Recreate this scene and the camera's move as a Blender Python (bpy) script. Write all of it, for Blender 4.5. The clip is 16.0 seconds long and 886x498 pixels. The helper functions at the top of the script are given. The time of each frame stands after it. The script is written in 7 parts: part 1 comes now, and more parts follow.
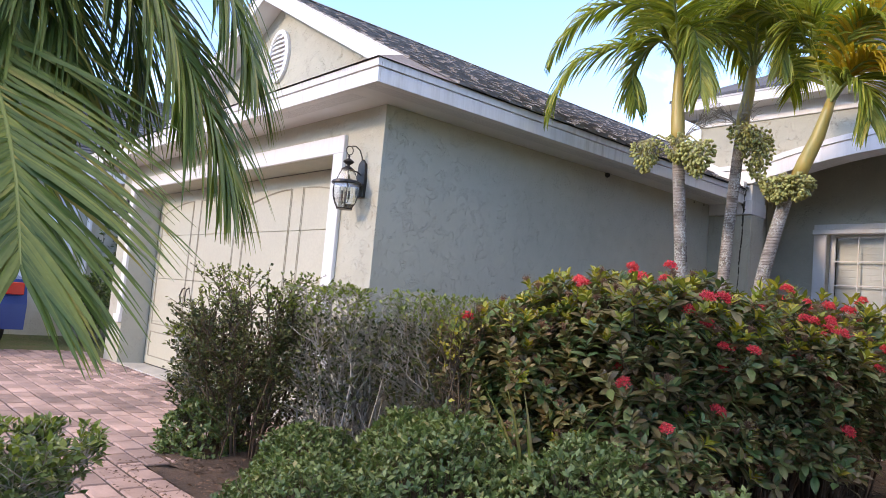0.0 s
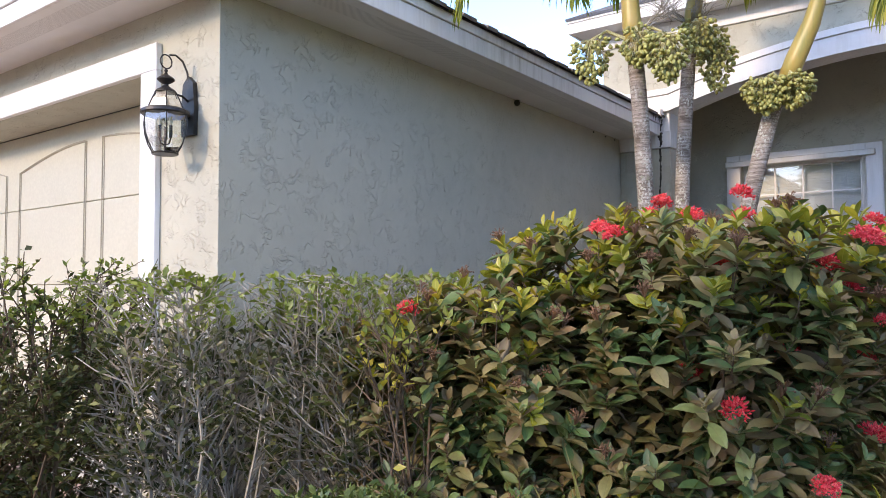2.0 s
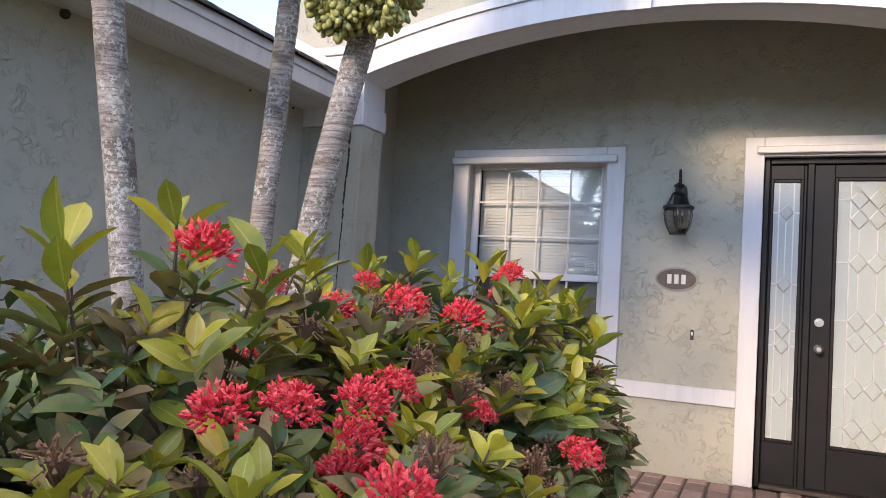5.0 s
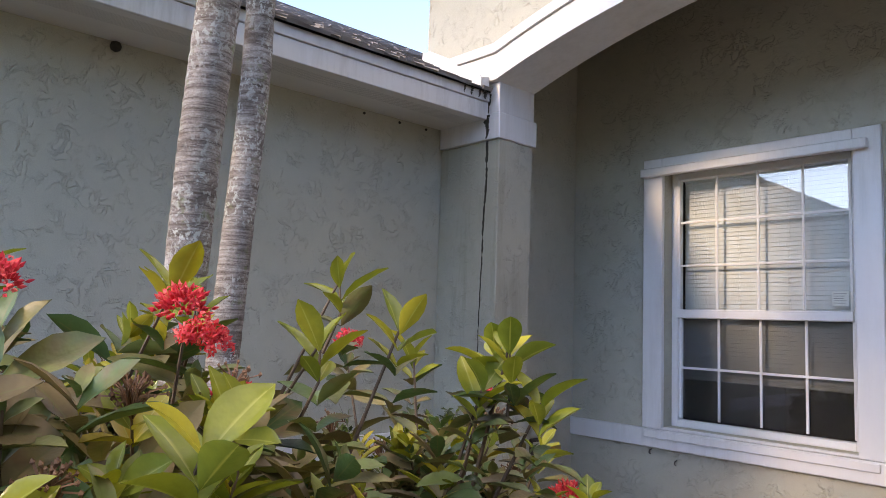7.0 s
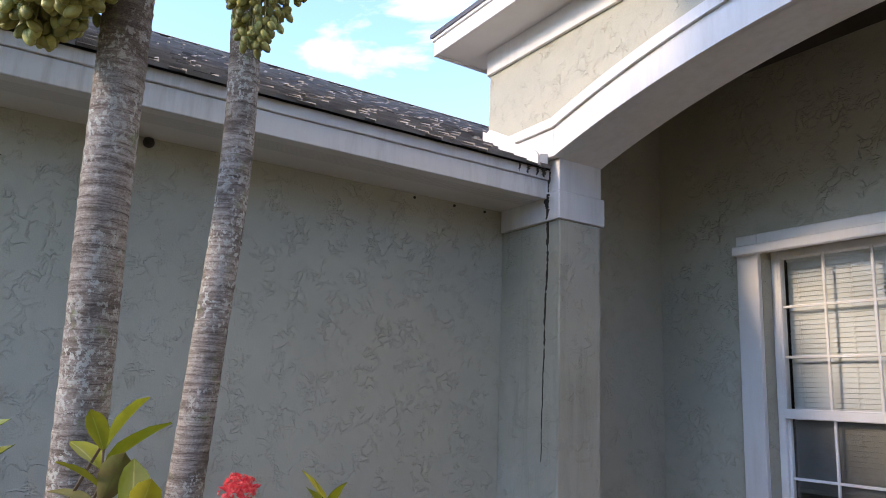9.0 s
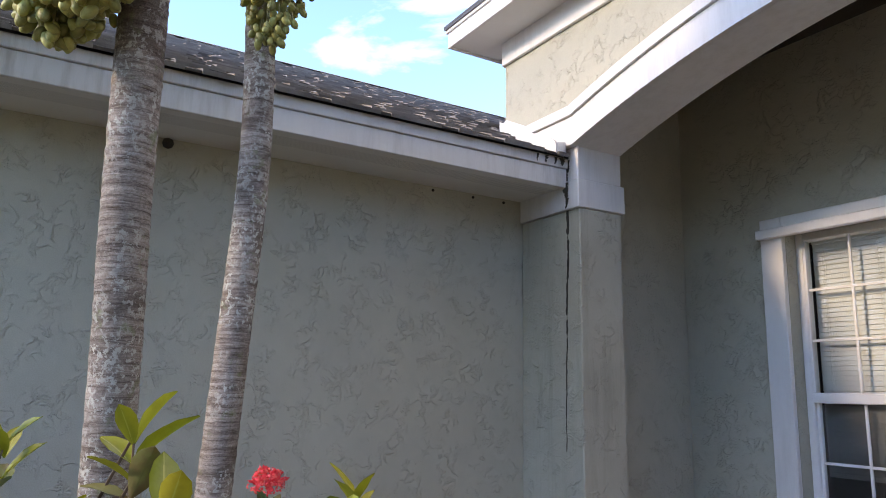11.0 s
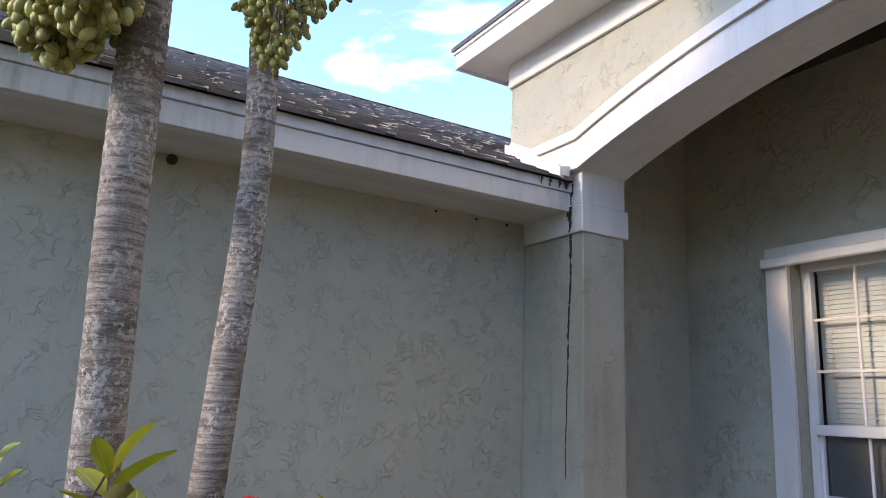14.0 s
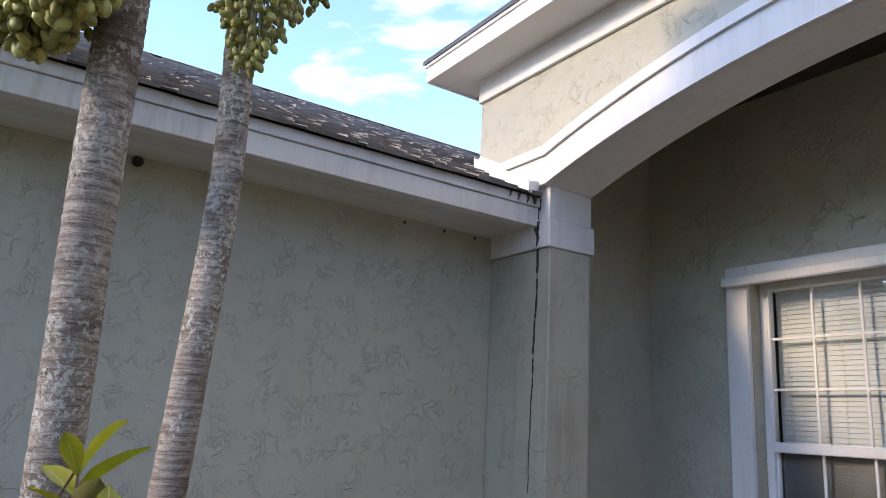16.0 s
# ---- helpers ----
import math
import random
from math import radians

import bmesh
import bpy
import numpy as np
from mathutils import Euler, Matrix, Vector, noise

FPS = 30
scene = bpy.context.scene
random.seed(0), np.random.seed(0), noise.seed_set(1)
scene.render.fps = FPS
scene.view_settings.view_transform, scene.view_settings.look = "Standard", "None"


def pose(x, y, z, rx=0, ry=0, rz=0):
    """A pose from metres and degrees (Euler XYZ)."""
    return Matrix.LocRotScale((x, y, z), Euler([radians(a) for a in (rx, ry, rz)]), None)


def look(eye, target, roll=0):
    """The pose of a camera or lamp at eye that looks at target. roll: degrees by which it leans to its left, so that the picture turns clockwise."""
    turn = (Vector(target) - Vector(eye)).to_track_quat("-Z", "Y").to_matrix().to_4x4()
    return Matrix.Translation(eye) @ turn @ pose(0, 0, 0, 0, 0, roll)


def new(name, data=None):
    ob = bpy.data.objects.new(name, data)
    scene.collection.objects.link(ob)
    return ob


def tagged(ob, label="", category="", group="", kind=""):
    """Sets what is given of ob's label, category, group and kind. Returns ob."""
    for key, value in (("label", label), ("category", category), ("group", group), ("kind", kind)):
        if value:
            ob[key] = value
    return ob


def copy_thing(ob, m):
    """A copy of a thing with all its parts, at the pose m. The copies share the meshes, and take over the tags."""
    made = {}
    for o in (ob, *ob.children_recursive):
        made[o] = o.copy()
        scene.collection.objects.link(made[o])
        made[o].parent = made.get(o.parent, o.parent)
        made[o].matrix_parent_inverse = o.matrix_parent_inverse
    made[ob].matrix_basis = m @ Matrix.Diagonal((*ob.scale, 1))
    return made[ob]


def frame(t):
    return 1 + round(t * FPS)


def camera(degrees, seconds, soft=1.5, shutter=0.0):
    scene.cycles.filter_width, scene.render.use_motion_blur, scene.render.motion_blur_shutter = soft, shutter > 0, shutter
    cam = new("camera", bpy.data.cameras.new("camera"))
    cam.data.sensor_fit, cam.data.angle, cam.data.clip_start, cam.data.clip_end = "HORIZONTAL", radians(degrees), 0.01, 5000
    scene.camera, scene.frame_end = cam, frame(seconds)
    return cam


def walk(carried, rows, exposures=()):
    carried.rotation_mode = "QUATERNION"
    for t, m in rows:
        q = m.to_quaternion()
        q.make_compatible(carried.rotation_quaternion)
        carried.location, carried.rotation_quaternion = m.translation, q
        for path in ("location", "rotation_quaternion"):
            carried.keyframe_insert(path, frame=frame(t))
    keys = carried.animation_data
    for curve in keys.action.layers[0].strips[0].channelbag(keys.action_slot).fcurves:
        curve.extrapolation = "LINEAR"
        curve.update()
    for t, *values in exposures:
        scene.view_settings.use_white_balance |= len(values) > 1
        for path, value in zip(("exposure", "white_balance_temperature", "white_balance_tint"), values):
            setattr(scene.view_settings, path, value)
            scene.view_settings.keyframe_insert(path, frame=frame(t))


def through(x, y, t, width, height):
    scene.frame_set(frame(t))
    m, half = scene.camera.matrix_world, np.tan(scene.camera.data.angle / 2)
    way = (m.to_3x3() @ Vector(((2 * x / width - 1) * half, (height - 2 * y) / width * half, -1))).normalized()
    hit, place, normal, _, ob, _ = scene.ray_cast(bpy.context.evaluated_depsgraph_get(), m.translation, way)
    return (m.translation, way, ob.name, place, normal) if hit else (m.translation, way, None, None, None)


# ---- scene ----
cam = camera(62.7, 16.0, soft=0.6)
PATH = [
    (0, (4.271, -3.05, 1.042), (2.767, -1.742, 1.201), 5.1),
    (0.5, (3.883, -2.996, 1.041), (2.312, -1.768, 1.188), 4.7),
    (1, (3.511, -2.858, 1.04), (1.939, -1.625, 1.149), 2.8),
    (1.5, (3.15, -2.506, 1.066), (1.68, -1.152, 1.146), 2.7),
    (2, (2.83, -2.068, 1.083), (1.638, -0.465, 1.178), -0.3),
    (2.5, (2.675, -1.643, 1.116), (1.723, 0.114, 1.191), -0.7),
    (3, (2.614, -1.202, 1.139), (2.021, 0.704, 1.249), -0.4),
    (3.2, (2.631, -0.996, 1.16), (2.177, 0.948, 1.278), -0.7),
    (5.3, (3.186, 0.493, 1.28), (2.225, 2.244, 1.385), 4.0),
    (5.5, (3.214, 0.615, 1.267), (2.144, 2.3, 1.399), 3.9),
    (6, (3.289, 1.029, 1.269), (2.049, 2.584, 1.475), 2.8),
    (6.5, (3.364, 1.354, 1.295), (1.948, 2.751, 1.501), 3.3),
    (7, (3.338, 1.665, 1.289), (1.865, 3.004, 1.487), 2.0),
    (7.5, (3.298, 1.905, 1.324), (1.774, 3.161, 1.636), 1.7),
    (8, (3.312, 2.063, 1.365), (1.677, 3.161, 1.714), 2.6),
    (8.5, (3.304, 2.122, 1.387), (1.658, 3.201, 1.746), 2.4),
    (9, (3.322, 2.151, 1.408), (1.664, 3.198, 1.805), 2.4),
    (9.2, (3.327, 2.148, 1.424), (1.667, 3.184, 1.834), 2.3),
    (11.5, (3.303, 2.154, 1.386), (1.612, 3.155, 1.756), 1.0),
    (12, (3.279, 2.158, 1.348), (1.58, 3.164, 1.665), 0.9),
    (12.5, (3.274, 2.167, 1.277), (1.55, 3.182, 1.263), 0.6),
    (13, (3.273, 2.156, 1.337), (1.565, 3.176, 1.546), 1.3),
    (13.5, (3.286, 2.158, 1.396), (1.598, 3.158, 1.783), 2.3),
    (14, (3.317, 2.175, 1.425), (1.628, 3.158, 1.85), 2.5),
    (14.5, (3.312, 2.175, 1.46), (1.63, 3.155, 1.918), 2.8),
    (15, (3.317, 2.187, 1.42), (1.647, 3.188, 1.875), 3.6),
    (15.5, (3.312, 2.159, 1.397), (1.658, 3.189, 1.849), 3.6),
    (16, (3.299, 2.158, 1.407), (1.671, 3.22, 1.877), 3.3),
]
walk(cam, [(t, look(eye, target, roll)) for t, eye, target, roll in PATH],
     [(0, 2.85, 8250, 21), (1.5, 3.0, 8400, 20), (2.5, 3.12, 8500, 22), (3.0, 3.15, 8500, 22), (5.3, 3.08, 8500, 21), (7.0, 3.22, 8650, 21), (7.6, 3.1, 8300, 20), (9.0, 3.08, 8500, 19),
      (11.4, 3.08, 8600, 19), (12.0, 3.35, 9750, 21), (12.5, 3.8, 11300, 22), (13.0, 3.5, 10600, 21), (13.6, 3.1, 8600, 19), (16.0, 3.08, 8500, 19)])

# ---- world, sun ----
SUN_DIR = Vector((-0.20, -1.0, 0.37)).normalized()
world = bpy.data.worlds.new("world")
scene.world = world
world.use_nodes = True
wn, wl = world.node_tree.nodes, world.node_tree.links
wn.clear()
w_out = wn.new("ShaderNodeOutputWorld")
w_bg = wn.new("ShaderNodeBackground")
w_sky = wn.new("ShaderNodeTexSky")
w_sky.sky_type = "NISHITA"
w_sky.sun_disc = False
w_sky.sun_elevation = math.asin(SUN_DIR.z)
w_sky.sun_rotation = math.atan2(SUN_DIR.x, SUN_DIR.y)
w_sky.air_density, w_sky.dust_density, w_sky.ozone_density = 1.0, 0.3, 2.0
w_tc = wn.new("ShaderNodeTexCoord")
w_map = wn.new("ShaderNodeMapping")
w_map.inputs["Scale"].default_value = (1.0, 1.0, 2.6)
w_map.inputs["Location"].default_value = (0.35, 0.1, 0.2)
w_n1 = wn.new("ShaderNodeTexNoise")
w_n1.inputs["Scale"].default_value, w_n1.inputs["Detail"].default_value = 3.2, 9.0
w_n1.inputs["Roughness"].default_value, w_n1.inputs["Distortion"].default_value = 0.56, 0.25
w_ramp = wn.new("ShaderNodeValToRGB")
w_ramp.color_ramp.elements[0].position, w_ramp.color_ramp.elements[1].position = 0.55, 0.86
w_mix = wn.new("ShaderNodeMix")
w_mix.data_type = "RGBA"
w_tint = wn.new("ShaderNodeMix")
w_tint.data_type, w_tint.blend_type = "RGBA", "MULTIPLY"
w_tint.inputs[0].default_value = 1.0
w_tint.inputs[7].default_value = (0.36, 0.50, 0.72, 1)
wl.new(w_tc.outputs["Generated"], w_map.inputs["Vector"])
wl.new(w_map.outputs["Vector"], w_n1.inputs["Vector"])
# Cloud thickened overhead, out of view, added to brighten and neutralise the ambient light.
w_sep = wn.new("ShaderNodeSeparateXYZ")
w_overhead_fill = wn.new("ShaderNodeMapRange")
w_overhead_fill.interpolation_type = "SMOOTHSTEP"
for k, v in enumerate((0.42, 0.90, 0.0, 0.30)):
    w_overhead_fill.inputs[k + 1].default_value = v
w_add = wn.new("ShaderNodeMath")
wl.new(w_tc.outputs["Generated"], w_sep.inputs["Vector"])
wl.new(w_sep.outputs["Z"], w_overhead_fill.inputs[0])
wl.new(w_n1.outputs["Fac"], w_add.inputs[0])
wl.new(w_overhead_fill.outputs[0], w_add.inputs[1])
wl.new(w_add.outputs[0], w_ramp.inputs["Fac"])
wl.new(w_sky.outputs["Color"], w_tint.inputs[6])
wl.new(w_ramp.outputs["Color"], w_mix.inputs[0])
wl.new(w_tint.outputs[2], w_mix.inputs[6])
w_mix.inputs[7].default_value = (2.5, 2.45, 2.4, 1)
wl.new(w_mix.outputs[2], w_bg.inputs["Color"])
w_bg.inputs["Strength"].default_value = 0.15
wl.new(w_bg.outputs["Background"], w_out.inputs["Surface"])

sun_data = bpy.data.lights.new("sun", "SUN")
sun_data.energy, sun_data.angle, sun_data.color = 0.34, radians(7.0), (1.0, 0.87, 0.68)
sun = new("sun", sun_data)
sun.matrix_world = look(SUN_DIR * 30, (0, 0, 0))


# ---- materials ----
def nodes_of(name):
    m = bpy.data.materials.new(name)
    m.use_nodes = True
    nt = m.node_tree
    return m, nt.nodes, nt.links, nt.nodes["Principled BSDF"]


def noise_at(n, l, vec, scale, detail=4.0, rough=0.55, distort=0.0):
    t = n.new("ShaderNodeTexNoise")
    t.inputs["Scale"].default_value, t.inputs["Detail"].default_value = scale, detail
    t.inputs["Roughness"].default_value, t.inputs["Distortion"].default_value = rough, distort
    l.new(vec, t.inputs["Vector"])
    return t.outputs["Fac"]


def ramp_of(n, l, fac, stops):
    r = n.new("ShaderNodeValToRGB")
    e = r.color_ramp.elements
    while len(e) < len(stops):
        e.new(0.5)
    for el, (p, c) in zip(e, stops):
        el.position, el.color = p, (*c, 1) if len(c) == 3 else c
    l.new(fac, r.inputs["Fac"])
    return r.outputs["Color"]


def mix_of(n, l, fac, a, b, mode="MIX"):
    m = n.new("ShaderNodeMix")
    m.data_type, m.blend_type = "RGBA", mode
    for s, v in ((m.inputs[0], fac), (m.inputs[6], a), (m.inputs[7], b)):
        if isinstance(v, (int, float)):
            s.default_value = v
        elif isinstance(v, tuple):
            s.default_value = (*v, 1) if len(v) == 3 else v
        else:
            l.new(v, s)
    return m.outputs[2]


def bump_of(n, l, height, strength, dist, prev=None):
    b = n.new("ShaderNodeBump")
    b.inputs["Strength"].default_value, b.inputs["Distance"].default_value = strength, dist
    l.new(height, b.inputs["Height"])
    if prev is not None:
        l.new(prev, b.inputs["Normal"])
    return b.outputs["Normal"]


def surface(name, col, dark, scale=3.0, fine=60.0, rough=0.6, metal=0.0, bump=0.15, dist=0.004, spec=0.5, per="", spread=0.0):
    """A painted, metal or mineral surface: two colours by a broad noise, a fine grain, a light relief."""
    m, n, l, p = nodes_of(name)
    g = n.new("ShaderNodeNewGeometry")
    pos = g.outputs["Position"]
    broad = noise_at(n, l, pos, scale, 6.0, 0.6, 0.3)
    grain = noise_at(n, l, pos, fine, 3.0, 0.6)
    c = ramp_of(n, l, broad, ((0.3, dark), (0.62, col)))
    c = mix_of(n, l, 0.22, c, ramp_of(n, l, grain, ((0.25, (0.35, 0.35, 0.35)), (0.75, (0.65, 0.65, 0.65)))), "OVERLAY")
    if per:
        if per == "object":
            src = n.new("ShaderNodeObjectInfo").outputs["Random"]
        else:
            src = g.outputs["Random Per Island"]
        lo, hi = 0.5 - spread, 0.5 + spread
        c = mix_of(n, l, 0.85, c, ramp_of(n, l, src, ((0.0, (lo, lo, lo)), (1.0, (hi, hi, hi)))), "OVERLAY")
    l.new(c, p.inputs["Base Color"])
    p.inputs["Roughness"].default_value, p.inputs["Metallic"].default_value = rough, metal
    p.inputs["Specular IOR Level"].default_value = spec
    if bump:
        l.new(bump_of(n, l, grain, bump, dist), p.inputs["Normal"])
    return m


def stucco_mat(name, col, dark, stain=0.0):
    """Skip-trowel stucco: fine sand and sparse curved trowel ridges; stain: damp streaks and mildew."""
    m, n, l, p = nodes_of(name)
    pos = n.new("ShaderNodeNewGeometry").outputs["Position"]
    broad = noise_at(n, l, pos, 1.1, 5.0, 0.6, 0.4)
    c = ramp_of(n, l, broad, ((0.3, dark), (0.7, col)))
    blot = noise_at(n, l, pos, 7.0, 6.0, 0.65, 0.6)
    c = mix_of(n, l, 0.16, c, ramp_of(n, l, blot, ((0.3, (0.36, 0.36, 0.36)), (0.7, (0.62, 0.62, 0.62)))), "OVERLAY")
    sand = noise_at(n, l, pos, 190.0, 3.0, 0.75)
    c = mix_of(n, l, 0.2, c, ramp_of(n, l, sand, ((0.3, (0.33, 0.33, 0.33)), (0.7, (0.66, 0.66, 0.66)))), "OVERLAY")
    if stain:
        mp = n.new("ShaderNodeMapping")
        mp.inputs["Scale"].default_value = (9.0, 9.0, 0.9)
        l.new(pos, mp.inputs["Vector"])
        streak = noise_at(n, l, mp.outputs["Vector"], 1.0, 6.0, 0.7, 0.2)
        c = mix_of(n, l, ramp_of(n, l, streak, ((0.5, (0, 0, 0)), (0.8, (stain, stain, stain)))), c, (0.17, 0.165, 0.12))
    ridge = noise_at(n, l, pos, 15.0, 3.0, 0.6, 0.5)
    mask = noise_at(n, l, pos, 9.0, 2.0, 0.5, 0.4)
    line = ramp_of(n, l, ridge, ((0.465, (0, 0, 0)), (0.492, (1, 1, 1)), (0.500, (1, 1, 1)), (0.57, (0, 0, 0))))
    line = mix_of(n, l, ramp_of(n, l, mask, ((0.45, (0, 0, 0)), (0.62, (1, 1, 1)))), (0, 0, 0), line)
    l.new(c, p.inputs["Base Color"])
    p.inputs["Roughness"].default_value, p.inputs["Specular IOR Level"].default_value = 0.85, 0.25
    soft = noise_at(n, l, pos, 24.0, 3.0, 0.6)
    nrm = bump_of(n, l, line, 1.0, 0.0052)
    nrm = bump_of(n, l, soft, 0.45, 0.006, nrm)
    nrm = bump_of(n, l, sand, 0.6, 0.002, nrm)
    l.new(nrm, p.inputs["Normal"])
    return m


def trim_mat(name, col, dirt):
    """White-painted board with mildew runs."""
    m, n, l, p = nodes_of(name)
    pos = n.new("ShaderNodeNewGeometry").outputs["Position"]
    mp = n.new("ShaderNodeMapping")
    mp.inputs["Scale"].default_value = (16.0, 16.0, 2.0)
    l.new(pos, mp.inputs["Vector"])
    run = noise_at(n, l, mp.outputs["Vector"], 1.0, 6.0, 0.7)
    zone = noise_at(n, l, pos, 0.9, 3.0, 0.5)
    k = mix_of(n, l, ramp_of(n, l, zone, ((0.38, (0.15, 0.15, 0.15)), (0.58, (1, 1, 1)))), (0, 0, 0), ramp_of(n, l, run, ((0.44, (0, 0, 0)), (0.72, (dirt, dirt, dirt)))))
    c = mix_of(n, l, k, col, (0.33, 0.31, 0.27))
    fine = noise_at(n, l, pos, 40.0, 4.0, 0.6)
    c = mix_of(n, l, 0.1, c, ramp_of(n, l, fine, ((0.3, (0.4, 0.4, 0.4)), (0.7, (0.6, 0.6, 0.6)))), "OVERLAY")
    l.new(c, p.inputs["Base Color"])
    p.inputs["Roughness"].default_value = 0.5
    l.new(bump_of(n, l, fine, 0.12, 0.002), p.inputs["Normal"])
    return m


def leaf_mat(name, stops, vein, rough=0.38, through=0.3, spots=None, per="island", mid=0.10):
    """Leaf: hue from leaf to leaf, pale midrib, blotches, some light through it."""
    m, n, l, p = nodes_of(name)
    g = n.new("ShaderNodeNewGeometry")
    src = n.new("ShaderNodeObjectInfo").outputs["Random"] if per == "object" else g.outputs["Random Per Island"]
    c = ramp_of(n, l, src, stops)
    blot = noise_at(n, l, g.outputs["Position"], 45.0, 4.0, 0.6)
    c = mix_of(n, l, 0.5, c, ramp_of(n, l, blot, ((0.3, (0.36, 0.36, 0.36)), (0.7, (0.62, 0.62, 0.62)))), "OVERLAY")
    if spots:
        s2 = noise_at(n, l, g.outputs["Position"], 14.0, 4.0, 0.6, 0.4)
        c = mix_of(n, l, ramp_of(n, l, s2, ((0.52, (0, 0, 0)), (0.66, (0.75, 0.75, 0.75)))), c, spots)
    a = n.new("ShaderNodeAttribute")
    a.attribute_name = "across"
    c = mix_of(n, l, ramp_of(n, l, a.outputs["Fac"], ((0.0, (0.7, 0.7, 0.7)), (mid, (0, 0, 0)))), c, vein)
    l.new(c, p.inputs["Base Color"])
    p.inputs["Roughness"].default_value, p.inputs["Specular IOR Level"].default_value = rough, 0.38
    l.new(bump_of(n, l, noise_at(n, l, g.outputs["Position"], 90.0, 2.0), 0.35, 0.003), p.inputs["Normal"])
    t = n.new("ShaderNodeBsdfTranslucent")
    tint = mix_of(n, l, 1.0, c, (1.15, 1.25, 0.55), "MULTIPLY")
    l.new(tint, t.inputs["Color"])
    mx = n.new("ShaderNodeMixShader")
    mx.inputs[0].default_value = through
    l.new(p.outputs["BSDF"], mx.inputs[1])
    l.new(t.outputs["BSDF"], mx.inputs[2])
    l.new(mx.outputs["Shader"], n["Material Output"].inputs["Surface"])
    return m


def glass_mat(name, rough=0.02, tint=(0.95, 0.98, 0.97), clear=0.82, wavy=0.0):
    """Thin pane: clear with a mirror film that grows towards grazing."""
    m, n, l, p = nodes_of(name)
    n.remove(p)
    tr = n.new("ShaderNodeBsdfTransparent")
    tr.inputs["Color"].default_value = (*tint, 1)
    gl = n.new("ShaderNodeBsdfGlossy")
    gl.inputs["Roughness"].default_value = rough
    fr = n.new("ShaderNodeFresnel")
    fr.inputs["IOR"].default_value = 1.5
    k = n.new("ShaderNodeMath")
    k.operation = "MULTIPLY_ADD"
    k.inputs[1].default_value, k.inputs[2].default_value = 1.0, 1.0 - clear
    l.new(fr.outputs["Fac"], k.inputs[0])
    mx = n.new("ShaderNodeMixShader")
    l.new(k.outputs["Value"], mx.inputs[0])
    l.new(tr.outputs["BSDF"], mx.inputs[1])
    l.new(gl.outputs["BSDF"], mx.inputs[2])
    if wavy:
        pos = n.new("ShaderNodeNewGeometry").outputs["Position"]
        l.new(bump_of(n, l, noise_at(n, l, pos, 45.0, 2.0), wavy, 0.01), gl.inputs["Normal"])
    l.new(mx.outputs["Shader"], n["Material Output"].inputs["Surface"])
    return m


def frosted_mat():
    """Obscure door glass: milky and rippled, with a soft gloss."""
    m, n, l, p = nodes_of("leaded_glass")
    pos = n.new("ShaderNodeNewGeometry").outputs["Position"]
    grain = noise_at(n, l, pos, 130.0, 3.0, 0.7)
    l.new(ramp_of(n, l, grain, ((0.3, (0.42, 0.49, 0.48)), (0.7, (0.56, 0.63, 0.62)))), p.inputs["Base Color"])
    p.inputs["Roughness"].default_value = 0.16
    l.new(bump_of(n, l, grain, 0.3, 0.004), p.inputs["Normal"])
    tr = n.new("ShaderNodeBsdfTransparent")
    mx = n.new("ShaderNodeMixShader")
    mx.inputs[0].default_value = 0.8
    l.new(tr.outputs["BSDF"], mx.inputs[1])
    l.new(p.outputs["BSDF"], mx.inputs[2])
    l.new(mx.outputs["Shader"], n["Material Output"].inputs["Surface"])
    return m


def pane_dimmer_mat():
    """Added dark veil, mostly open, that imitates the lower sash's weaker reflection."""
    m, n, l, p = nodes_of("pane_dimmer")
    p.inputs["Base Color"].default_value = (0.02, 0.02, 0.02, 1)
    p.inputs["Roughness"].default_value = 0.7
    tr = n.new("ShaderNodeBsdfTransparent")
    mx = n.new("ShaderNodeMixShader")
    mx.inputs[0].default_value = 0.36
    l.new(tr.outputs["BSDF"], mx.inputs[1])
    l.new(p.outputs["BSDF"], mx.inputs[2])
    l.new(mx.outputs["Shader"], n["Material Output"].inputs["Surface"])
    return m


STUCCO = stucco_mat("stucco", (0.475, 0.462, 0.375), (0.425, 0.415, 0.34))
STUCCO_STAINED = stucco_mat("stucco_stained", (0.47, 0.458, 0.375), (0.41, 0.40, 0.33), 0.5)
WHITE = trim_mat("white_trim", (0.70, 0.695, 0.685), 0.25)
FASCIA = trim_mat("fascia_paint", (0.68, 0.675, 0.665), 0.75)
VINYL = surface("white_vinyl", (0.74, 0.74, 0.735), (0.69, 0.69, 0.685), rough=0.35, bump=0.03)
DOORPAINT = surface("garage_door_paint", (0.50, 0.485, 0.385), (0.46, 0.445, 0.35), scale=1.2, rough=0.5, bump=0.05)
# Darker than the door paint: the grooves' shade is put into the colour.
GROOVE = surface("groove_shade", (0.34, 0.32, 0.25), (0.26, 0.24, 0.19), rough=0.8)
BLACK = surface("black_metal", (0.025, 0.024, 0.024), (0.05, 0.045, 0.04), scale=20, rough=0.42, metal=0.4, bump=0.2, dist=0.001)
DARKWOOD = surface("black_door_paint", (0.011, 0.011, 0.012), (0.018, 0.017, 0.017), scale=6, rough=0.45, bump=0.05, spec=0.25)
CHROME = surface("nickel", (0.62, 0.6, 0.56), (0.5, 0.48, 0.45), rough=0.28, metal=1.0, bump=0.0)
LEAD = surface("lead_came", (0.62, 0.62, 0.61), (0.5, 0.5, 0.49), rough=0.35, metal=0.3, bump=0.0)
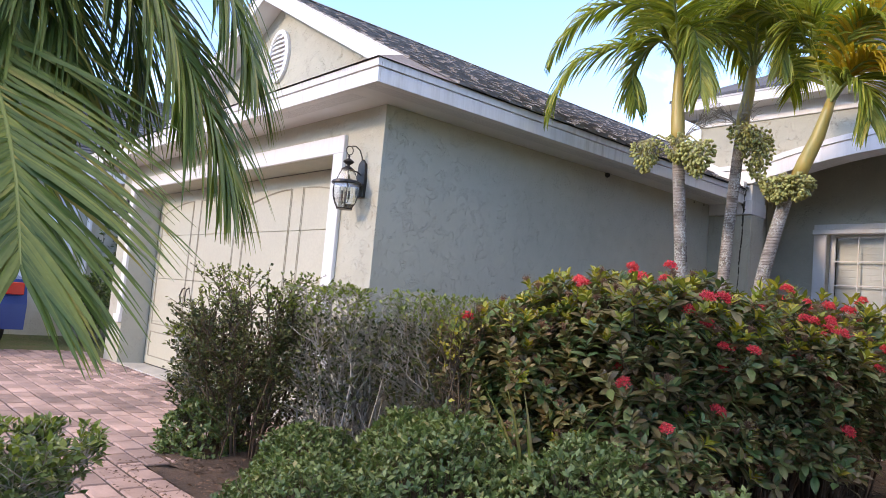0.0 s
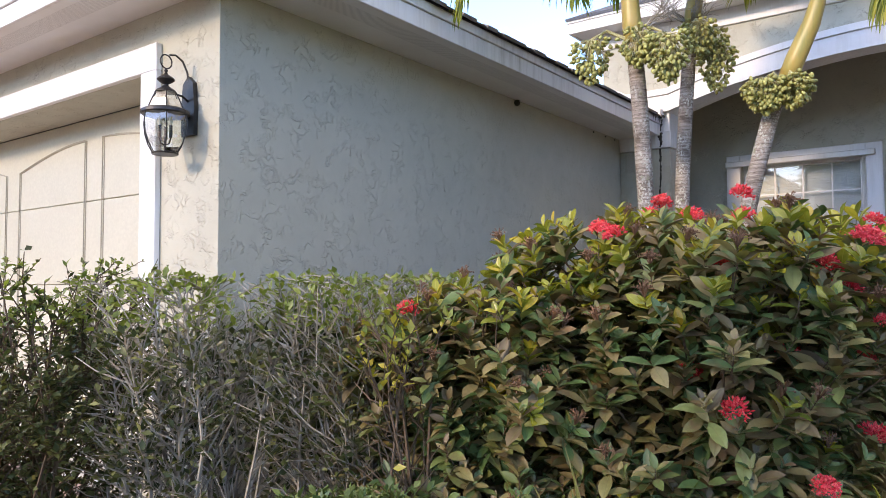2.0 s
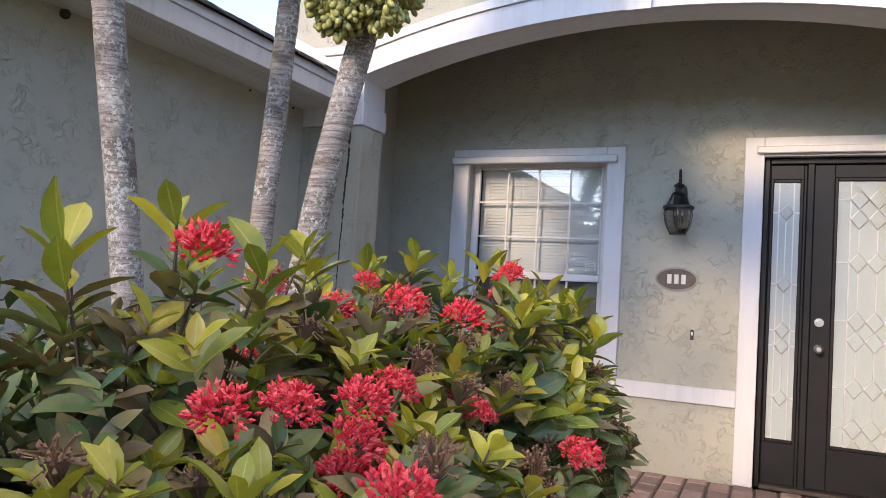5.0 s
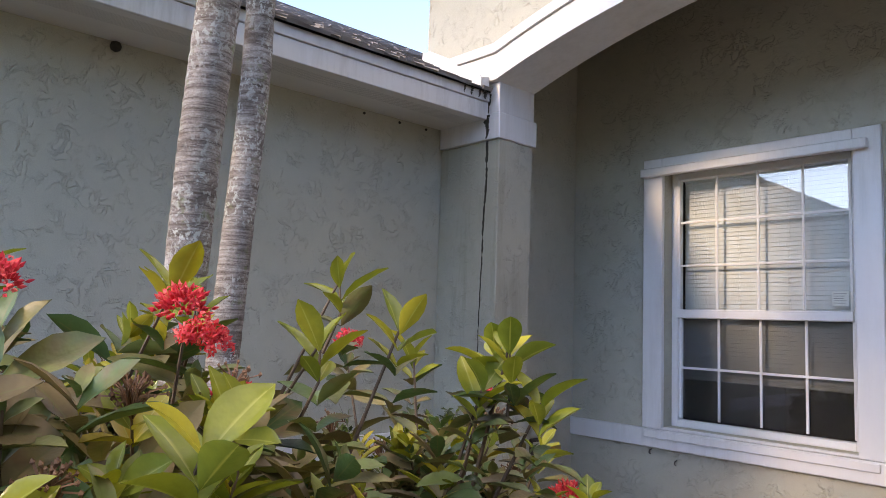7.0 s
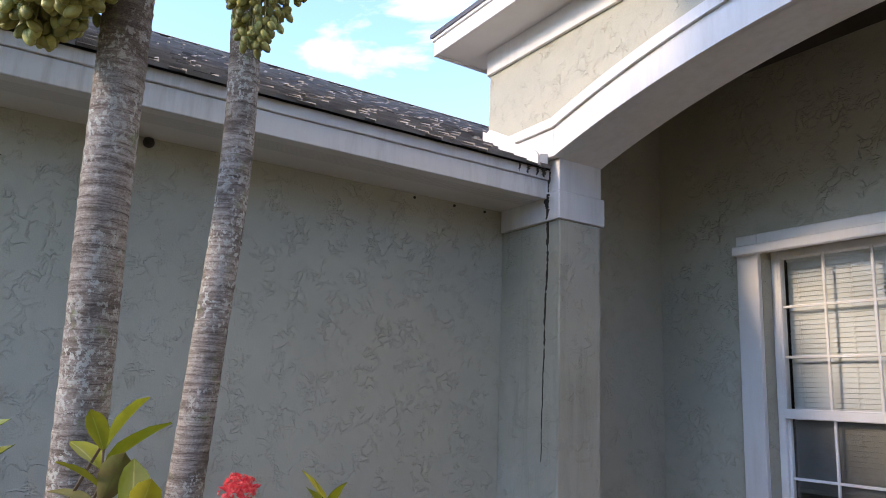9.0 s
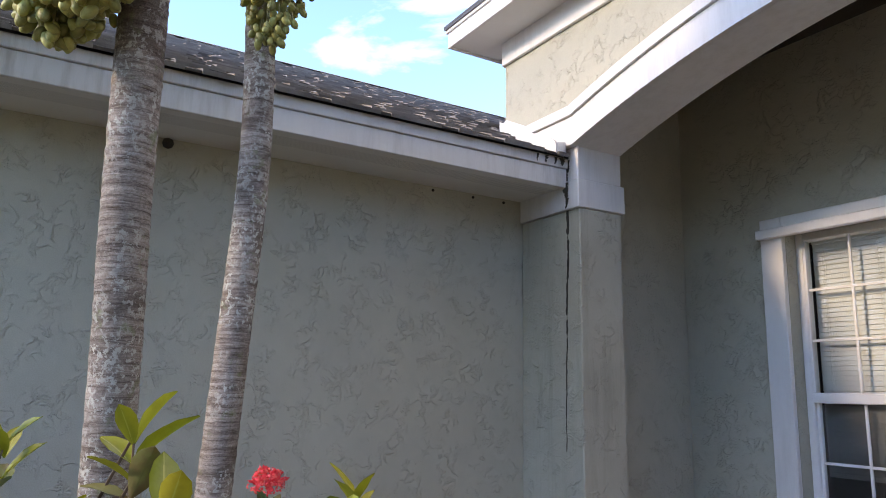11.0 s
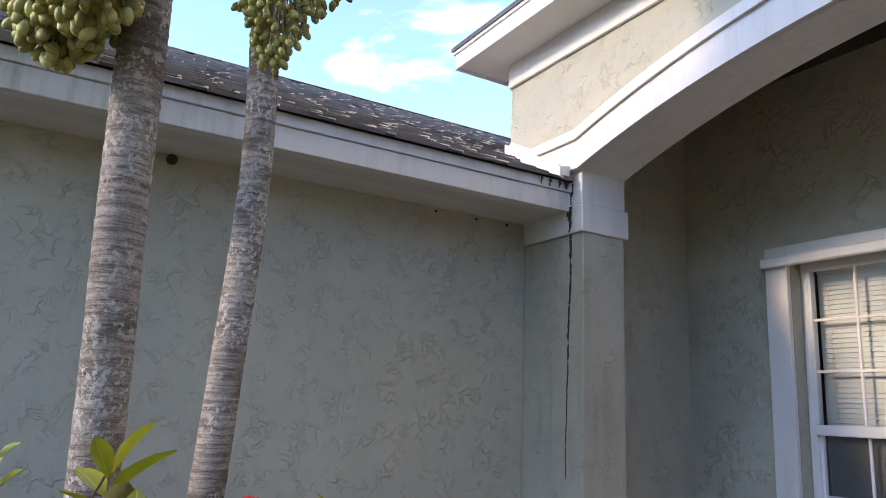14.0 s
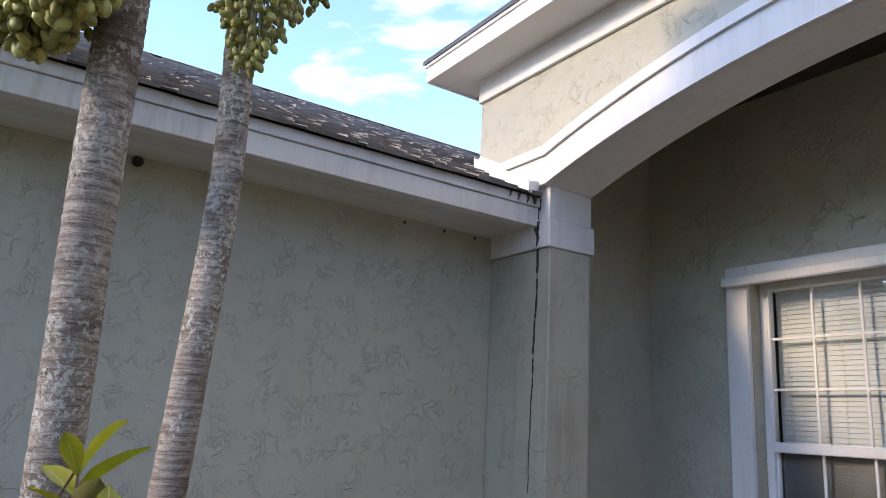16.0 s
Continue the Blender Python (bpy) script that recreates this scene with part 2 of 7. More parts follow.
PEWTER = surface("weathered_pewter", (0.30, 0.29, 0.275), (0.22, 0.21, 0.20), scale=18, rough=0.5, metal=0.3)
BRONZE = surface("dark_bronze", (0.10, 0.085, 0.075), (0.06, 0.05, 0.045), scale=18, rough=0.5, metal=0.6)
CREAM = surface("candle_sleeve", (0.75, 0.72, 0.62), (0.7, 0.66, 0.55), rough=0.5)
CONCRETE = surface("concrete", (0.50, 0.48, 0.43), (0.38, 0.36, 0.32), scale=4, rough=0.9, bump=0.4)
SOIL = surface("mulch_soil", (0.115, 0.075, 0.052), (0.05, 0.035, 0.026), scale=9, fine=90, rough=0.95, bump=1.0, dist=0.02)
MULCHCHIP = surface("mulch_chip", (0.16, 0.095, 0.06), (0.09, 0.055, 0.038), scale=30, rough=0.9, per="island", spread=0.25)
LAWN = surface("lawn", (0.085, 0.125, 0.035), (0.13, 0.125, 0.055), scale=2.5, fine=140, rough=0.9, bump=1.0, dist=0.03)
BLADE = leaf_mat("grass_blade", ((0.0, (0.07, 0.12, 0.03)), (0.6, (0.12, 0.17, 0.05)), (1.0, (0.25, 0.22, 0.10))), (0.12, 0.16, 0.05))
PAVER = surface("clay_paver", (0.395, 0.275, 0.24), (0.21, 0.145, 0.128), scale=2.6, fine=110, rough=0.8, bump=0.5, dist=0.003, per="island", spread=0.2)
PAVER_ONE = surface("clay_paver_single", (0.395, 0.275, 0.24), (0.21, 0.145, 0.128), scale=2.6, fine=110, rough=0.8, bump=0.5, dist=0.003, per="object", spread=0.2)
JOINT = surface("joint_sand", (0.11, 0.082, 0.064), (0.055, 0.042, 0.034), scale=6, rough=1.0, bump=0.6, dist=0.006)
SHINGLE = surface("asphalt_shingle", (0.26, 0.245, 0.24), (0.16, 0.15, 0.146), scale=7.0, fine=170, rough=0.95, bump=0.8, dist=0.004, per="island", spread=0.09, spec=0.1)
SHINGLE_ONE = surface("asphalt_shingle_single", (0.26, 0.245, 0.24), (0.16, 0.15, 0.146), scale=7.0, fine=170, rough=0.95, bump=0.8, dist=0.004, per="object", spread=0.09, spec=0.1)
# Dark granule blend of the low tabs also carries the shadows between courses.
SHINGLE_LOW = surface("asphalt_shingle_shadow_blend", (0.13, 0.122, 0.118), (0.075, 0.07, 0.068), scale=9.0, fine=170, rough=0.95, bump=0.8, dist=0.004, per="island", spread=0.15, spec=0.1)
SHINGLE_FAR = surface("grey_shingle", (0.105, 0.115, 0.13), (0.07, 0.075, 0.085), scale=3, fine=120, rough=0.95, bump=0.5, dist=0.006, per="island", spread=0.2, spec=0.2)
PANE = glass_mat("window_glass", clear=0.92)
LAMPGLASS = glass_mat("lantern_glass", clear=0.88, wavy=0.05)
DOORGLASS_BASE = frosted_mat()
PANE_DIMMER = pane_dimmer_mat()
BLIND = surface("blind_slat", (0.60, 0.635, 0.655), (0.56, 0.595, 0.615), rough=0.5, bump=0.0)
# Ceiling out of view; darkened only to cut bounced light in the porch.
PORCHCEIL = surface("porch_ceiling_darkened", (0.075, 0.065, 0.05), (0.055, 0.048, 0.038), scale=2.0, rough=0.8)
# Near-black walls: the room's dimness is put into the colour.
ROOM = surface("room_dark_as_unlit", (0.05, 0.047, 0.043), (0.035, 0.033, 0.03), rough=0.9)
CURTAIN = surface("pale_sheer", (0.72, 0.75, 0.73), (0.62, 0.65, 0.63), scale=5, rough=0.8)
PAPER = surface("sticker_paper", (0.8, 0.8, 0.78), (0.74, 0.74, 0.72), rough=0.6, bump=0.0)
INK = surface("grey_print", (0.25, 0.25, 0.26), (0.2, 0.2, 0.21), rough=0.6, bump=0.0)
MILDEW = surface("black_mildew", (0.035, 0.03, 0.024), (0.06, 0.055, 0.04), scale=14, fine=80, rough=0.95, bump=0.5)
RUST = surface("rust_stain", (0.30, 0.20, 0.11), (0.22, 0.15, 0.09), scale=10, rough=0.9)
BARK_TWIG = surface("grey_twig", (0.34, 0.315, 0.27), (0.19, 0.17, 0.145), scale=25, rough=0.85, bump=0.4)
BARK_BROWN = surface("brown_stem", (0.11, 0.075, 0.048), (0.065, 0.045, 0.032), scale=30, rough=0.8, bump=0.4)
CARBLUE = surface("blue_car_paint", (0.02, 0.06, 0.22), (0.018, 0.05, 0.19), rough=0.2, metal=0.3, bump=0.0)
CARGLASS = surface("dark_car_glass", (0.02, 0.022, 0.025), (0.015, 0.016, 0.018), rough=0.08, bump=0.0)
RUBBER = surface("tyre_rubber", (0.02, 0.02, 0.02), (0.03, 0.03, 0.03), rough=0.8)
TAIL = surface("red_tail_lens", (0.45, 0.02, 0.015), (0.38, 0.015, 0.012), rough=0.15, bump=0.0)
BENCHWOOD = surface("brown_bench_wood", (0.17, 0.09, 0.045), (0.10, 0.05, 0.028), scale=12, rough=0.7)

IXORA = leaf_mat("ixora_leaf", ((0.0, (0.041, 0.089, 0.032)), (0.28, (0.076, 0.145, 0.050)), (0.42, (0.152, 0.193, 0.062)), (0.62, (0.22, 0.19, 0.083)), (0.82, (0.165, 0.130, 0.060)), (1.0, (0.098, 0.074, 0.044))), (0.14, 0.15, 0.055), rough=0.42, through=0.12, spots=(0.17, 0.105, 0.06))
IXORA_ONE = leaf_mat("ixora_leaf_single", ((0.0, (0.032, 0.065, 0.023)), (0.35, (0.076, 0.135, 0.044)), (0.55, (0.129, 0.176, 0.061)), (0.78, (0.20, 0.18, 0.085)), (1.0, (0.135, 0.105, 0.060))), (0.13, 0.16, 0.055), rough=0.32, through=0.18, spots=(0.20, 0.14, 0.07), per="object")
IXORA_YOUNG = leaf_mat("ixora_young_leaf", ((0.0, (0.147, 0.190, 0.035)), (0.5, (0.242, 0.259, 0.039)), (0.85, (0.346, 0.311, 0.043)), (1.0, (0.380, 0.276, 0.052))), (0.40, 0.42, 0.12), rough=0.25, through=0.24)
IXORA_YOUNG_ONE = leaf_mat("ixora_young_leaf_single", ((0.0, (0.138, 0.190, 0.035)), (0.5, (0.233, 0.259, 0.039)), (0.85, (0.42, 0.40, 0.06)), (1.0, (0.46, 0.37, 0.07))), (0.40, 0.42, 0.12), rough=0.24, through=0.24, per="object")
PETAL = leaf_mat("ixora_petal", ((0.0, (0.62, 0.025, 0.05)), (0.6, (0.76, 0.06, 0.085)), (1.0, (0.82, 0.17, 0.16))), (0.65, 0.05, 0.05), rough=0.5, through=0.25)
SPENT = surface("spent_flower", (0.19, 0.10, 0.055), (0.11, 0.055, 0.035), scale=40, rough=0.8, per="island", spread=0.2)
SMALL_LEAF = leaf_mat("privet_leaf", ((0.0, (0.029, 0.044, 0.019)), (0.55, (0.066, 0.086, 0.032)), (0.85, (0.125, 0.141, 0.051)), (1.0, (0.226, 0.226, 0.085))), (0.06, 0.08, 0.03), rough=0.35, through=0.2)
SMALL_LEAF_TOP = leaf_mat("privet_new_leaf", ((0.0, (0.10, 0.15, 0.04)), (1.0, (0.22, 0.27, 0.06))), (0.12, 0.15, 0.05), rough=0.35, through=0.3)
COVER_LEAF = leaf_mat("cover_leaf", ((0.0, (0.0495, 0.088, 0.033)), (0.6, (0.106, 0.169, 0.0562)), (0.9, (0.188, 0.25, 0.0938)), (1.0, (0.275, 0.25, 0.125))), (0.08, 0.12, 0.05), rough=0.4, through=0.2)
WEED_LEAF = leaf_mat("weed_leaf", ((0.0, (0.10, 0.17, 0.04)), (0.6, (0.16, 0.24, 0.06)), (1.0, (0.26, 0.30, 0.09))), (0.18, 0.24, 0.07), rough=0.4, through=0.3)
YELLOW_LEAF = leaf_mat("variegated_leaf", ((0.0, (0.16, 0.20, 0.035)), (0.5, (0.36, 0.33, 0.05)), (1.0, (0.52, 0.43, 0.09))), (0.35, 0.36, 0.10), rough=0.35, through=0.3)
NEAR_FROND = leaf_mat("palm_leaflet", ((0.0, (0.055, 0.11, 0.032)), (0.5, (0.11, 0.175, 0.05)), (0.85, (0.19, 0.24, 0.06)), (1.0, (0.36, 0.30, 0.09))), (0.15, 0.21, 0.06), rough=0.42, through=0.3, mid=0.2)
PALM_LEAF = leaf_mat("palm_blade", ((0.0, (0.12, 0.17, 0.03)), (0.45, (0.24, 0.29, 0.045)), (0.8, (0.38, 0.38, 0.06)), (1.0, (0.50, 0.42, 0.08))), (0.28, 0.32, 0.09), rough=0.4, through=0.42, mid=0.2)
PALM_YELLOW = leaf_mat("palm_yellow_blade", ((0.0, (0.42, 0.30, 0.03)), (0.6, (0.55, 0.36, 0.03)), (1.0, (0.40, 0.21, 0.05))), (0.55, 0.40, 0.10), rough=0.45, through=0.4, mid=0.2)
FRUIT = surface("green_palm_fruit", (0.37, 0.365, 0.12), (0.20, 0.215, 0.07), scale=45, fine=220, rough=0.5, bump=0.25, per="object", spread=0.2)
RIB = surface("green_midrib", (0.22, 0.27, 0.08), (0.14, 0.18, 0.05), scale=14, rough=0.5)
STALK = surface("pale_stalk", (0.42, 0.40, 0.20), (0.33, 0.30, 0.15), scale=12, rough=0.6)


def shaft_mat():
    m, n, l, p = nodes_of("crownshaft")
    g = n.new("ShaderNodeNewGeometry")
    mp = n.new("ShaderNodeMapping")
    mp.inputs["Scale"].default_value = (30.0, 30.0, 1.6)
    l.new(g.outputs["Position"], mp.inputs["Vector"])
    k = noise_at(n, l, mp.outputs["Vector"], 1.0, 5.0, 0.6)
    c = ramp_of(n, l, k, ((0.3, (0.27, 0.26, 0.085)), (0.5, (0.40, 0.31, 0.09)), (0.75, (0.46, 0.29, 0.08))))
    l.new(c, p.inputs["Base Color"])
    p.inputs["Roughness"].default_value = 0.42
    return m


def trunk_mat():
    """Ringed grey palm bark: pale growth bands, lichen patches, dark weathered zones."""
    m, n, l, p = nodes_of("palm_bark")
    g = n.new("ShaderNodeNewGeometry")
    pos = g.outputs["Position"]
    mp = n.new("ShaderNodeMapping")
    mp.inputs["Scale"].default_value = (9.0, 9.0, 120.0)
    l.new(pos, mp.inputs["Vector"])
    band = noise_at(n, l, mp.outputs["Vector"], 1.0, 8.0, 0.75, 0.3)
    c = ramp_of(n, l, band, ((0.36, (0.17, 0.14, 0.125)), (0.46, (0.37, 0.325, 0.295)), (0.64, (0.58, 0.54, 0.50))))
    ring = n.new("ShaderNodeTexWave")
    ring.bands_direction, ring.wave_profile = "Z", "SAW"
    ring.inputs["Scale"].default_value, ring.inputs["Distortion"].default_value = 14.0, 3.4
    ring.inputs["Detail"].default_value, ring.inputs["Detail Scale"].default_value = 4.0, 1.3
    ring.inputs["Detail Roughness"].default_value = 0.65
    l.new(pos, ring.inputs["Vector"])
    c = mix_of(n, l, ramp_of(n, l, ring.outputs["Fac"], ((0.0, (0.75, 0.75, 0.75)), (0.11, (0.1, 0.1, 0.1)), (0.5, (0, 0, 0)), (1.0, (0.25, 0.25, 0.25)))), c, (0.07, 0.052, 0.042))
    mz = n.new("ShaderNodeMapping")
    mz.inputs["Scale"].default_value = (4.0, 4.0, 7.0)
    l.new(pos, mz.inputs["Vector"])
    zone = noise_at(n, l, mz.outputs["Vector"], 1.0, 7.0, 0.7, 0.6)
    c = mix_of(n, l, ramp_of(n, l, zone, ((0.49, (0, 0, 0)), (0.60, (0.68, 0.68, 0.68)))), c, (0.10, 0.08, 0.068))
    crk = noise_at(n, l, pos, 200.0, 4.0, 0.8)
    c = mix_of(n, l, 0.5, c, ramp_of(n, l, crk, ((0.34, (0.2, 0.2, 0.2)), (0.62, (0.66, 0.66, 0.66)))), "OVERLAY")
    lich = noise_at(n, l, pos, 70.0, 6.0, 0.7, 0.2)
    lz = noise_at(n, l, pos, 6.0, 3.0, 0.5)
    lk = mix_of(n, l, ramp_of(n, l, lz, ((0.42, (0, 0, 0)), (0.56, (1, 1, 1)))), (0, 0, 0), ramp_of(n, l, lich, ((0.52, (0, 0, 0)), (0.56, (1, 1, 1)))))
    c = mix_of(n, l, lk, c, (0.60, 0.62, 0.58))
    moss = noise_at(n, l, pos, 19.0, 4.0, 0.6)
    c = mix_of(n, l, ramp_of(n, l, moss, ((0.60, (0, 0, 0)), (0.70, (0.6, 0.6, 0.6)))), c, (0.22, 0.27, 0.13))
    l.new(c, p.inputs["Base Color"])
    p.inputs["Roughness"].default_value, p.inputs["Specular IOR Level"].default_value = 0.9, 0.2
    nrm = bump_of(n, l, ring.outputs["Fac"], 0.8, 0.006, bump_of(n, l, band, 0.8, 0.006))
    l.new(bump_of(n, l, lich, 0.5, 0.003, nrm), p.inputs["Normal"])
    return m


def soffit_mat():
    """White vented soffit: narrow rows of slots along the boards' outer strip, painted ribs else."""
    m, n, l, p = nodes_of("vented_soffit")
    g = n.new("ShaderNodeNewGeometry")
    a = n.new("ShaderNodeAttribute")
    a.attribute_name = "vent"
    w = n.new("ShaderNodeTexWave")
    w.wave_type, w.bands_direction = "BANDS", "DIAGONAL"
    w.inputs["Scale"].default_value = 75.0
    l.new(g.outputs["Position"], w.inputs["Vector"])
    hole = ramp_of(n, l, w.outputs["Fac"], ((0.25, (1, 1, 1)), (0.5, (0, 0, 0))))
    k = mix_of(n, l, a.outputs["Fac"], (0, 0, 0), hole)
    grime = noise_at(n, l, g.outputs["Position"], 2.5, 5.0, 0.6)
    base = ramp_of(n, l, grime, ((0.3, (0.66, 0.645, 0.61)), (0.7, (0.74, 0.735, 0.715))))
    l.new(mix_of(n, l, k, base, (0.50, 0.49, 0.465)), p.inputs["Base Color"])
    p.inputs["Roughness"].default_value = 0.55
    l.new(bump_of(n, l, hole, 0.0, 0.002), p.inputs["Normal"])
    return m


CROWNSHAFT, BARK, SOFFIT = shaft_mat(), trunk_mat(), soffit_mat()


# ---- mesh tools ----
class Build:
    """Collects vertices and faces of one mesh."""

    def __init__(self):
        self.v, self.f = [], []

    def add(self, verts, faces):
        k = len(self.v)
        self.v.extend(tuple(p) for p in verts)
        self.f.extend(tuple(k + i for i in f) for f in faces)
        return self

    def box(self, x0, x1, y0, y1, z0, z1, c=0.0):
        """A box with chamfered edges (c: the chamfer)."""
        if c <= 0:
            v = [(x, y, z) for z in (z0, z1) for y in (y0, y1) for x in (x0, x1)]
            return self.add(v, [(0, 2, 3, 1), (4, 5, 7, 6), (0, 1, 5, 4), (2, 6, 7, 3), (0, 4, 6, 2), (1, 3, 7, 5)])
        b = bmesh.new()
        bmesh.ops.create_cube(b, size=1.0)
        for p in b.verts:
            p.co = ((x0 + x1) / 2 + p.co.x * (x1 - x0), (y0 + y1) / 2 + p.co.y * (y1 - y0), (z0 + z1) / 2 + p.co.z * (z1 - z0))
        bmesh.ops.bevel(b, geom=b.edges[:], offset=c, segments=1, affect="EDGES")
        b.verts.index_update()
        self.add([p.co for p in b.verts], [[q.index for q in f.verts] for f in b.faces])
        b.free()
        return self

    def tube(self, pts, radii, seg=6, cap=True):
        """A round bar along points."""
        pts = [Vector(p) for p in pts]
        if isinstance(radii, (int, float)):
            radii = [radii] * len(pts)
        k, ref = len(self.v), None
        for i, p in enumerate(pts):
            d = (pts[min(i + 1, len(pts) - 1)] - pts[max(i - 1, 0)])
            d = d.normalized() if d.length > 1e-9 else Vector((0, 0, 1))
            if ref is None:
                ref = d.orthogonal().normalized()
            u = (ref - d * ref.dot(d))
            u = u.normalized() if u.length > 1e-6 else d.orthogonal().normalized()
            ref = u
            w = d.cross(u)
            for j in range(seg):
                a = 2 * math.pi * j / seg
                self.v.append(tuple(p + (u * math.cos(a) + w * math.sin(a)) * radii[i]))
        for i in range(len(pts) - 1):
            for j in range(seg):
                a, b = k + i * seg + j, k + i * seg + (j + 1) % seg
                self.f.append((a, b, b + seg, a + seg))
        if cap:
            self.f.append(tuple(range(k + seg - 1, k - 1, -1)))
            self.f.append(tuple(k + (len(pts) - 1) * seg + j for j in range(seg)))
        return self

    def lathe(self, prof, cx=0, cy=0, seg=16):
        """A body of revolution about an upright axis; prof: (radius, z)."""
        k = len(self.v)
        for r, z in prof:
            for j in range(seg):
                a = 2 * math.pi * j / seg
                self.v.append((cx + r * math.cos(a), cy + r * math.sin(a), z))
        for i in range(len(prof) - 1):
            for j in range(seg):
                a, b = k + i * seg + j, k + i * seg + (j + 1) % seg
                self.f.append((a, b, b + seg, a + seg))
        self.f.append(tuple(range(k + seg - 1, k - 1, -1)))
        self.f.append(tuple(k + (len(prof) - 1) * seg + j for j in range(seg)))
        return self

    def prism(self, poly, axis, a, b):
        """A flat polygon drawn out along an axis from a to b; poly: pairs of the other two coordinates."""
        put = {"x": lambda p, t: (t, p[0], p[1]), "y": lambda p, t: (p[0], t, p[1]), "z": lambda p, t: (p[0], p[1], t)}[axis]
        n = len(poly)
        return self.add([put(p, a) for p in poly] + [put(p, b) for p in poly],
                        [tuple(range(n - 1, -1, -1)), tuple(range(n, 2 * n))] + [(i, (i + 1) % n, n + (i + 1) % n, n + i) for i in range(n)])

    def mesh(self, name, smooth=False):
        me = bpy.data.meshes.new(name)
        me.from_pydata(self.v, [], self.f)
        b = bmesh.new()
        b.from_mesh(me)
        bmesh.ops.recalc_face_normals(b, faces=b.faces[:])
        b.to_mesh(me)
        b.free()
        if smooth:
            me.polygons.foreach_set("use_smooth", [True] * len(me.polygons))
        return me


def mesh_np(name, verts, faces, across=None, smooth=True):
    """A mesh straight from arrays; across: how far from the midrib each vertex lies."""
    me = bpy.data.meshes.new(name)
    n, k = faces.shape
    me.vertices.add(len(verts))
    me.vertices.foreach_set("co", np.ascontiguousarray(verts, dtype=np.float32).ravel())
    me.loops.add(n * k)
    me.loops.foreach_set("vertex_index", np.ascontiguousarray(faces, dtype=np.int32).ravel())
    me.polygons.add(n)
    me.polygons.foreach_set("loop_start", np.arange(0, n * k, k, dtype=np.int32))
    me.polygons.foreach_set("use_smooth", np.full(n, smooth))
    me.update(calc_edges=True)
    if across is not None:
        at = me.attributes.new("across", "FLOAT", "POINT")
        at.data.foreach_set("value", np.ascontiguousarray(across, dtype=np.float32))
    return me


def part(name, build, material, parent=None, label="", smooth=False):
    """One mesh object under a thing or a part."""
    me = build.mesh(name, smooth) if isinstance(build, Build) else build
    if material is not None and not me.materials:
        me.materials.append(material)
    ob = new(name, me)
    if parent is not None:
        ob.parent = parent
    if label:
        tagged(ob, label)
    return ob


def thing(name, label, category, at=(0, 0, 0), group="", kind=""):
    ob = new(name)
    ob.location = at
    ob.empty_display_size = 0.1
    return tagged(ob, label, category, group, kind)


def structure(name, build, material, label, smooth=False, category="structure"):
    return tagged(part(name, build, material, None, "", smooth), label, category, "", "structure")

# ---- the house: plan ----
# x = 0: the garage's side wall; y = 0: the garage's front; z = 0: paving
GL, GR = -5.75, 0.0            # garage walls
DOOR_L, DOOR_R, DOOR_H = -5.21, -0.61, 2.165
SOF, EAVE_T = 2.492, 2.622     # soffit, top of the fascia
OV = 0.41                      # overhang
SLOPE = 0.512
RIDGE_X = -2.875
ARCH_Y, ARCH_T = 4.65, 0.30    # the arch wall's front and thickness
AL, AR, SPRING, CROWN = 0.50, 4.24, 2.688, 2.972
BACK_Y = 5.93
COLW = 0.5
WING_X = 4.72                  # wall of the right wing
P_TOP = 3.548                  # soffit of the entry


def roof_z(x):
    return EAVE_T + 0.03 + SLOPE * (OV - x if x > RIDGE_X else x - (2 * RIDGE_X - OV))


# walls of the garage
front = Build()
front.box(GL, DOOR_L, 0.0, 0.32, -0.05, SOF)
front.box(DOOR_R, GR - 0.002, 0.0, 0.32, -0.05, SOF)
front.box(DOOR_L, DOOR_R, 0.0, 0.32, DOOR_H, SOF)
structure("wall_garage_front", front, STUCCO, "sunlit cream-beige stucco wall round the garage door", category="wall")
side = Build()
side.box(GR - 0.2, GR, 0.322, BACK_Y + 0.2, -0.05, SOF)
side.box(GR - 0.2, GR, 0.001, 0.322, -0.05, SOF)
structure("wall_garage_side", side, STUCCO, "long shaded grey-beige stucco side wall with trowel marks", category="wall")
structure("wall_garage_left", Build().box(GL, GL + 0.2, 0.322, 9.0, -0.05, SOF), STUCCO, "beige stucco side wall of the garage", category="wall")

# corner strip, a hair proud of both faces
structure("trim_corner", Build().box(GR - 0.035, GR + 0.004, -0.004, 0.03, -0.03, SOF - 0.002, 0.002), STUCCO, "painted metal corner bead of the stucco wall", category="trim")

# low white band along the side wall, and its drip groove
band = thing("trim_band", "white painted band along the foot of the side wall", "trim", kind="structure")
part("board", Build().box(0.001, 0.026, 0.45, ARCH_Y - 0.002, 0.525, 0.645, 0.004), WHITE, band)

# trim round the garage door
tr = thing("trim_garage_door", "white stucco trim with a keystone round the garage door", "trim", kind="structure")
part("head_board", Build().box(DOOR_L - 0.14, DOOR_R + 0.14, -0.035, -0.001, DOOR_H, DOOR_H + 0.14, 0.004), WHITE, tr)
for x0, x1 in ((DOOR_L - 0.14, DOOR_L), (DOOR_R, DOOR_R + 0.14)):
    part("jamb_board", Build().box(x0, x1, -0.035, -0.001, 0.60, DOOR_H - 0.001, 0.004), WHITE, tr)
    part("plinth_block", Build().box(x0 - 0.07 if x0 < -3 else x0 - 0.0, x1 if x0 < -3 else x1 + 0.07, -0.045, -0.0012, 0.50, 0.60, 0.004), WHITE, tr)
kx = (DOOR_L + DOOR_R) / 2
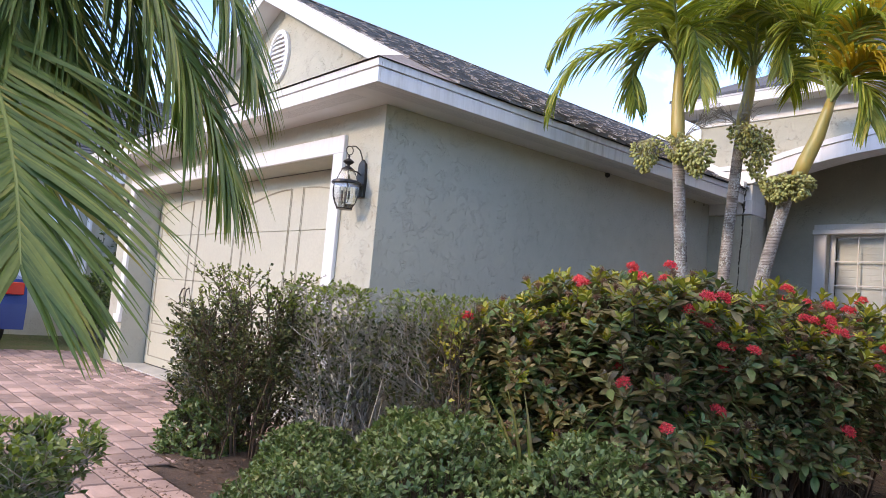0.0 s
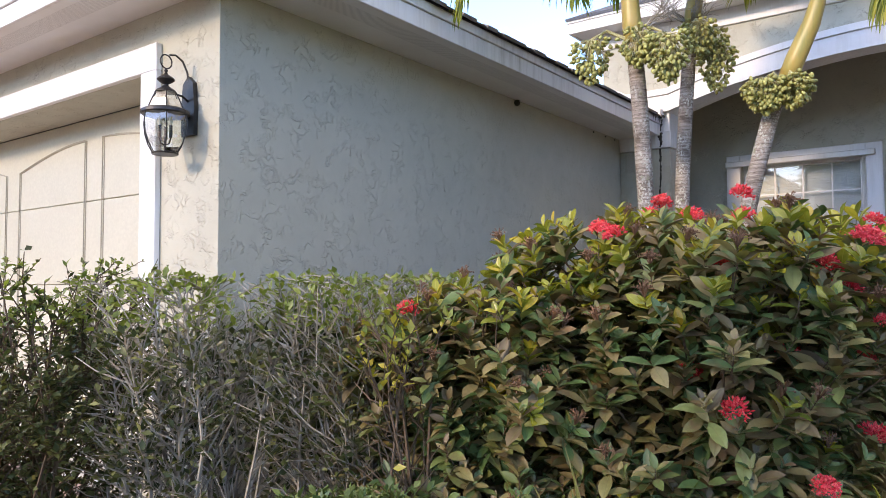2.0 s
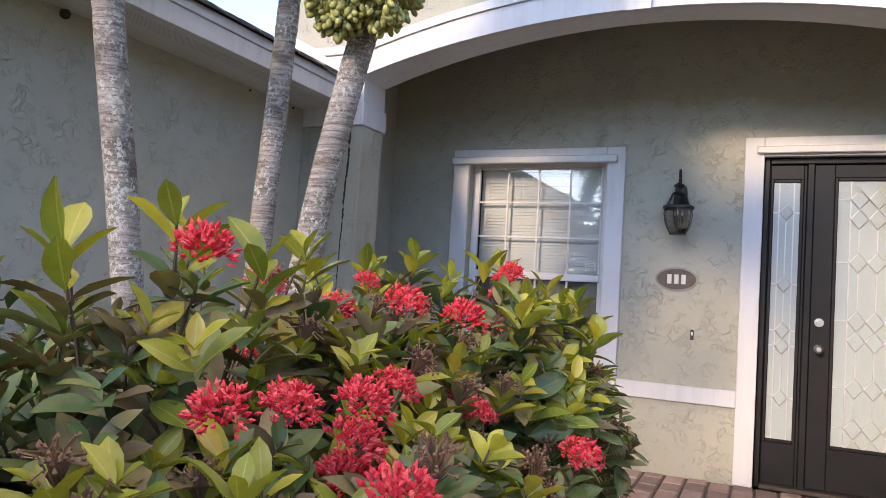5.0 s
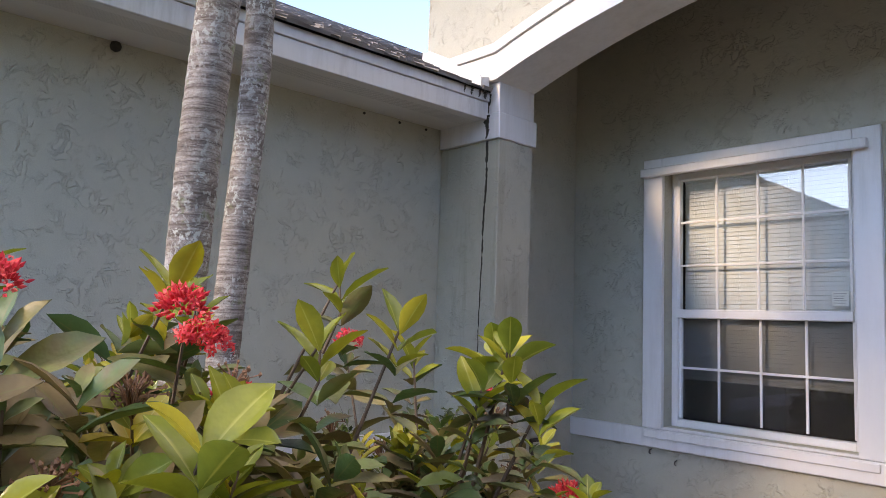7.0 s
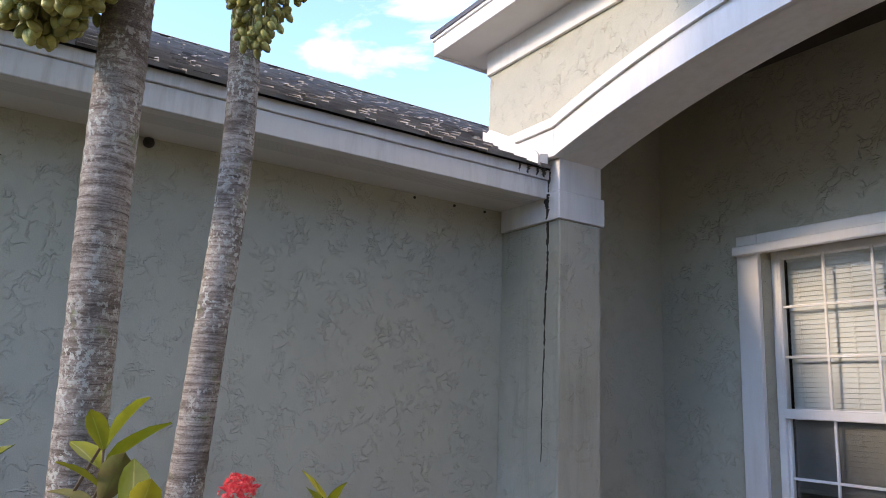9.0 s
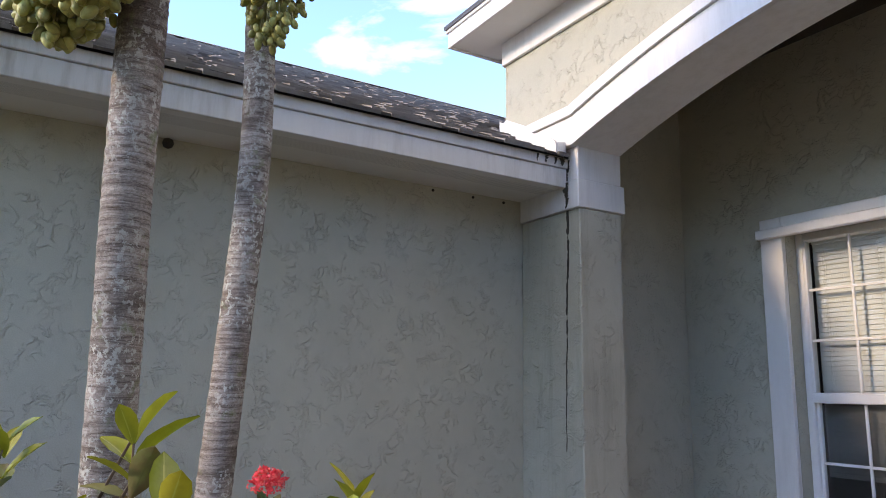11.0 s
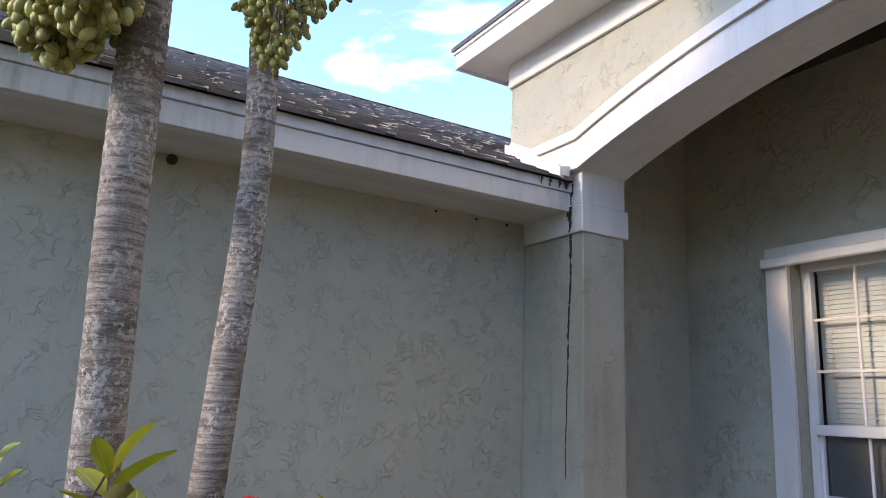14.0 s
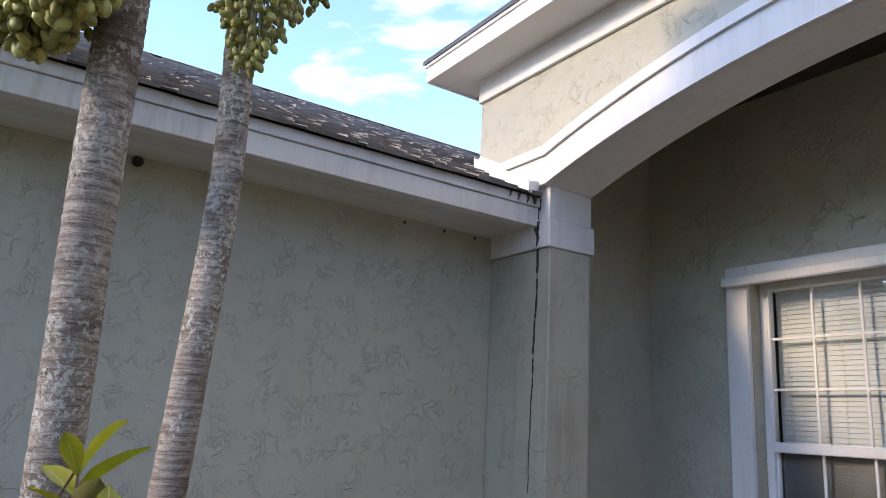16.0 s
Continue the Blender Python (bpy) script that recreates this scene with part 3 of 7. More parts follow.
part("keystone", Build().prism([(kx - 0.05, DOOR_H - 0.01), (kx + 0.05, DOOR_H - 0.01), (kx + 0.085, DOOR_H + 0.2), (kx - 0.085, DOOR_H + 0.2)], "y", -0.065, -0.036), WHITE, tr)

# garage door
gd = thing("door_1", "closed cream sectional garage door with arched panel mouldings", "garage door", kind="structure")
sec = 4
for i in range(sec):
    z0, z1 = 0.012 + i * (DOOR_H - 0.012) / sec, 0.012 + (i + 1) * (DOOR_H - 0.012) / sec
    part("door_panel", Build().box(DOOR_L + 0.012, DOOR_R - 0.012, 0.325, 0.37, z0 + 0.002, z1 - 0.002, 0.004), DOORPAINT, gd)
part("bottom_seal", Build().box(DOOR_L + 0.01, DOOR_R - 0.01, 0.33, 0.36, 0.0, 0.016), RUBBER, gd)


def moulding(pts):
    b = Build()
    for off in (0.0, 0.022):
        b.tube([(x + off, 0.3235, z - off * 0.3) for x, z in pts], 0.0045, 5)
    return part("panel_moulding", b, GROOVE, gd)


pw = (DOOR_R - DOOR_L) / 4
for i in range(4):
    a, b = DOOR_L + i * pw + 0.12, DOOR_L + (i + 1) * pw - 0.10
    rise = [(a + (b - a) * k / 10, 1.90 + 0.13 * math.sin((k / 10 if i % 2 == 0 else 1 - k / 10) * math.pi / 2)) for k in range(11)]
    moulding([(a, 0.52)] + rise)
    moulding([(b, rise[-1][1]), (b, 0.52), (a, 0.52)])
    moulding([(a, 0.42), (b, 0.42), (b, 0.12), (a, 0.12), (a, 0.42)])
for cx in (DOOR_L + pw, DOOR_R - pw):
    for sx in (-0.06, 0.06):
        part("pull_handle", Build().tube([(cx + sx, 0.32, 1.0), (cx + sx, 0.285, 0.98), (cx + sx * 1.3, 0.27, 0.9), (cx + sx, 0.285, 0.82), (cx + sx, 0.32, 0.80)], 0.008, 6), BLACK, gd, "black iron pull handle")

# fascias and soffits of the garage
ex0, ex1, ey0 = GL - OV, GR + OV, -0.39
fascia = thing("trim_eaves", "white fascia boards with mildew streaks along the garage eaves", "eaves", kind="structure")
for nm, q in (("front_fascia", (ex0, ex1, ey0, ey0 + 0.022)), ("side_fascia", (ex1 - 0.022, ex1, ey0 + 0.023, ARCH_Y + 0.02)), ("side_fascia", (ex0, ex0 + 0.022, ey0 + 0.023, 9.0))):
    part(nm, Build().box(q[0], q[1], q[2], q[3], SOF - 0.018, EAVE_T - 0.045, 0.003), FASCIA, fascia)
for nm, q in (("front_drip_board", (ex0 - 0.012, ex1 + 0.012, ey0 - 0.012, ey0 + 0.02)), ("side_drip_board", (ex1 - 0.02, ex1 + 0.012, ey0 + 0.021, ARCH_Y - 0.002)), ("side_drip_board", (ex0 - 0.012, ex0 + 0.02, ey0 + 0.021, 9.0))):
    part(nm, Build().box(q[0], q[1], q[2], q[3], EAVE_T - 0.043, EAVE_T + 0.012, 0.003), FASCIA, fascia)


def soffit(name, x0, x1, y0, y1, z, strip, label):
    """Boards with a vented strip; strip: the box of the vents."""
    me = Build().box(x0, x1, y0, y1, z, z + 0.012).mesh(name)
    b = bmesh.new()
    b.from_mesh(me)
    for ax, vals in ((0, strip[:2]), (1, strip[2:])):
        for val in vals:
            no = Vector((1, 0, 0)) if ax == 0 else Vector((0, 1, 0))
            bmesh.ops.bisect_plane(b, geom=b.verts[:] + b.edges[:] + b.faces[:], plane_co=no * val, plane_no=no)
    b.to_mesh(me)
    b.free()
    at = me.attributes.new("vent", "FLOAT", "FACE")
    at.data.foreach_set("value", [1.0 if strip[0] < p.center.x < strip[1] and strip[2] < p.center.y < strip[3] else 0.0 for p in me.polygons])
    return structure(name, me, SOFFIT, label, category="soffit")


soffit("soffit_side", GR + 0.001, ex1 - 0.024, ey0 + 0.024, ARCH_Y - 0.002, SOF - 0.010, (GR + 0.2, GR + 0.32, ey0, ARCH_Y), "white vented soffit under the side eave")
soffit("soffit_front", ex0 + 0.024, GR, ey0 + 0.024, -0.001, SOF - 0.010, (ex0, 3, ey0 + 0.08, ey0 + 0.2), "white vented soffit under the front eave")
soffit("soffit_left", ex0 + 0.024, GL - 0.001, 0.0, 9.0, SOF - 0.010, (ex0 + 0.08, ex0 + 0.2, 0, 9.0), "white vented soffit under the far eave")

# gable over the garage
TY, RY = 0.57, 0.30            # tympanum, rake
gz = lambda dx: roof_z(RIDGE_X) - 0.06 - SLOPE * abs(dx)
structure("wall_gable", Build().prism([(RIDGE_X - 3.2, gz(3.2)), (RIDGE_X + 3.2, gz(3.2)), (RIDGE_X, gz(0))], "y", TY, TY + 0.15), STUCCO, "cream stucco gable wall over the garage door", category="wall")
rake = thing("trim_rakes", "white rake boards along the garage gable", "trim", kind="structure")
for s in (-1, 1):
    o = lambda d, e: (RIDGE_X + s * d, roof_z(RIDGE_X) - 0.01 - SLOPE * d - e)
    part("rake_board", Build().prism([o(0, 0), o(2.68, 0), o(2.68, 0.17), o(0, 0.17)], "y", RY, RY + 0.022), FASCIA, rake)
    part("rake_drip", Build().prism([o(0, -0.012), o(2.70, -0.012), o(2.70, 0.035), o(0, 0.035)], "y", RY - 0.014, RY - 0.001), FASCIA, rake)
    part("rake_soffit", Build().prism([o(0, 0.12), o(2.9, 0.12), o(2.9, 0.135), o(0, 0.135)], "y", RY + 0.023, TY - 0.001), SOFFIT, rake)

# louvred vent in the gable
vent = thing("gable_vent", "white oval louvred gable vent", "vent")
vz, vy = 3.60, TY
ring = Build()
n = 28
ov = [(math.cos(2 * math.pi * k / n), math.sin(2 * math.pi * k / n)) for k in range(n)]
v, f = [], []
for k, (c, s) in enumerate(ov):
    for rx, rz, y in ((0.225, 0.295, vy - 0.002), (0.225, 0.295, vy - 0.035), (0.175, 0.245, vy - 0.04), (0.175, 0.245, vy - 0.004)):
        v.append((RIDGE_X + c * rx, y, vz + s * rz))
for k in range(n):
    for j in range(4):
        a, b = k * 4 + j, ((k + 1) % n) * 4 + j
        f.append((a, b, ((k + 1) % n) * 4 + (j + 1) % 4, k * 4 + (j + 1) % 4))
part("vent_ring", ring.add(v, f), VINYL, vent)
part("vent_backing", Build().prism([(RIDGE_X + c * 0.18, vz + s * 0.25) for c, s in ov], "y", vy - 0.010, vy - 0.004), VINYL, vent)
for i in range(9):
    z = vz - 0.21 + i * 0.0525
    w = 0.175 * math.sqrt(max(0.02, 1 - ((z - vz) / 0.245) ** 2))
    part("louvre_slat", Build().add([(RIDGE_X - w, vy - 0.012, z + 0.03), (RIDGE_X + w, vy - 0.012, z + 0.03), (RIDGE_X + w, vy - 0.036, z - 0.012), (RIDGE_X - w, vy - 0.036, z - 0.012),
                                     (RIDGE_X - w, vy - 0.011, z + 0.024), (RIDGE_X + w, vy - 0.011, z + 0.024), (RIDGE_X + w, vy - 0.032, z - 0.016), (RIDGE_X - w, vy - 0.032, z - 0.016)],
                                    [(0, 1, 2, 3), (7, 6, 5, 4), (3, 2, 6, 7), (0, 4, 5, 1), (0, 3, 7, 4), (1, 5, 6, 2)]), VINYL, vent)

# ---- entry: arch wall, columns, porch ----
mid, hw = (AL + AR) / 2, (AR - AL) / 2
rise = CROWN - SPRING
R = (hw * hw + rise * rise) / (2 * rise)


def arch_back(x):
    return arch_z(x) + 0.035 * (1 - ((x - mid) / hw) ** 2)


def arch_z(x, extra=0.0):
    r = R + extra
    return CROWN - R + math.sqrt(max(0.0, r * r - (x - mid) ** 2))


NA = 40
xs = [AL + (AR - AL) * k / NA for k in range(NA + 1)]
PL, PR = -0.16, 4.95
aw = Build()
y0, y1 = ARCH_Y, ARCH_Y + ARCH_T
for i in range(NA):
    xa, xb = xs[i], xs[i + 1]
    aw.add([(xa, y0, arch_z(xa)), (xb, y0, arch_z(xb)), (xb, y0, P_TOP + 0.1), (xa, y0, P_TOP + 0.1), (xa, y1, arch_back(xa)), (xb, y1, arch_back(xb)), (xb, y1, P_TOP + 0.1), (xa, y1, P_TOP + 0.1)],
           [(0, 1, 2, 3), (7, 6, 5, 4), (0, 4, 5, 1)])
aw.box(PL, AL, y0, y1, SPRING + 0.001, P_TOP + 0.1)
aw.box(AR, PR, y0, y1, SPRING + 0.001, P_TOP + 0.1)
aw.box(PL, -0.002, y0, y1, 2.3, SPRING)
structure("wall_arch", aw, STUCCO, "cream stucco entry wall over a wide segmental arch", category="wall")
structure("wall_arch_reveal", Build().add([p for x in xs for p in ((x, y0 - 0.02, arch_z(x) - 0.004), (x, y1 + 0.002, arch_back(x) - 0.004))], [(2 * i, 2 * i + 1, 2 * i + 3, 2 * i + 2) for i in range(NA)]), WHITE, "white painted underside of the entry arch", category="arch")
structure("wall_entry_left", Build().box(PL, PL + 0.15, y1, 9.0, SOF, P_TOP + 0.1), STUCCO, "cream stucco cheek wall of the entry above the garage roof", category="wall")

at = thing("trim_arch", "white moulded band and keystone round the entry arch", "trim", kind="structure")
for lo, hi, yy in ((0.0, 0.155, 0.045), (0.157, 0.215, 0.062)):
    b = Build()
    top = [(x, arch_z(x)) for x in xs]
    v, f = [], []
    ext = [(AL + (AR - AL) * k / NA) for k in range(NA + 1)]
    for x in ext:
        za, zb = arch_z(x) + lo, arch_z(x) + hi
        v += [(x, y0 - yy, za), (x, y0 - yy, zb), (x, y0 - 0.001, za), (x, y0 - 0.001, zb)]
    for i in range(NA):
        a = 4 * i
        f += [(a, a + 4, a + 5, a + 1), (a + 1, a + 5, a + 7, a + 3), (a + 2, a + 3, a + 7, a + 6), (a, a + 2, a + 6, a + 4)]
    f += [(0, 1, 3, 2), (4 * NA, 4 * NA + 2, 4 * NA + 3, 4 * NA + 1)]
    part("arch_band", b.add(v, f), WHITE, at)
    za, zb = SPRING + lo, SPRING + hi
    part("level_band", Build().box(PL - 0.002, AL - 0.001, y0 - yy, y0 - 0.001, za, zb, 0.003), WHITE, at)
    part("level_band", Build().box(AR + 0.001, PR, y0 - yy, y0 - 0.001, za, zb, 0.003), WHITE, at)
part("keystone", Build().prism([(mid - 0.07, CROWN - 0.02), (mid + 0.07, CROWN - 0.02), (mid + 0.10, CROWN + 0.25), (mid - 0.10, CROWN + 0.25)], "y", y0 - 0.085, y0 - 0.063), WHITE, at)


def column(name, x0, x1, label):
    c = thing(name, label, "column", kind="structure")
    part("shaft", Build().box(x0, x1, y0 + 0.004, y1 - 0.004, -0.05, 2.352, 0.006), STUCCO_STAINED, c)
    part("capital", Build().box(x0 - 0.0, x1, y0 - 0.004, y1 + 0.004, 2.506, SPRING, 0.004), WHITE, c)
    s = 0.011
    part("collar", Build().box(x0 - (s if x0 > 2 else 0.0), x1 + (0.0 if x0 > 2 else s), y0 - s, y1 + 0.02, 2.353, 2.505, 0.004), WHITE, c)
    return c


column("column_left", 0.002, AL, "weathered stucco column with a white collar and black water streaks")
column("column_right", AR, AR + COLW, "pale stucco column with a white collar beside the front door")

# frieze, soffit and fascia of the entry
fz = thing("trim_entry_eaves", "white frieze and fascia under the entry roof", "eaves", kind="structure")
part("frieze", Build().box(PL - 0.012, PR, y0 - 0.022, y0 - 0.001, P_TOP - 0.153, P_TOP - 0.001, 0.003), WHITE, fz)
part("frieze", Build().box(PL - 0.022, PL - 0.001, y0, 9.0, P_TOP - 0.153, P_TOP - 0.001, 0.003), WHITE, fz)
px0, py0 = PL - 0.235, ARCH_Y - 0.285
part("front_fascia", Build().box(px0, PR + 0.1, py0, py0 + 0.022, P_TOP - 0.012, P_TOP + 0.13, 0.003), FASCIA, fz)
part("front_drip_board", Build().box(px0 - 0.012, PR + 0.1, py0 - 0.012, py0 + 0.02, P_TOP + 0.09, P_TOP + 0.138, 0.003), FASCIA, fz)
part("side_fascia", Build().box(px0, px0 + 0.022, py0 + 0.023, 9.0, P_TOP - 0.012, P_TOP + 0.13, 0.003), FASCIA, fz)
structure("soffit_entry", Build().box(px0 + 0.023, PR + 0.1, py0 + 0.023, ARCH_Y + 0.1, P_TOP, P_TOP + 0.012), SOFFIT, "white soffit under the entry roof", category="soffit")

# entry gable and roof, seen over the eaves
eg = (PL + PR) / 2 + 0.1
ez = P_TOP + 0.15
structure("wall_entry_gable", Build().prism([(eg - 2.0, ez + 0.2), (eg + 2.0, ez + 0.2), (eg, ez + 0.2 + 2.0 * SLOPE)], "y", 5.35, 5.5), STUCCO, "cream stucco gable over the entry", category="wall")
er = thing("roof_entry", "grey shingle roof over the entry", "roof", kind="structure")
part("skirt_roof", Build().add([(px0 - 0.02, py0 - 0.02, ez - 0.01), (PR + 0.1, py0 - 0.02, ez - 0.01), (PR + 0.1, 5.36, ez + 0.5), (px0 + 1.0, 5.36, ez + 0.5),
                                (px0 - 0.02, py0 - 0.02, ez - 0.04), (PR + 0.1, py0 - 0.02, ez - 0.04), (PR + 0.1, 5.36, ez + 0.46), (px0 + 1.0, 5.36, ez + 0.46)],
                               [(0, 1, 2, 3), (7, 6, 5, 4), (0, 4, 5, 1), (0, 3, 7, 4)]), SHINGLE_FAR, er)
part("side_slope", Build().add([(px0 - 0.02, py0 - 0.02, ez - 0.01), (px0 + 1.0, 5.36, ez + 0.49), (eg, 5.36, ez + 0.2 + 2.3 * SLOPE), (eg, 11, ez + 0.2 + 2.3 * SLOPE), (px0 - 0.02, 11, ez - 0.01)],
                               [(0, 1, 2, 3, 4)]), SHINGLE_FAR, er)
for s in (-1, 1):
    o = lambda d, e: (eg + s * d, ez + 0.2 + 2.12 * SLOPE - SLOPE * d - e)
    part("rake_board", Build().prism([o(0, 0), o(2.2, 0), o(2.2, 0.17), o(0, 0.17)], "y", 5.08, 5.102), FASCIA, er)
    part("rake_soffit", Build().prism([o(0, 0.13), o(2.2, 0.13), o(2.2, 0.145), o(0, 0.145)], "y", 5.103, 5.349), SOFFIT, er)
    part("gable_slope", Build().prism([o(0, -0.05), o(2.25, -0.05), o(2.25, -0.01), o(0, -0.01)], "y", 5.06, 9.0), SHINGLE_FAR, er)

# porch: back wall with window and door openings, side walls, ceiling
WX0, WX1, WZ0, WZ1 = 0.808, 1.955, 0.668, 2.318
DX0, DX1, DZ1 = 3.066, 4.20, 2.318
by0, by1 = BACK_Y, BACK_Y + 0.2
bw = Build()
bw.box(0.0, WX0, by0, by1, -0.05, 3.44)
bw.box(WX0, WX1, by0, by1, -0.05, WZ0)
bw.box(WX0, WX1, by0, by1, WZ1, 3.44)
bw.box(WX1, DX0, by0, by1, -0.05, 3.44)
bw.box(DX0, DX1, by0, by1, DZ1, 3.44)
bw.box(DX1, 4.8, by0, by1, -0.05, 3.44)
structure("wall_porch_back", bw, STUCCO, "sage-beige stucco wall inside the porch", category="wall")
structure("wall_porch_left", Build().box(0.001, 0.075, y1 - 0.002, by0 - 0.001, -0.05, 3.44), STUCCO, "shaded stucco side wall of the porch", category="wall")
structure("wall_porch_right", Build().box(4.62, 4.8, y1, by0 - 0.001, -0.05, 3.44), STUCCO, "stucco side wall of the porch beside the door", category="wall")
structure("ceiling", Build().box(0.0, 4.8, y1 + 0.001, by0 - 0.001, 3.44, 3.49), PORCHCEIL, "unseen porch ceiling, coloured dark to cut bounced light", category="ceiling")

# right wing: wall, soffit, fascia
structure("wall_wing", Build().box(WING_X, WING_X + 0.2, 0.4, ARCH_Y - 0.001, -0.05, SOF), STUCCO, "sunlit cream stucco wall of the right wing", category="wall")
wf = thing("trim_wing_eaves", "white fascia and soffit of the right wing", "eaves", kind="structure")
part("side_fascia", Build().box(WING_X - OV, WING_X - OV + 0.022, 0.0, ARCH_Y + 0.02, SOF - 0.018, EAVE_T - 0.045, 0.003), FASCIA, wf)
part("drip_board", Build().box(WING_X - OV - 0.012, WING_X - OV + 0.02, 0.0, ARCH_Y - 0.002, EAVE_T - 0.043, EAVE_T + 0.012, 0.003), FASCIA, wf)
part("soffit_board", Build().box(WING_X - OV + 0.024, WING_X - 0.001, 0.0, ARCH_Y - 0.002, SOF - 0.010, SOF + 0.002), SOFFIT, wf)
part("wall_band", Build().box(WING_X - 0.025, WING_X - 0.001, 0.4, ARCH_Y - 0.03, 2.34, 2.463, 0.003), WHITE, wf)
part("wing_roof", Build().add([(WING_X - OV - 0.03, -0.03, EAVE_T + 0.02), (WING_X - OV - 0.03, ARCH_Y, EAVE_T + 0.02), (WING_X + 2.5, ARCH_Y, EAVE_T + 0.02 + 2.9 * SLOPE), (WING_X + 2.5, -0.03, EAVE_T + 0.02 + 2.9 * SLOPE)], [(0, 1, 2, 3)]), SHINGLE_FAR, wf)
structure("wall_wing_front", Build().box(WING_X, WING_X + 4.5, 0.2, 0.4, -0.05, SOF), STUCCO, "stucco front of the right wing", category="wall")

# porch trims: chair band, window and door surrounds
pt = thing("trim_porch_band", "white band along the porch wall at sill height", "trim", kind="structure")
part("board", Build().box(0.077, WX0 - 0.141, by0 - 0.026, by0 - 0.001, 0.53, 0.648, 0.004), WHITE, pt)
part("board", Build().box(WX1 + 0.141, DX0 - 0.131, by0 - 0.026, by0 - 0.001, 0.53, 0.648, 0.004), WHITE, pt)
part("board", Build().box(DX1 + 0.146, 4.618, by0 - 0.026, by0 - 0.001, 0.53, 0.648, 0.004), WHITE, pt)

win = thing("window_1", "white single-hung window with grilles and half-raised blinds", "window", kind="structure")
sur = part("surround", Build().box(WX0 - 0.14, WX0 - 0.001, by0 - 0.036, by0 - 0.001, 0.652, 2.411, 0.004), WHITE, win)
part("surround", Build().box(WX1 + 0.001, WX1 + 0.14, by0 - 0.036, by0 - 0.001, 0.652, 2.411, 0.004), WHITE, win)
part("head_trim", Build().box(WX0 - 0.001, WX1 + 0.001, by0 - 0.036, by0 - 0.001, WZ1, 2.411, 0.004), WHITE, win)
part("shutter_rail", Build().box(WX0 - 0.138, WX1 + 0.085, by0 - 0.085, by0 - 0.037, 2.288, 2.344, 0.006), WHITE, win, "white storm-shutter header rail")
part("sill", Build().box(WX0 - 0.14, WX1 + 0.14, by0 - 0.05, by0 - 0.001, 0.533, 0.650, 0.006), WHITE, win)
part("sill", Build().box(WX0 - 0.11, WX1 + 0.11, by0 - 0.066, by0 - 0.051, 0.597, 0.645, 0.004), WHITE, win)
part("sill_ledge", Build().box(WX0, WX1, by0 - 0.03, by0 + 0.09, WZ0 - 0.015, WZ0 - 0.001, 0.003), WHITE, win)
fy = by0 + 0.085
fw = 0.045
part("frame", Build().box(WX0 + 0.001, WX0 + fw, fy, fy + 0.07, WZ0, WZ1 - 0.001, 0.004), VINYL, win)
part("frame", Build().box(WX1 - fw, WX1 - 0.001, fy, fy + 0.07, WZ0, WZ1 - 0.001, 0.004), VINYL, win)
part("frame", Build().box(WX0 + fw, WX1 - fw, fy, fy + 0.07, WZ1 - fw, WZ1 - 0.001, 0.004), VINYL, win)
part("frame", Build().box(WX0 + fw, WX1 - fw, fy, fy + 0.07, WZ0, WZ0 + fw, 0.004), VINYL, win)
MEET = 1.392
gx0, gx1 = WX0 + fw, WX1 - fw
part("meeting_rail", Build().box(gx0, gx1, fy - 0.012, fy + 0.05, MEET - 0.028, MEET + 0.028, 0.004), VINYL, win)
for (z0, z1, gy, nr) in ((MEET + 0.028, WZ1 - fw, fy + 0.012, 3), (WZ0 + fw + 0.012, MEET - 0.028, fy + 0.035, 2)):
    part("sash_stile", Build().box(gx0, gx0 + 0.016, gy - 0.015, gy + 0.012, z0, z1, 0.002), VINYL, win)
    part("sash_stile", Build().box(gx1 - 0.016, gx1, gy - 0.015, gy + 0.012, z0, z1, 0.002), VINYL, win)
    for i in range(1, 4):
        x = gx0 + (gx1 - gx0) * i / 4
        part("muntin", Build().box(x - 0.0075, x + 0.0075, gy - 0.006, gy + 0.006, z0, z1, 0.002), VINYL, win)
    for i in range(1, nr):
        z = z0 + (z1 - z0) * i / nr
        part("muntin", Build().box(gx0 + 0.016, gx1 - 0.016, gy - 0.0055, gy + 0.0055, z - 0.0075, z + 0.0075, 0.002), VINYL, win)
    for i in range(4):
        for j in range(nr):
            xa, xb = gx0 + (gx1 - gx0) * i / 4 + 0.008, gx0 + (gx1 - gx0) * (i + 1) / 4 - 0.008
            za, zb = z0 + (z1 - z0) * j / nr + 0.008, z0 + (z1 - z0) * (j + 1) / nr - 0.008
            g = part("pane", Build().add([(xa, gy, za), (xb, gy, za), (xb, gy, zb), (xa, gy, zb)], [(0, 1, 2, 3)]), PANE, win)
            g.visible_shadow = False
# Extra sheet behind the lower panes, put in to darken them.
veil = part("lower_sash_dimmer", Build().box(gx0 + 0.017, gx1 - 0.017, fy + 0.052, fy + 0.054, WZ0 + fw, MEET - 0.03), PANE_DIMMER, win, "added grey veil that imitates the lower sash's weaker reflection")
veil.visible_shadow = False
stk = part("sticker", Build().box(gx1 - 0.115, gx1 - 0.03, fy + 0.0135, fy + 0.0145, MEET + 0.06, MEET + 0.14), PAPER, win, "small white paper sticker on the glass")
for k in range(5):
    part("print_line", Build().box(gx1 - 0.108, gx1 - 0.04 - 0.008 * (k % 3), fy + 0.0105, fy + 0.0115, MEET + 0.125 - k * 0.013, MEET + 0.128 - k * 0.013), INK, stk)

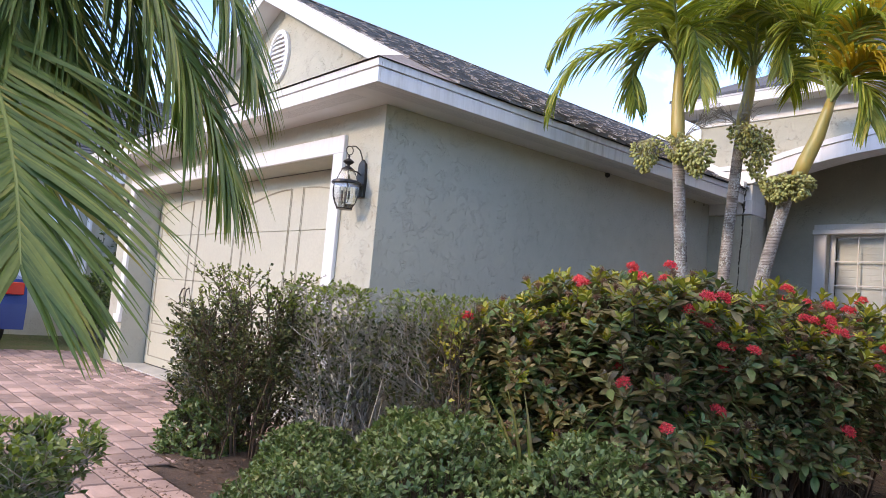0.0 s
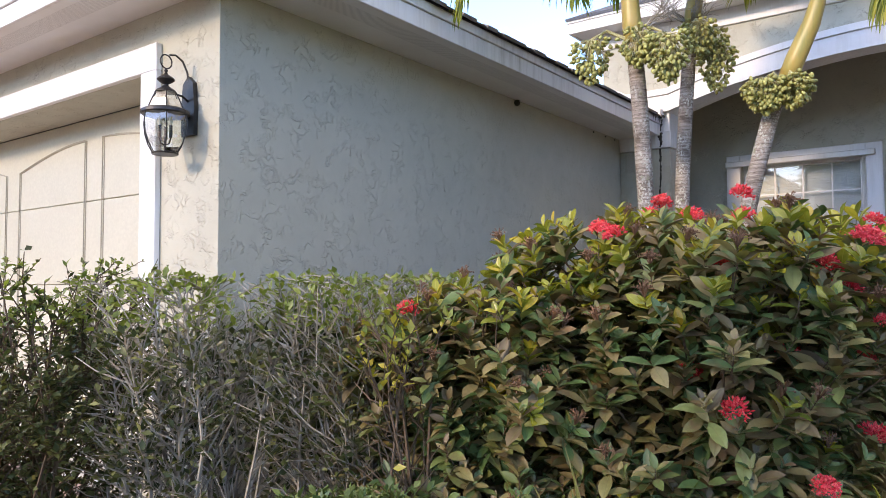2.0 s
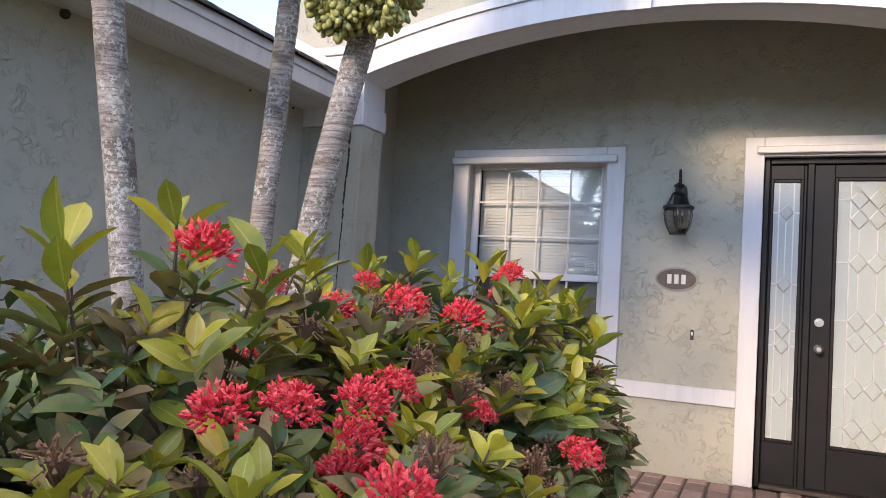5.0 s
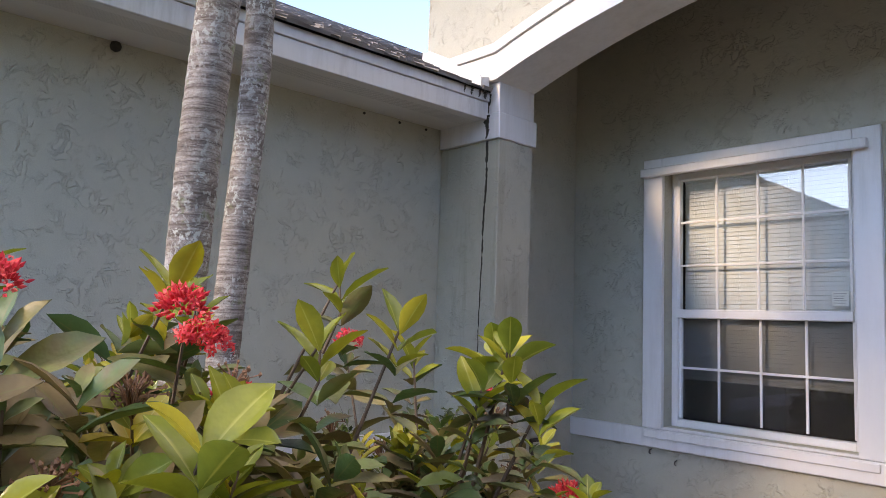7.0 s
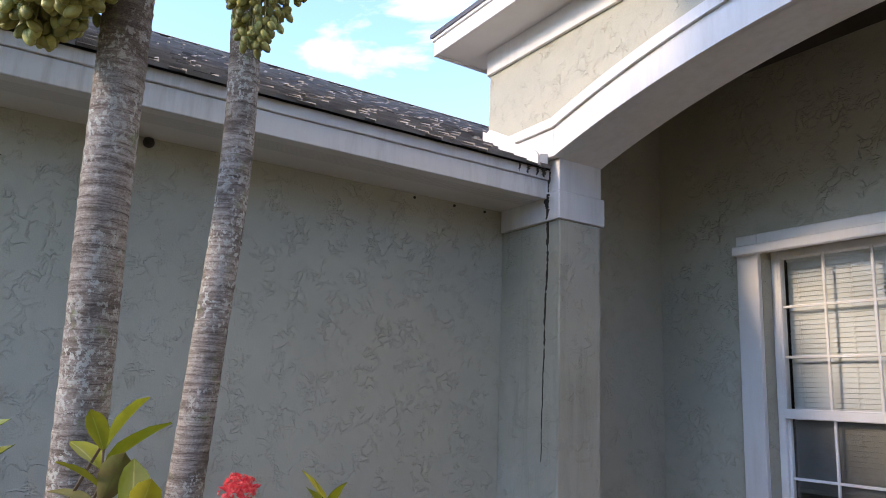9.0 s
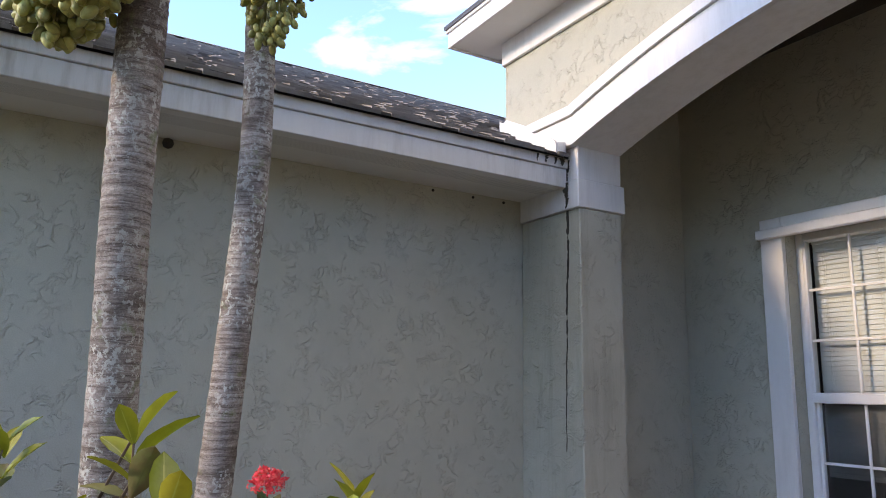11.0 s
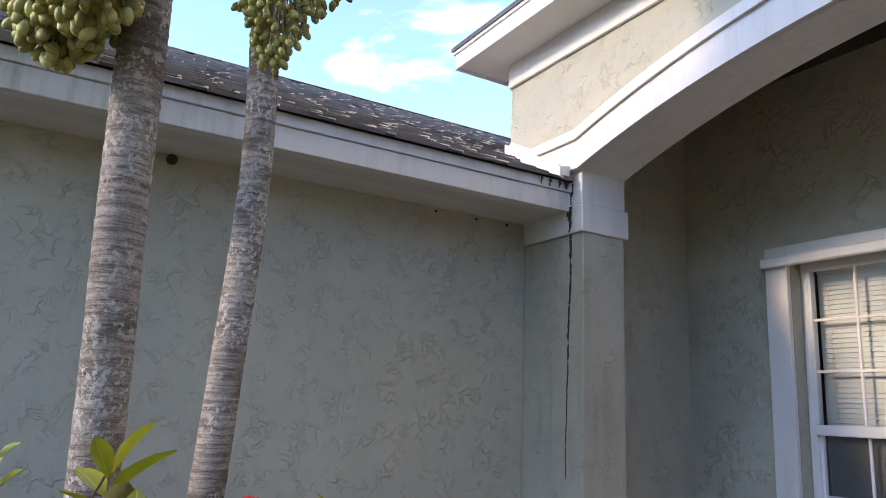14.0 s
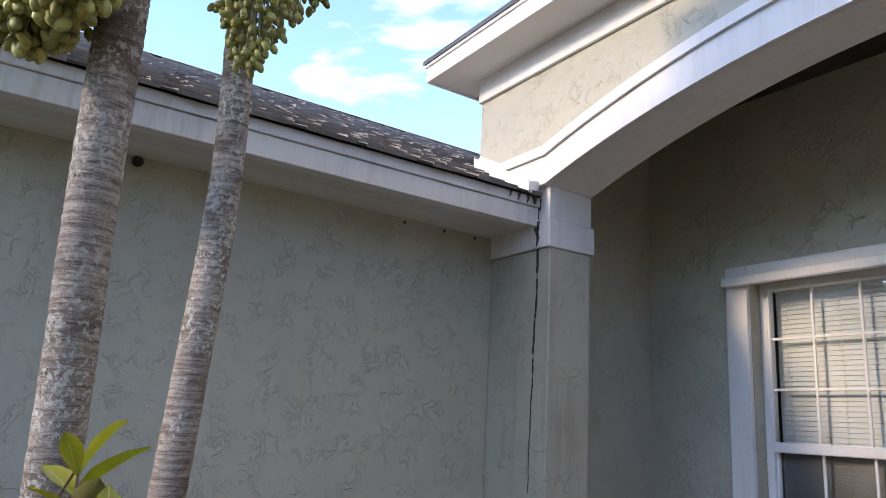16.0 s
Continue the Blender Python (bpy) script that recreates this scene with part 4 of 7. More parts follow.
# blinds and the dim room behind the window
bl = thing("window_blinds", "white horizontal blinds lowered over three quarters of the window", "blinds")
zb = 1.005
k = 0
z = WZ1 - 0.06
while z > zb:
    part("slat", Build().add([(gx0 + 0.004, fy + 0.088, z - 0.0165), (gx1 - 0.004, fy + 0.088, z - 0.0165), (gx1 - 0.004, fy + 0.0955, z + 0.0125), (gx0 + 0.004, fy + 0.0955, z + 0.0125),
                              (gx0 + 0.004, fy + 0.0865, z - 0.0155), (gx1 - 0.004, fy + 0.0865, z - 0.0155), (gx1 - 0.004, fy + 0.094, z + 0.014), (gx0 + 0.004, fy + 0.094, z + 0.014)],
                             [(0, 1, 2, 3), (7, 6, 5, 4), (4, 5, 1, 0), (6, 7, 3, 2), (3, 7, 4, 0), (5, 6, 2, 1)]), BLIND, bl)
    z -= 0.027
part("bottom_rail", Build().box(gx0 + 0.004, gx1 - 0.004, fy + 0.085, fy + 0.108, zb - 0.035, zb - 0.008, 0.003), BLIND, bl)
for i in range(4):
    x = gx0 + 0.07 + (gx1 - gx0 - 0.14) * i / 3
    cord = Build()
    zz, q = WZ1 - 0.06, []
    while zz > zb - 0.02:
        q += [(x - 0.006, fy + 0.0835, zz), (x + 0.006, fy + 0.0835, zz - 0.0135)]
        zz -= 0.027
    part("ladder_cord", cord.tube(q, 0.0022, 4), LEAD, bl)
part("head_rail", Build().box(gx0 + 0.004, gx1 - 0.004, fy + 0.08, fy + 0.112, WZ1 - 0.058, WZ1 - 0.01, 0.003), BLIND, bl)
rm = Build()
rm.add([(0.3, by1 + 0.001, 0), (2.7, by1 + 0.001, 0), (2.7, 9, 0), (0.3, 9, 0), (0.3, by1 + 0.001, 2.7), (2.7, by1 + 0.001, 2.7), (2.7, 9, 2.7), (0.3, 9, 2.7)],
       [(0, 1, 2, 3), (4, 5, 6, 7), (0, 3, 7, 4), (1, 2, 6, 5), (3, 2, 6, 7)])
structure("wall_room", rm, ROOM, "room behind the window, coloured near black as if unlit", category="room")

# front door
dr = thing("door_2", "black front door with a leaded oval-diamond glass and a sidelight", "front door", kind="structure")
part("surround", Build().box(DX0 - 0.13, DX0 - 0.001, by0 - 0.036, by0 - 0.001, 0.0, 2.455, 0.004), WHITE, dr)
part("surround", Build().box(DX1 + 0.001, DX1 + 0.145, by0 - 0.036, by0 - 0.001, 0.0, 2.455, 0.004), WHITE, dr)
part("head_trim", Build().box(DX0 - 0.001, DX1 + 0.001, by0 - 0.036, by0 - 0.001, DZ1, 2.455, 0.004), WHITE, dr)
part("shutter_rail", Build().box(DX0 - 0.05, DX1 + 0.06, by0 - 0.075, by0 - 0.037, 2.335, 2.385, 0.006), WHITE, dr)
dy = by0 + 0.03
part("frame", Build().box(DX0, DX0 + 0.04, dy, dy + 0.11, 0.0, DZ1 - 0.001, 0.005), DARKWOOD, dr)
part("frame", Build().box(DX1 - 0.035, DX1, dy, dy + 0.11, 0.0, DZ1 - 0.001, 0.005), DARKWOOD, dr)
part("frame", Build().box(DX0 + 0.04, DX1 - 0.035, dy, dy + 0.11, DZ1 - 0.045, DZ1 - 0.001, 0.005), DARKWOOD, dr)
part("mullion", Build().box(3.345, 3.39, dy + 0.001, dy + 0.11, 0.0, DZ1 - 0.046, 0.005), DARKWOOD, dr)
part("threshold", Build().box(DX0 + 0.04, DX1 - 0.035, dy - 0.05, dy + 0.11, 0.0, 0.03, 0.005), BRONZE, dr)


def leaded(xa, xb, za, zb, cols, parent, y):
    """Panel with raised stile edges, a pane and lead cames in lozenges."""
    e = 0.022
    for q in ((xa - e, xa, za - e, zb + e), (xb, xb + e, za - e, zb + e), (xa, xb, za - e, za), (xa, xb, zb, zb + e)):
        part("glazing_bead", Build().box(q[0], q[1], y - 0.014, y + 0.012, q[2], q[3], 0.004), DARKWOOD, parent)
    part("glass", Build().box(xa, xb, y + 0.004, y + 0.010, za, zb), DOORGLASS_BASE, parent, "textured leaded glass").visible_shadow = False
    m = (xb - xa) * (0.16 if cols > 1 else 0.22)
    ix0, ix1 = xa + m, xb - m
    yy = y + 0.001
    cw = 0.006

    def came(*pts):
        part("lead_came", Build().tube([(px, yy, pz) for px, pz in pts], cw, 4), LEAD, parent)

    came((ix0, za), (ix0, zb))
    came((ix1, za), (ix1, zb))
    w = (ix1 - ix0) / cols
    h = w * 0.62
    rows = [zb - (zb - za) * q for q in ((0.07, 0.31, 0.53, 0.78, 0.93) if cols > 1 else (0.12, 0.40, 0.58, 0.64, 0.84))]
    for r, zc in enumerate(rows):
        double = r in (0, 2, 4) and cols > 1
        for c in range(cols):
            xc = ix0 + w * (c + 0.5)
            for zz in ((zc, zc - 2 * h) if double else (zc,)):
                came((xc - w / 2, zz), (xc, zz + h), (xc + w / 2, zz), (xc, zz - h), (xc - w / 2, zz))
            if r + 1 < len(rows):
                came((xc, zc - (3 * h if double else h)), (xc, rows[r + 1] + h))
        came((xa, zc), (ix0, zc))
        came((ix1, zc), (xb, zc))


sl = part("sidelight", Build().box(DX0 + 0.04, 3.112, dy + 0.03, dy + 0.075, 0.03, DZ1 - 0.046, 0.004), DARKWOOD, dr, "black sidelight with leaded glass")
part("stile", Build().box(3.325, 3.345, dy + 0.03, dy + 0.075, 0.03, DZ1 - 0.046, 0.004), DARKWOOD, sl)
part("rail", Build().box(3.112, 3.325, dy + 0.03, dy + 0.075, 0.03, 0.318, 0.004), DARKWOOD, sl)
part("rail", Build().box(3.112, 3.325, dy + 0.03, dy + 0.075, 2.168, DZ1 - 0.046, 0.004), DARKWOOD, sl)
leaded(3.134, 3.303, 0.34, 2.146, 1, sl, dy + 0.035)
slab = part("slab", Build().box(3.391, 3.518, dy + 0.03, dy + 0.075, 0.032, DZ1 - 0.047, 0.004), DARKWOOD, dr, "black panelled door leaf")
part("stile", Build().box(4.05, DX1 - 0.037, dy + 0.03, dy + 0.075, 0.032, DZ1 - 0.047, 0.004), DARKWOOD, slab)
part("rail", Build().box(3.518, 4.05, dy + 0.03, dy + 0.075, 0.032, 0.318, 0.004), DARKWOOD, slab)
part("rail", Build().box(3.518, 4.05, dy + 0.03, dy + 0.075, 2.178, DZ1 - 0.047, 0.004), DARKWOOD, slab)
leaded(3.54, 4.028, 0.34, 2.156, 3, slab, dy + 0.035)
for zc, rr in ((1.17, 0.03), (0.99, 0.028)):
    b = Build()
    b.tube([(3.448, dy + 0.03, zc), (3.448, dy + 0.008, zc)], rr, 14)
    b.tube([(3.448, dy + 0.010, zc), (3.448, dy - 0.02, zc)], rr * 0.55, 10)
    if zc < 1.1:
        b.tube([(3.448, dy - 0.02, zc), (3.448, dy - 0.032, zc), (3.448, dy - 0.055, zc), (3.448, dy - 0.065, zc)], [0.012, 0.027, 0.029, 0.016], 14)
    part("door_knob" if zc < 1.1 else "dead_bolt", b, CHROME, slab, "nickel knob" if zc < 1.1 else "nickel keypad lock")
hall = Build()
hall.add([(2.75, by1 + 0.001, 0.01), (4.6, by1 + 0.001, 0.01), (4.6, 7.2, 0.01), (2.75, 7.2, 0.01), (2.75, by1 + 0.001, 2.7), (4.6, by1 + 0.001, 2.7), (4.6, 7.2, 2.7), (2.75, 7.2, 2.7)], [(0, 1, 2, 3), (4, 5, 6, 7), (0, 3, 7, 4), (1, 2, 6, 5), (3, 2, 6, 7)])
structure("wall_hall", hall, CURTAIN, "pale hall behind the front door", category="room")


# ---- roofs ----
def roof_plane(name, x0, z0, x1, z1, ya, yb, rows, near, material, one, parent):
    """Laminated shingles in courses up a slope that rises along x; near: the stretch whose tabs are parts."""
    rng = random.Random(5)
    L = math.hypot(x1 - x0, z1 - z0)
    ux, uz = (x1 - x0) / L, (z1 - z0) / L
    nx, nz = -uz, ux
    if nz < 0:
        nx, nz = -nx, -nz
    h = L / rows
    rest, low, singles = Build(), Build(), []
    for r in range(rows):
        y, tooth = ya + rng.uniform(-0.3, 0), False
        while y < yb:
            tooth = not tooth
            w = rng.uniform(0.11, 0.30) if tooth else rng.uniform(0.05, 0.17)
            t = (0.014 if tooth else 0.006) + rng.uniform(0, 0.004)
            s0, s1 = r * h - 0.012 + (rng.uniform(-0.010, 0.0) if tooth else 0.004), (r + 1) * h + 0.02
            a, b = max(y, ya), min(y + w - 0.001, yb)
            y += w
            if b - a < 0.03:
                continue
            q = []
            for (s, up) in ((s0, t), (s1, 0.001)):
                for yy in (a, b):
                    q.append((x0 + ux * s + nx * up, yy, z0 + uz * s + nz * up))
            for yy in (a, b):
                q.append((x0 + ux * s0 - nx * 0.004, yy, z0 + uz * s0 - nz * 0.004))
            fc = [(0, 1, 3, 2), (4, 5, 1, 0), (4, 0, 2), (1, 5, 3)]
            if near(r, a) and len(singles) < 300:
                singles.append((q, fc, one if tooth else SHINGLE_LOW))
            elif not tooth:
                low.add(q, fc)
            else:
                rest.add(q, fc)
    for q, fc, mat in singles:
        part("shingle", Build().add(q, fc), mat, parent)
    tagged(part("shadow_tabs", low, SHINGLE_LOW, parent), "low shingle tabs of dark blend that also carry the course shadows", "", "", "stuff")
    tagged(part("shingle_courses", rest, material, parent), "weathered dark grey asphalt shingles", "", "", "stuff")


rg = thing("roof_garage", "dark grey asphalt shingle roof over the garage", "roof", kind="structure")
zr = roof_z(RIDGE_X)
deck = Build()
for s in (-1, 1):
    e = RIDGE_X + s * (OV - RIDGE_X + 0.02)
    yb_ = 4.64 if s > 0 else 11
    deck.add([(RIDGE_X, RY - 0.02, zr - 0.012), (e, RY - 0.02, EAVE_T + 0.008), (e, yb_, EAVE_T + 0.008), (RIDGE_X, yb_, zr - 0.012)], [(0, 1, 2, 3)])
part("deck", deck, SHINGLE, rg)
roof_plane("roof", OV + 0.035, EAVE_T + 0.018, RIDGE_X, zr, RY - 0.02, 4.62, 27, lambda r, y: r < 9 and 1.5 < y < 4.6, SHINGLE, SHINGLE_ONE, rg)
roof_far = thing("roof_garage_back", "dark grey shingles of the rear garage roof", "roof", kind="structure")
part("rear_slope", Build().add([(PL - 0.001, 4.62, roof_z(PL) - 0.012), (PL - 0.001, 10.5, roof_z(PL) - 0.012), (RIDGE_X, 10.5, zr - 0.012), (RIDGE_X, 4.62, zr - 0.012)], [(0, 1, 2, 3)]), SHINGLE, roof_far)
roof_plane("rear_roof", PL - 0.003, roof_z(PL - 0.003) + 0.004, RIDGE_X, zr, 4.624, 8.5, 24, lambda r, y: False, SHINGLE, SHINGLE_ONE, roof_far)
part("ridge_cap", Build().prism([(RIDGE_X - 0.15, zr - 0.055), (RIDGE_X, zr + 0.022), (RIDGE_X + 0.15, zr - 0.055), (RIDGE_X, zr - 0.01)], "y", RY - 0.02, 10.5), SHINGLE, rg)
# skirt roof in front of the gable, with its hips
sk = Build()
c0, c1 = ex0 - 0.03, ex1 + 0.03
f0 = ey0 - 0.03
up = TY - f0
sk.add([(c0, f0, EAVE_T + 0.012), (c1, f0, EAVE_T + 0.012), (c1 - up, TY, EAVE_T + 0.012 + up * SLOPE), (c0 + up, TY, EAVE_T + 0.012 + up * SLOPE)], [(0, 1, 2, 3)])
sk.add([(c1, f0, EAVE_T + 0.012), (c1, RY, EAVE_T + 0.012), (c1 - up, RY + 0.26, EAVE_T + 0.012 + up * SLOPE), (c1 - up, TY, EAVE_T + 0.012 + up * SLOPE)], [(0, 1, 2, 3)])
sk.add([(c0, f0, EAVE_T + 0.012), (c0, RY, EAVE_T + 0.012), (c0 + up, TY, EAVE_T + 0.012 + up * SLOPE)], [(0, 2, 1)])
part("skirt_roof", sk, SHINGLE, rg)

# gutter end and flashing where the garage roof meets the arch wall
fl = thing("roof_flashing", "white kick-out flashing at the roof and wall corner", "flashing")
part("diverter", Build().prism([(0.09, 2.822), (0.455, 2.637), (0.455, 2.69), (0.44, 2.715), (0.41, 2.734), (0.13, 2.872), (0.10, 2.868)], "y", 4.535, 4.545), WHITE, fl)
part("diverter_fold", Build().prism([(4.546, 2.637), (4.603, 2.65), (4.603, 2.71), (4.546, 2.70)], "x", 0.446, 0.455), WHITE, fl)
part("step_flashing", Build().prism([(-0.15, roof_z(-0.15) + 0.01), (0.08, roof_z(0.08) + 0.01), (0.08, roof_z(0.08) + 0.075), (-0.15, roof_z(-0.15) + 0.075)], "y", ARCH_Y - 0.052, ARCH_Y - 0.046), WHITE, fl)
part("apron", Build().add([(-0.15, ARCH_Y - 0.05, roof_z(-0.15) + 0.03), (0.40, ARCH_Y - 0.05, roof_z(0.4) + 0.03), (0.40, ARCH_Y - 0.003, roof_z(0.4) + 0.10), (-0.15, ARCH_Y - 0.003, roof_z(-0.15) + 0.10)], [(0, 1, 2, 3)]), WHITE, fl)

# ---- ground ----
gr = Build().box(-150, 150, -150, 150, -0.30, -0.075)
structure("ground", gr, LAWN, "flat lawn that runs out to the horizon", category="ground")
bed = Build()
N = 26
v, f = [], []
for i in range(N + 1):
    for j in range(N + 1):
        x = 0.02 + 2.78 * i / N
        front = -1.44 - 0.61 * min(1, max(0, (x - 0.95) / 0.3))
        y = front + (4.61 - front) * j / N
        e = min(i, N - i, j, N - j) / 3.0
        v.append((x, y, -0.03 + 0.05 * min(1, e) + 0.025 * noise.noise((x * 3, y * 3, 0))))
for i in range(N):
    for j in range(N):
        a = i * (N + 1) + j
        f.append((a, a + N + 1, a + N + 2, a + 1))
structure("ground_bed", bed.add(v, f), SOIL, "dark mulch planting bed beside the garage", smooth=True, category="flower bed")


def soil_patch(name, cx, cy, rx, ry, rise, label):
    """A low round heap of mulch."""
    isle, v, f = Build(), [(cx, cy, rise)], []
    for r in range(1, 6):
        for a in range(40):
            ang, k = a * math.tau / 40, r / 5
            w = 1 + 0.10 * noise.noise((math.cos(ang) * 1.5, math.sin(ang) * 1.5, 4.0))
            x, y = cx + rx * k * w * math.cos(ang), cy + ry * k * w * math.sin(ang)
            v.append((x, y, rise - (rise + 0.015) * k ** 3 + 0.012 * noise.noise((x * 7, y * 7, 1.0)) * (r < 5)))
    for a in range(40):
        f.append((0, 1 + a, 1 + (a + 1) % 40))
    for r in range(4):
        for a in range(40):
            p, q = 1 + r * 40 + a, 1 + r * 40 + (a + 1) % 40
            f.append((p, p + 40, q + 40, q))
    return structure(name, isle.add(v, f), SOIL, label, smooth=True, category="flower bed")


soil_patch("ground_bed_island", 1.30, -2.80, 0.55, 0.76, 0.06, "round mulch bed under the feather palm")
soil_patch("ground_bed_corner", -0.12, -0.90, 0.50, 0.46, 0.035, "rounded mulch corner of the planting bed on the drive")


def pave(name, label, rects, one_when, seed):
    """Rectangular clay pavers in rows with recessed sand joints."""
    rng = random.Random(seed)
    th = thing(name, label, "paving", kind="structure")
    sand = Build()
    rest, near = Build(), []
    shapes = {}
    for (x0, x1, y0, y1, along) in rects:
        sand.box(x0, x1, y0, y1, -0.074, -0.012)
        a0, a1, b0, b1 = (x0, x1, y0, y1) if along == "x" else (y0, y1, x0, x1)
        b, r = b0, 0
        while b < b1 - 0.03:
            hgt = min(0.15, b1 - b)
            a = a0 - (0.115 if r % 2 else 0.0)
            while a < a1 - 0.02:
                w = 0.23
                p0, p1 = max(a, a0), min(a + w, a1)
                a += w
                if p1 - p0 < 0.04:
                    continue
                q = (p0, p1, b, b + hgt) if along == "x" else (b, b + hgt, p0, p1)
                dz = rng.uniform(-0.0035, 0.0025)
                tilt = rng.uniform(-0.0022, 0.0022)
                cx, cy = (q[0] + q[1]) / 2, (q[2] + q[3]) / 2
                if one_when(cx, cy) and len(near) < 300:
                    near.append((cx, cy, dz, q[1] - q[0], q[3] - q[2], tilt))
                else:
                    g, c = 0.0085, 0.008
                    X0, X1, Y0, Y1 = q[0] + g, q[1] - g, q[2] + g, q[3] - g
                    rest.add([(X0, Y0, -0.012), (X1, Y0, -0.012), (X1, Y1, -0.012), (X0, Y1, -0.012),
                              (X0 + c, Y0 + c, dz - tilt), (X1 - c, Y0 + c, dz + tilt), (X1 - c, Y1 - c, dz + tilt), (X0 + c, Y1 - c, dz - tilt)],
                             [(4, 5, 6, 7), (0, 1, 5, 4), (1, 2, 6, 5), (2, 3, 7, 6), (3, 0, 4, 7)])
            b += hgt
            r += 1
    part("joint_sand", sand, JOINT, th)
    tagged(part("paver_field", rest, PAVER, th), "reddish clay pavers", "", "", "stuff")
    for cx, cy, dz, w, d, tilt in near:
        key = (round(w, 3), round(d, 3))
        if key not in shapes:
            shapes[key] = Build().box(-w / 2 + 0.0085, w / 2 - 0.0085, -d / 2 + 0.0085, d / 2 - 0.0085, -0.03, 0.0, 0.006).mesh("paver")
        o = part("paver", shapes[key], PAVER_ONE, th)
        o.matrix_basis = pose(cx, cy, dz, tilt * 300, tilt * 200, 0)
    return th


pave("driveway", "sun-bleached red clay paver driveway", [(-6.6, 0.02, -2.05, -0.01, "x"), (0.02, 0.94, -2.05, -1.46, "x"), (-6.6, 5.2, -9.0, -2.06, "y")], lambda x, y: -3.2 < x < 0.02 and y > -2.05, 3)
pave("walkway", "red clay paver walk and porch floor", [(2.82, 4.3, -2.05, 4.60, "x"), (0.085, 4.62, 4.97, 5.92, "y"), (0.56, 4.26, 4.61, 4.965, "y")], lambda x, y: (y > 4.6 and x < 2.0) or (x > 3.0 and 2.6 < y < 4.4), 4)
structure("pavement_apron", Build().box(DOOR_L, DOOR_R, 0.0, 0.33, -0.05, 0.003, 0.003), CONCRETE, "pale concrete sill under the garage door", category="pavement")


# ---- neighbours ----
def neighbour(x, y, w, d, rot, label, window):
    h = thing("neighbour_house", label, "house", (x, y, 0))
    h.rotation_euler = (0, 0, rot)
    H = 2.9
    part("wall", Build().box(0, w, 0, d, -0.1, H), STUCCO, h)
    s = 0.55
    rb = Build()
    rb.add([(-0.45, -0.45, H), (w + 0.45, -0.45, H), (w + 0.45, d + 0.45, H), (-0.45, d + 0.45, H), (-0.45, d / 2, H + s * (d / 2 + 0.45)), (w + 0.45, d / 2, H + s * (d / 2 + 0.45))],
           [(0, 1, 5, 4), (2, 3, 4, 5), (0, 4, 3), (1, 2, 5), (0, 3, 2, 1)])
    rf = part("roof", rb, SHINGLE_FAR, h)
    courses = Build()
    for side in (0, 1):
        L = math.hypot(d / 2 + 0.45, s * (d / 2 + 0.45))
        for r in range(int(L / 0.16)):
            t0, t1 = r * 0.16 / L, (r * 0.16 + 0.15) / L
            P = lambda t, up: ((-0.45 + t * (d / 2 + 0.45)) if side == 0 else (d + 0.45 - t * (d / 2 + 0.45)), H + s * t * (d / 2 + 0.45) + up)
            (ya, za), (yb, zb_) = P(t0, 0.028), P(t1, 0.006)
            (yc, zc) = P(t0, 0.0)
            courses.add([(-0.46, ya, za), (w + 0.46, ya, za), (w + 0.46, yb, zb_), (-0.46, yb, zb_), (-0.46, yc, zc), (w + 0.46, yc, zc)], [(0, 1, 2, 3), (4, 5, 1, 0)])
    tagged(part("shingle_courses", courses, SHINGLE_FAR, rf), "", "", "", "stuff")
    part("fascia", Build().box(-0.47, w + 0.47, -0.47, -0.44, H - 0.14, H + 0.03), FASCIA, h)
    part("fascia", Build().box(w + 0.44, w + 0.47, -0.43, d + 0.47, H - 0.14, H + 0.03), FASCIA, h)
    part("soffit", Build().box(-0.44, w + 0.44, -0.44, d + 0.44, H - 0.03, H - 0.02), SOFFIT, h)
    if window:
        wd = part("window", Build().box(5.2, 6.55, -0.03, -0.002, 0.75, 2.45), VINYL, h)
        for i in range(3):
            part("pane", Build().box(5.28, 6.47, -0.042, -0.031, 0.82 + i * 0.55, 1.30 + i * 0.55), BLIND, wd)
        part("downspout", Build().tube([(6.75, -0.43, H - 0.1), (6.75, -0.4, H - 0.22), (6.75, -0.08, H - 0.5), (6.75, -0.06, 0.1)], 0.045, 8), WHITE, h, "white downspout")
    return h


neighbour(-10.0, -6.0, 20.0, 9.0, math.pi / 2, "beige stucco neighbour house with a grey shingle roof", True)
neighbour(16.0, -27.0, 22.0, 9.0, math.pi, "low house across the street with a grey roof", False)


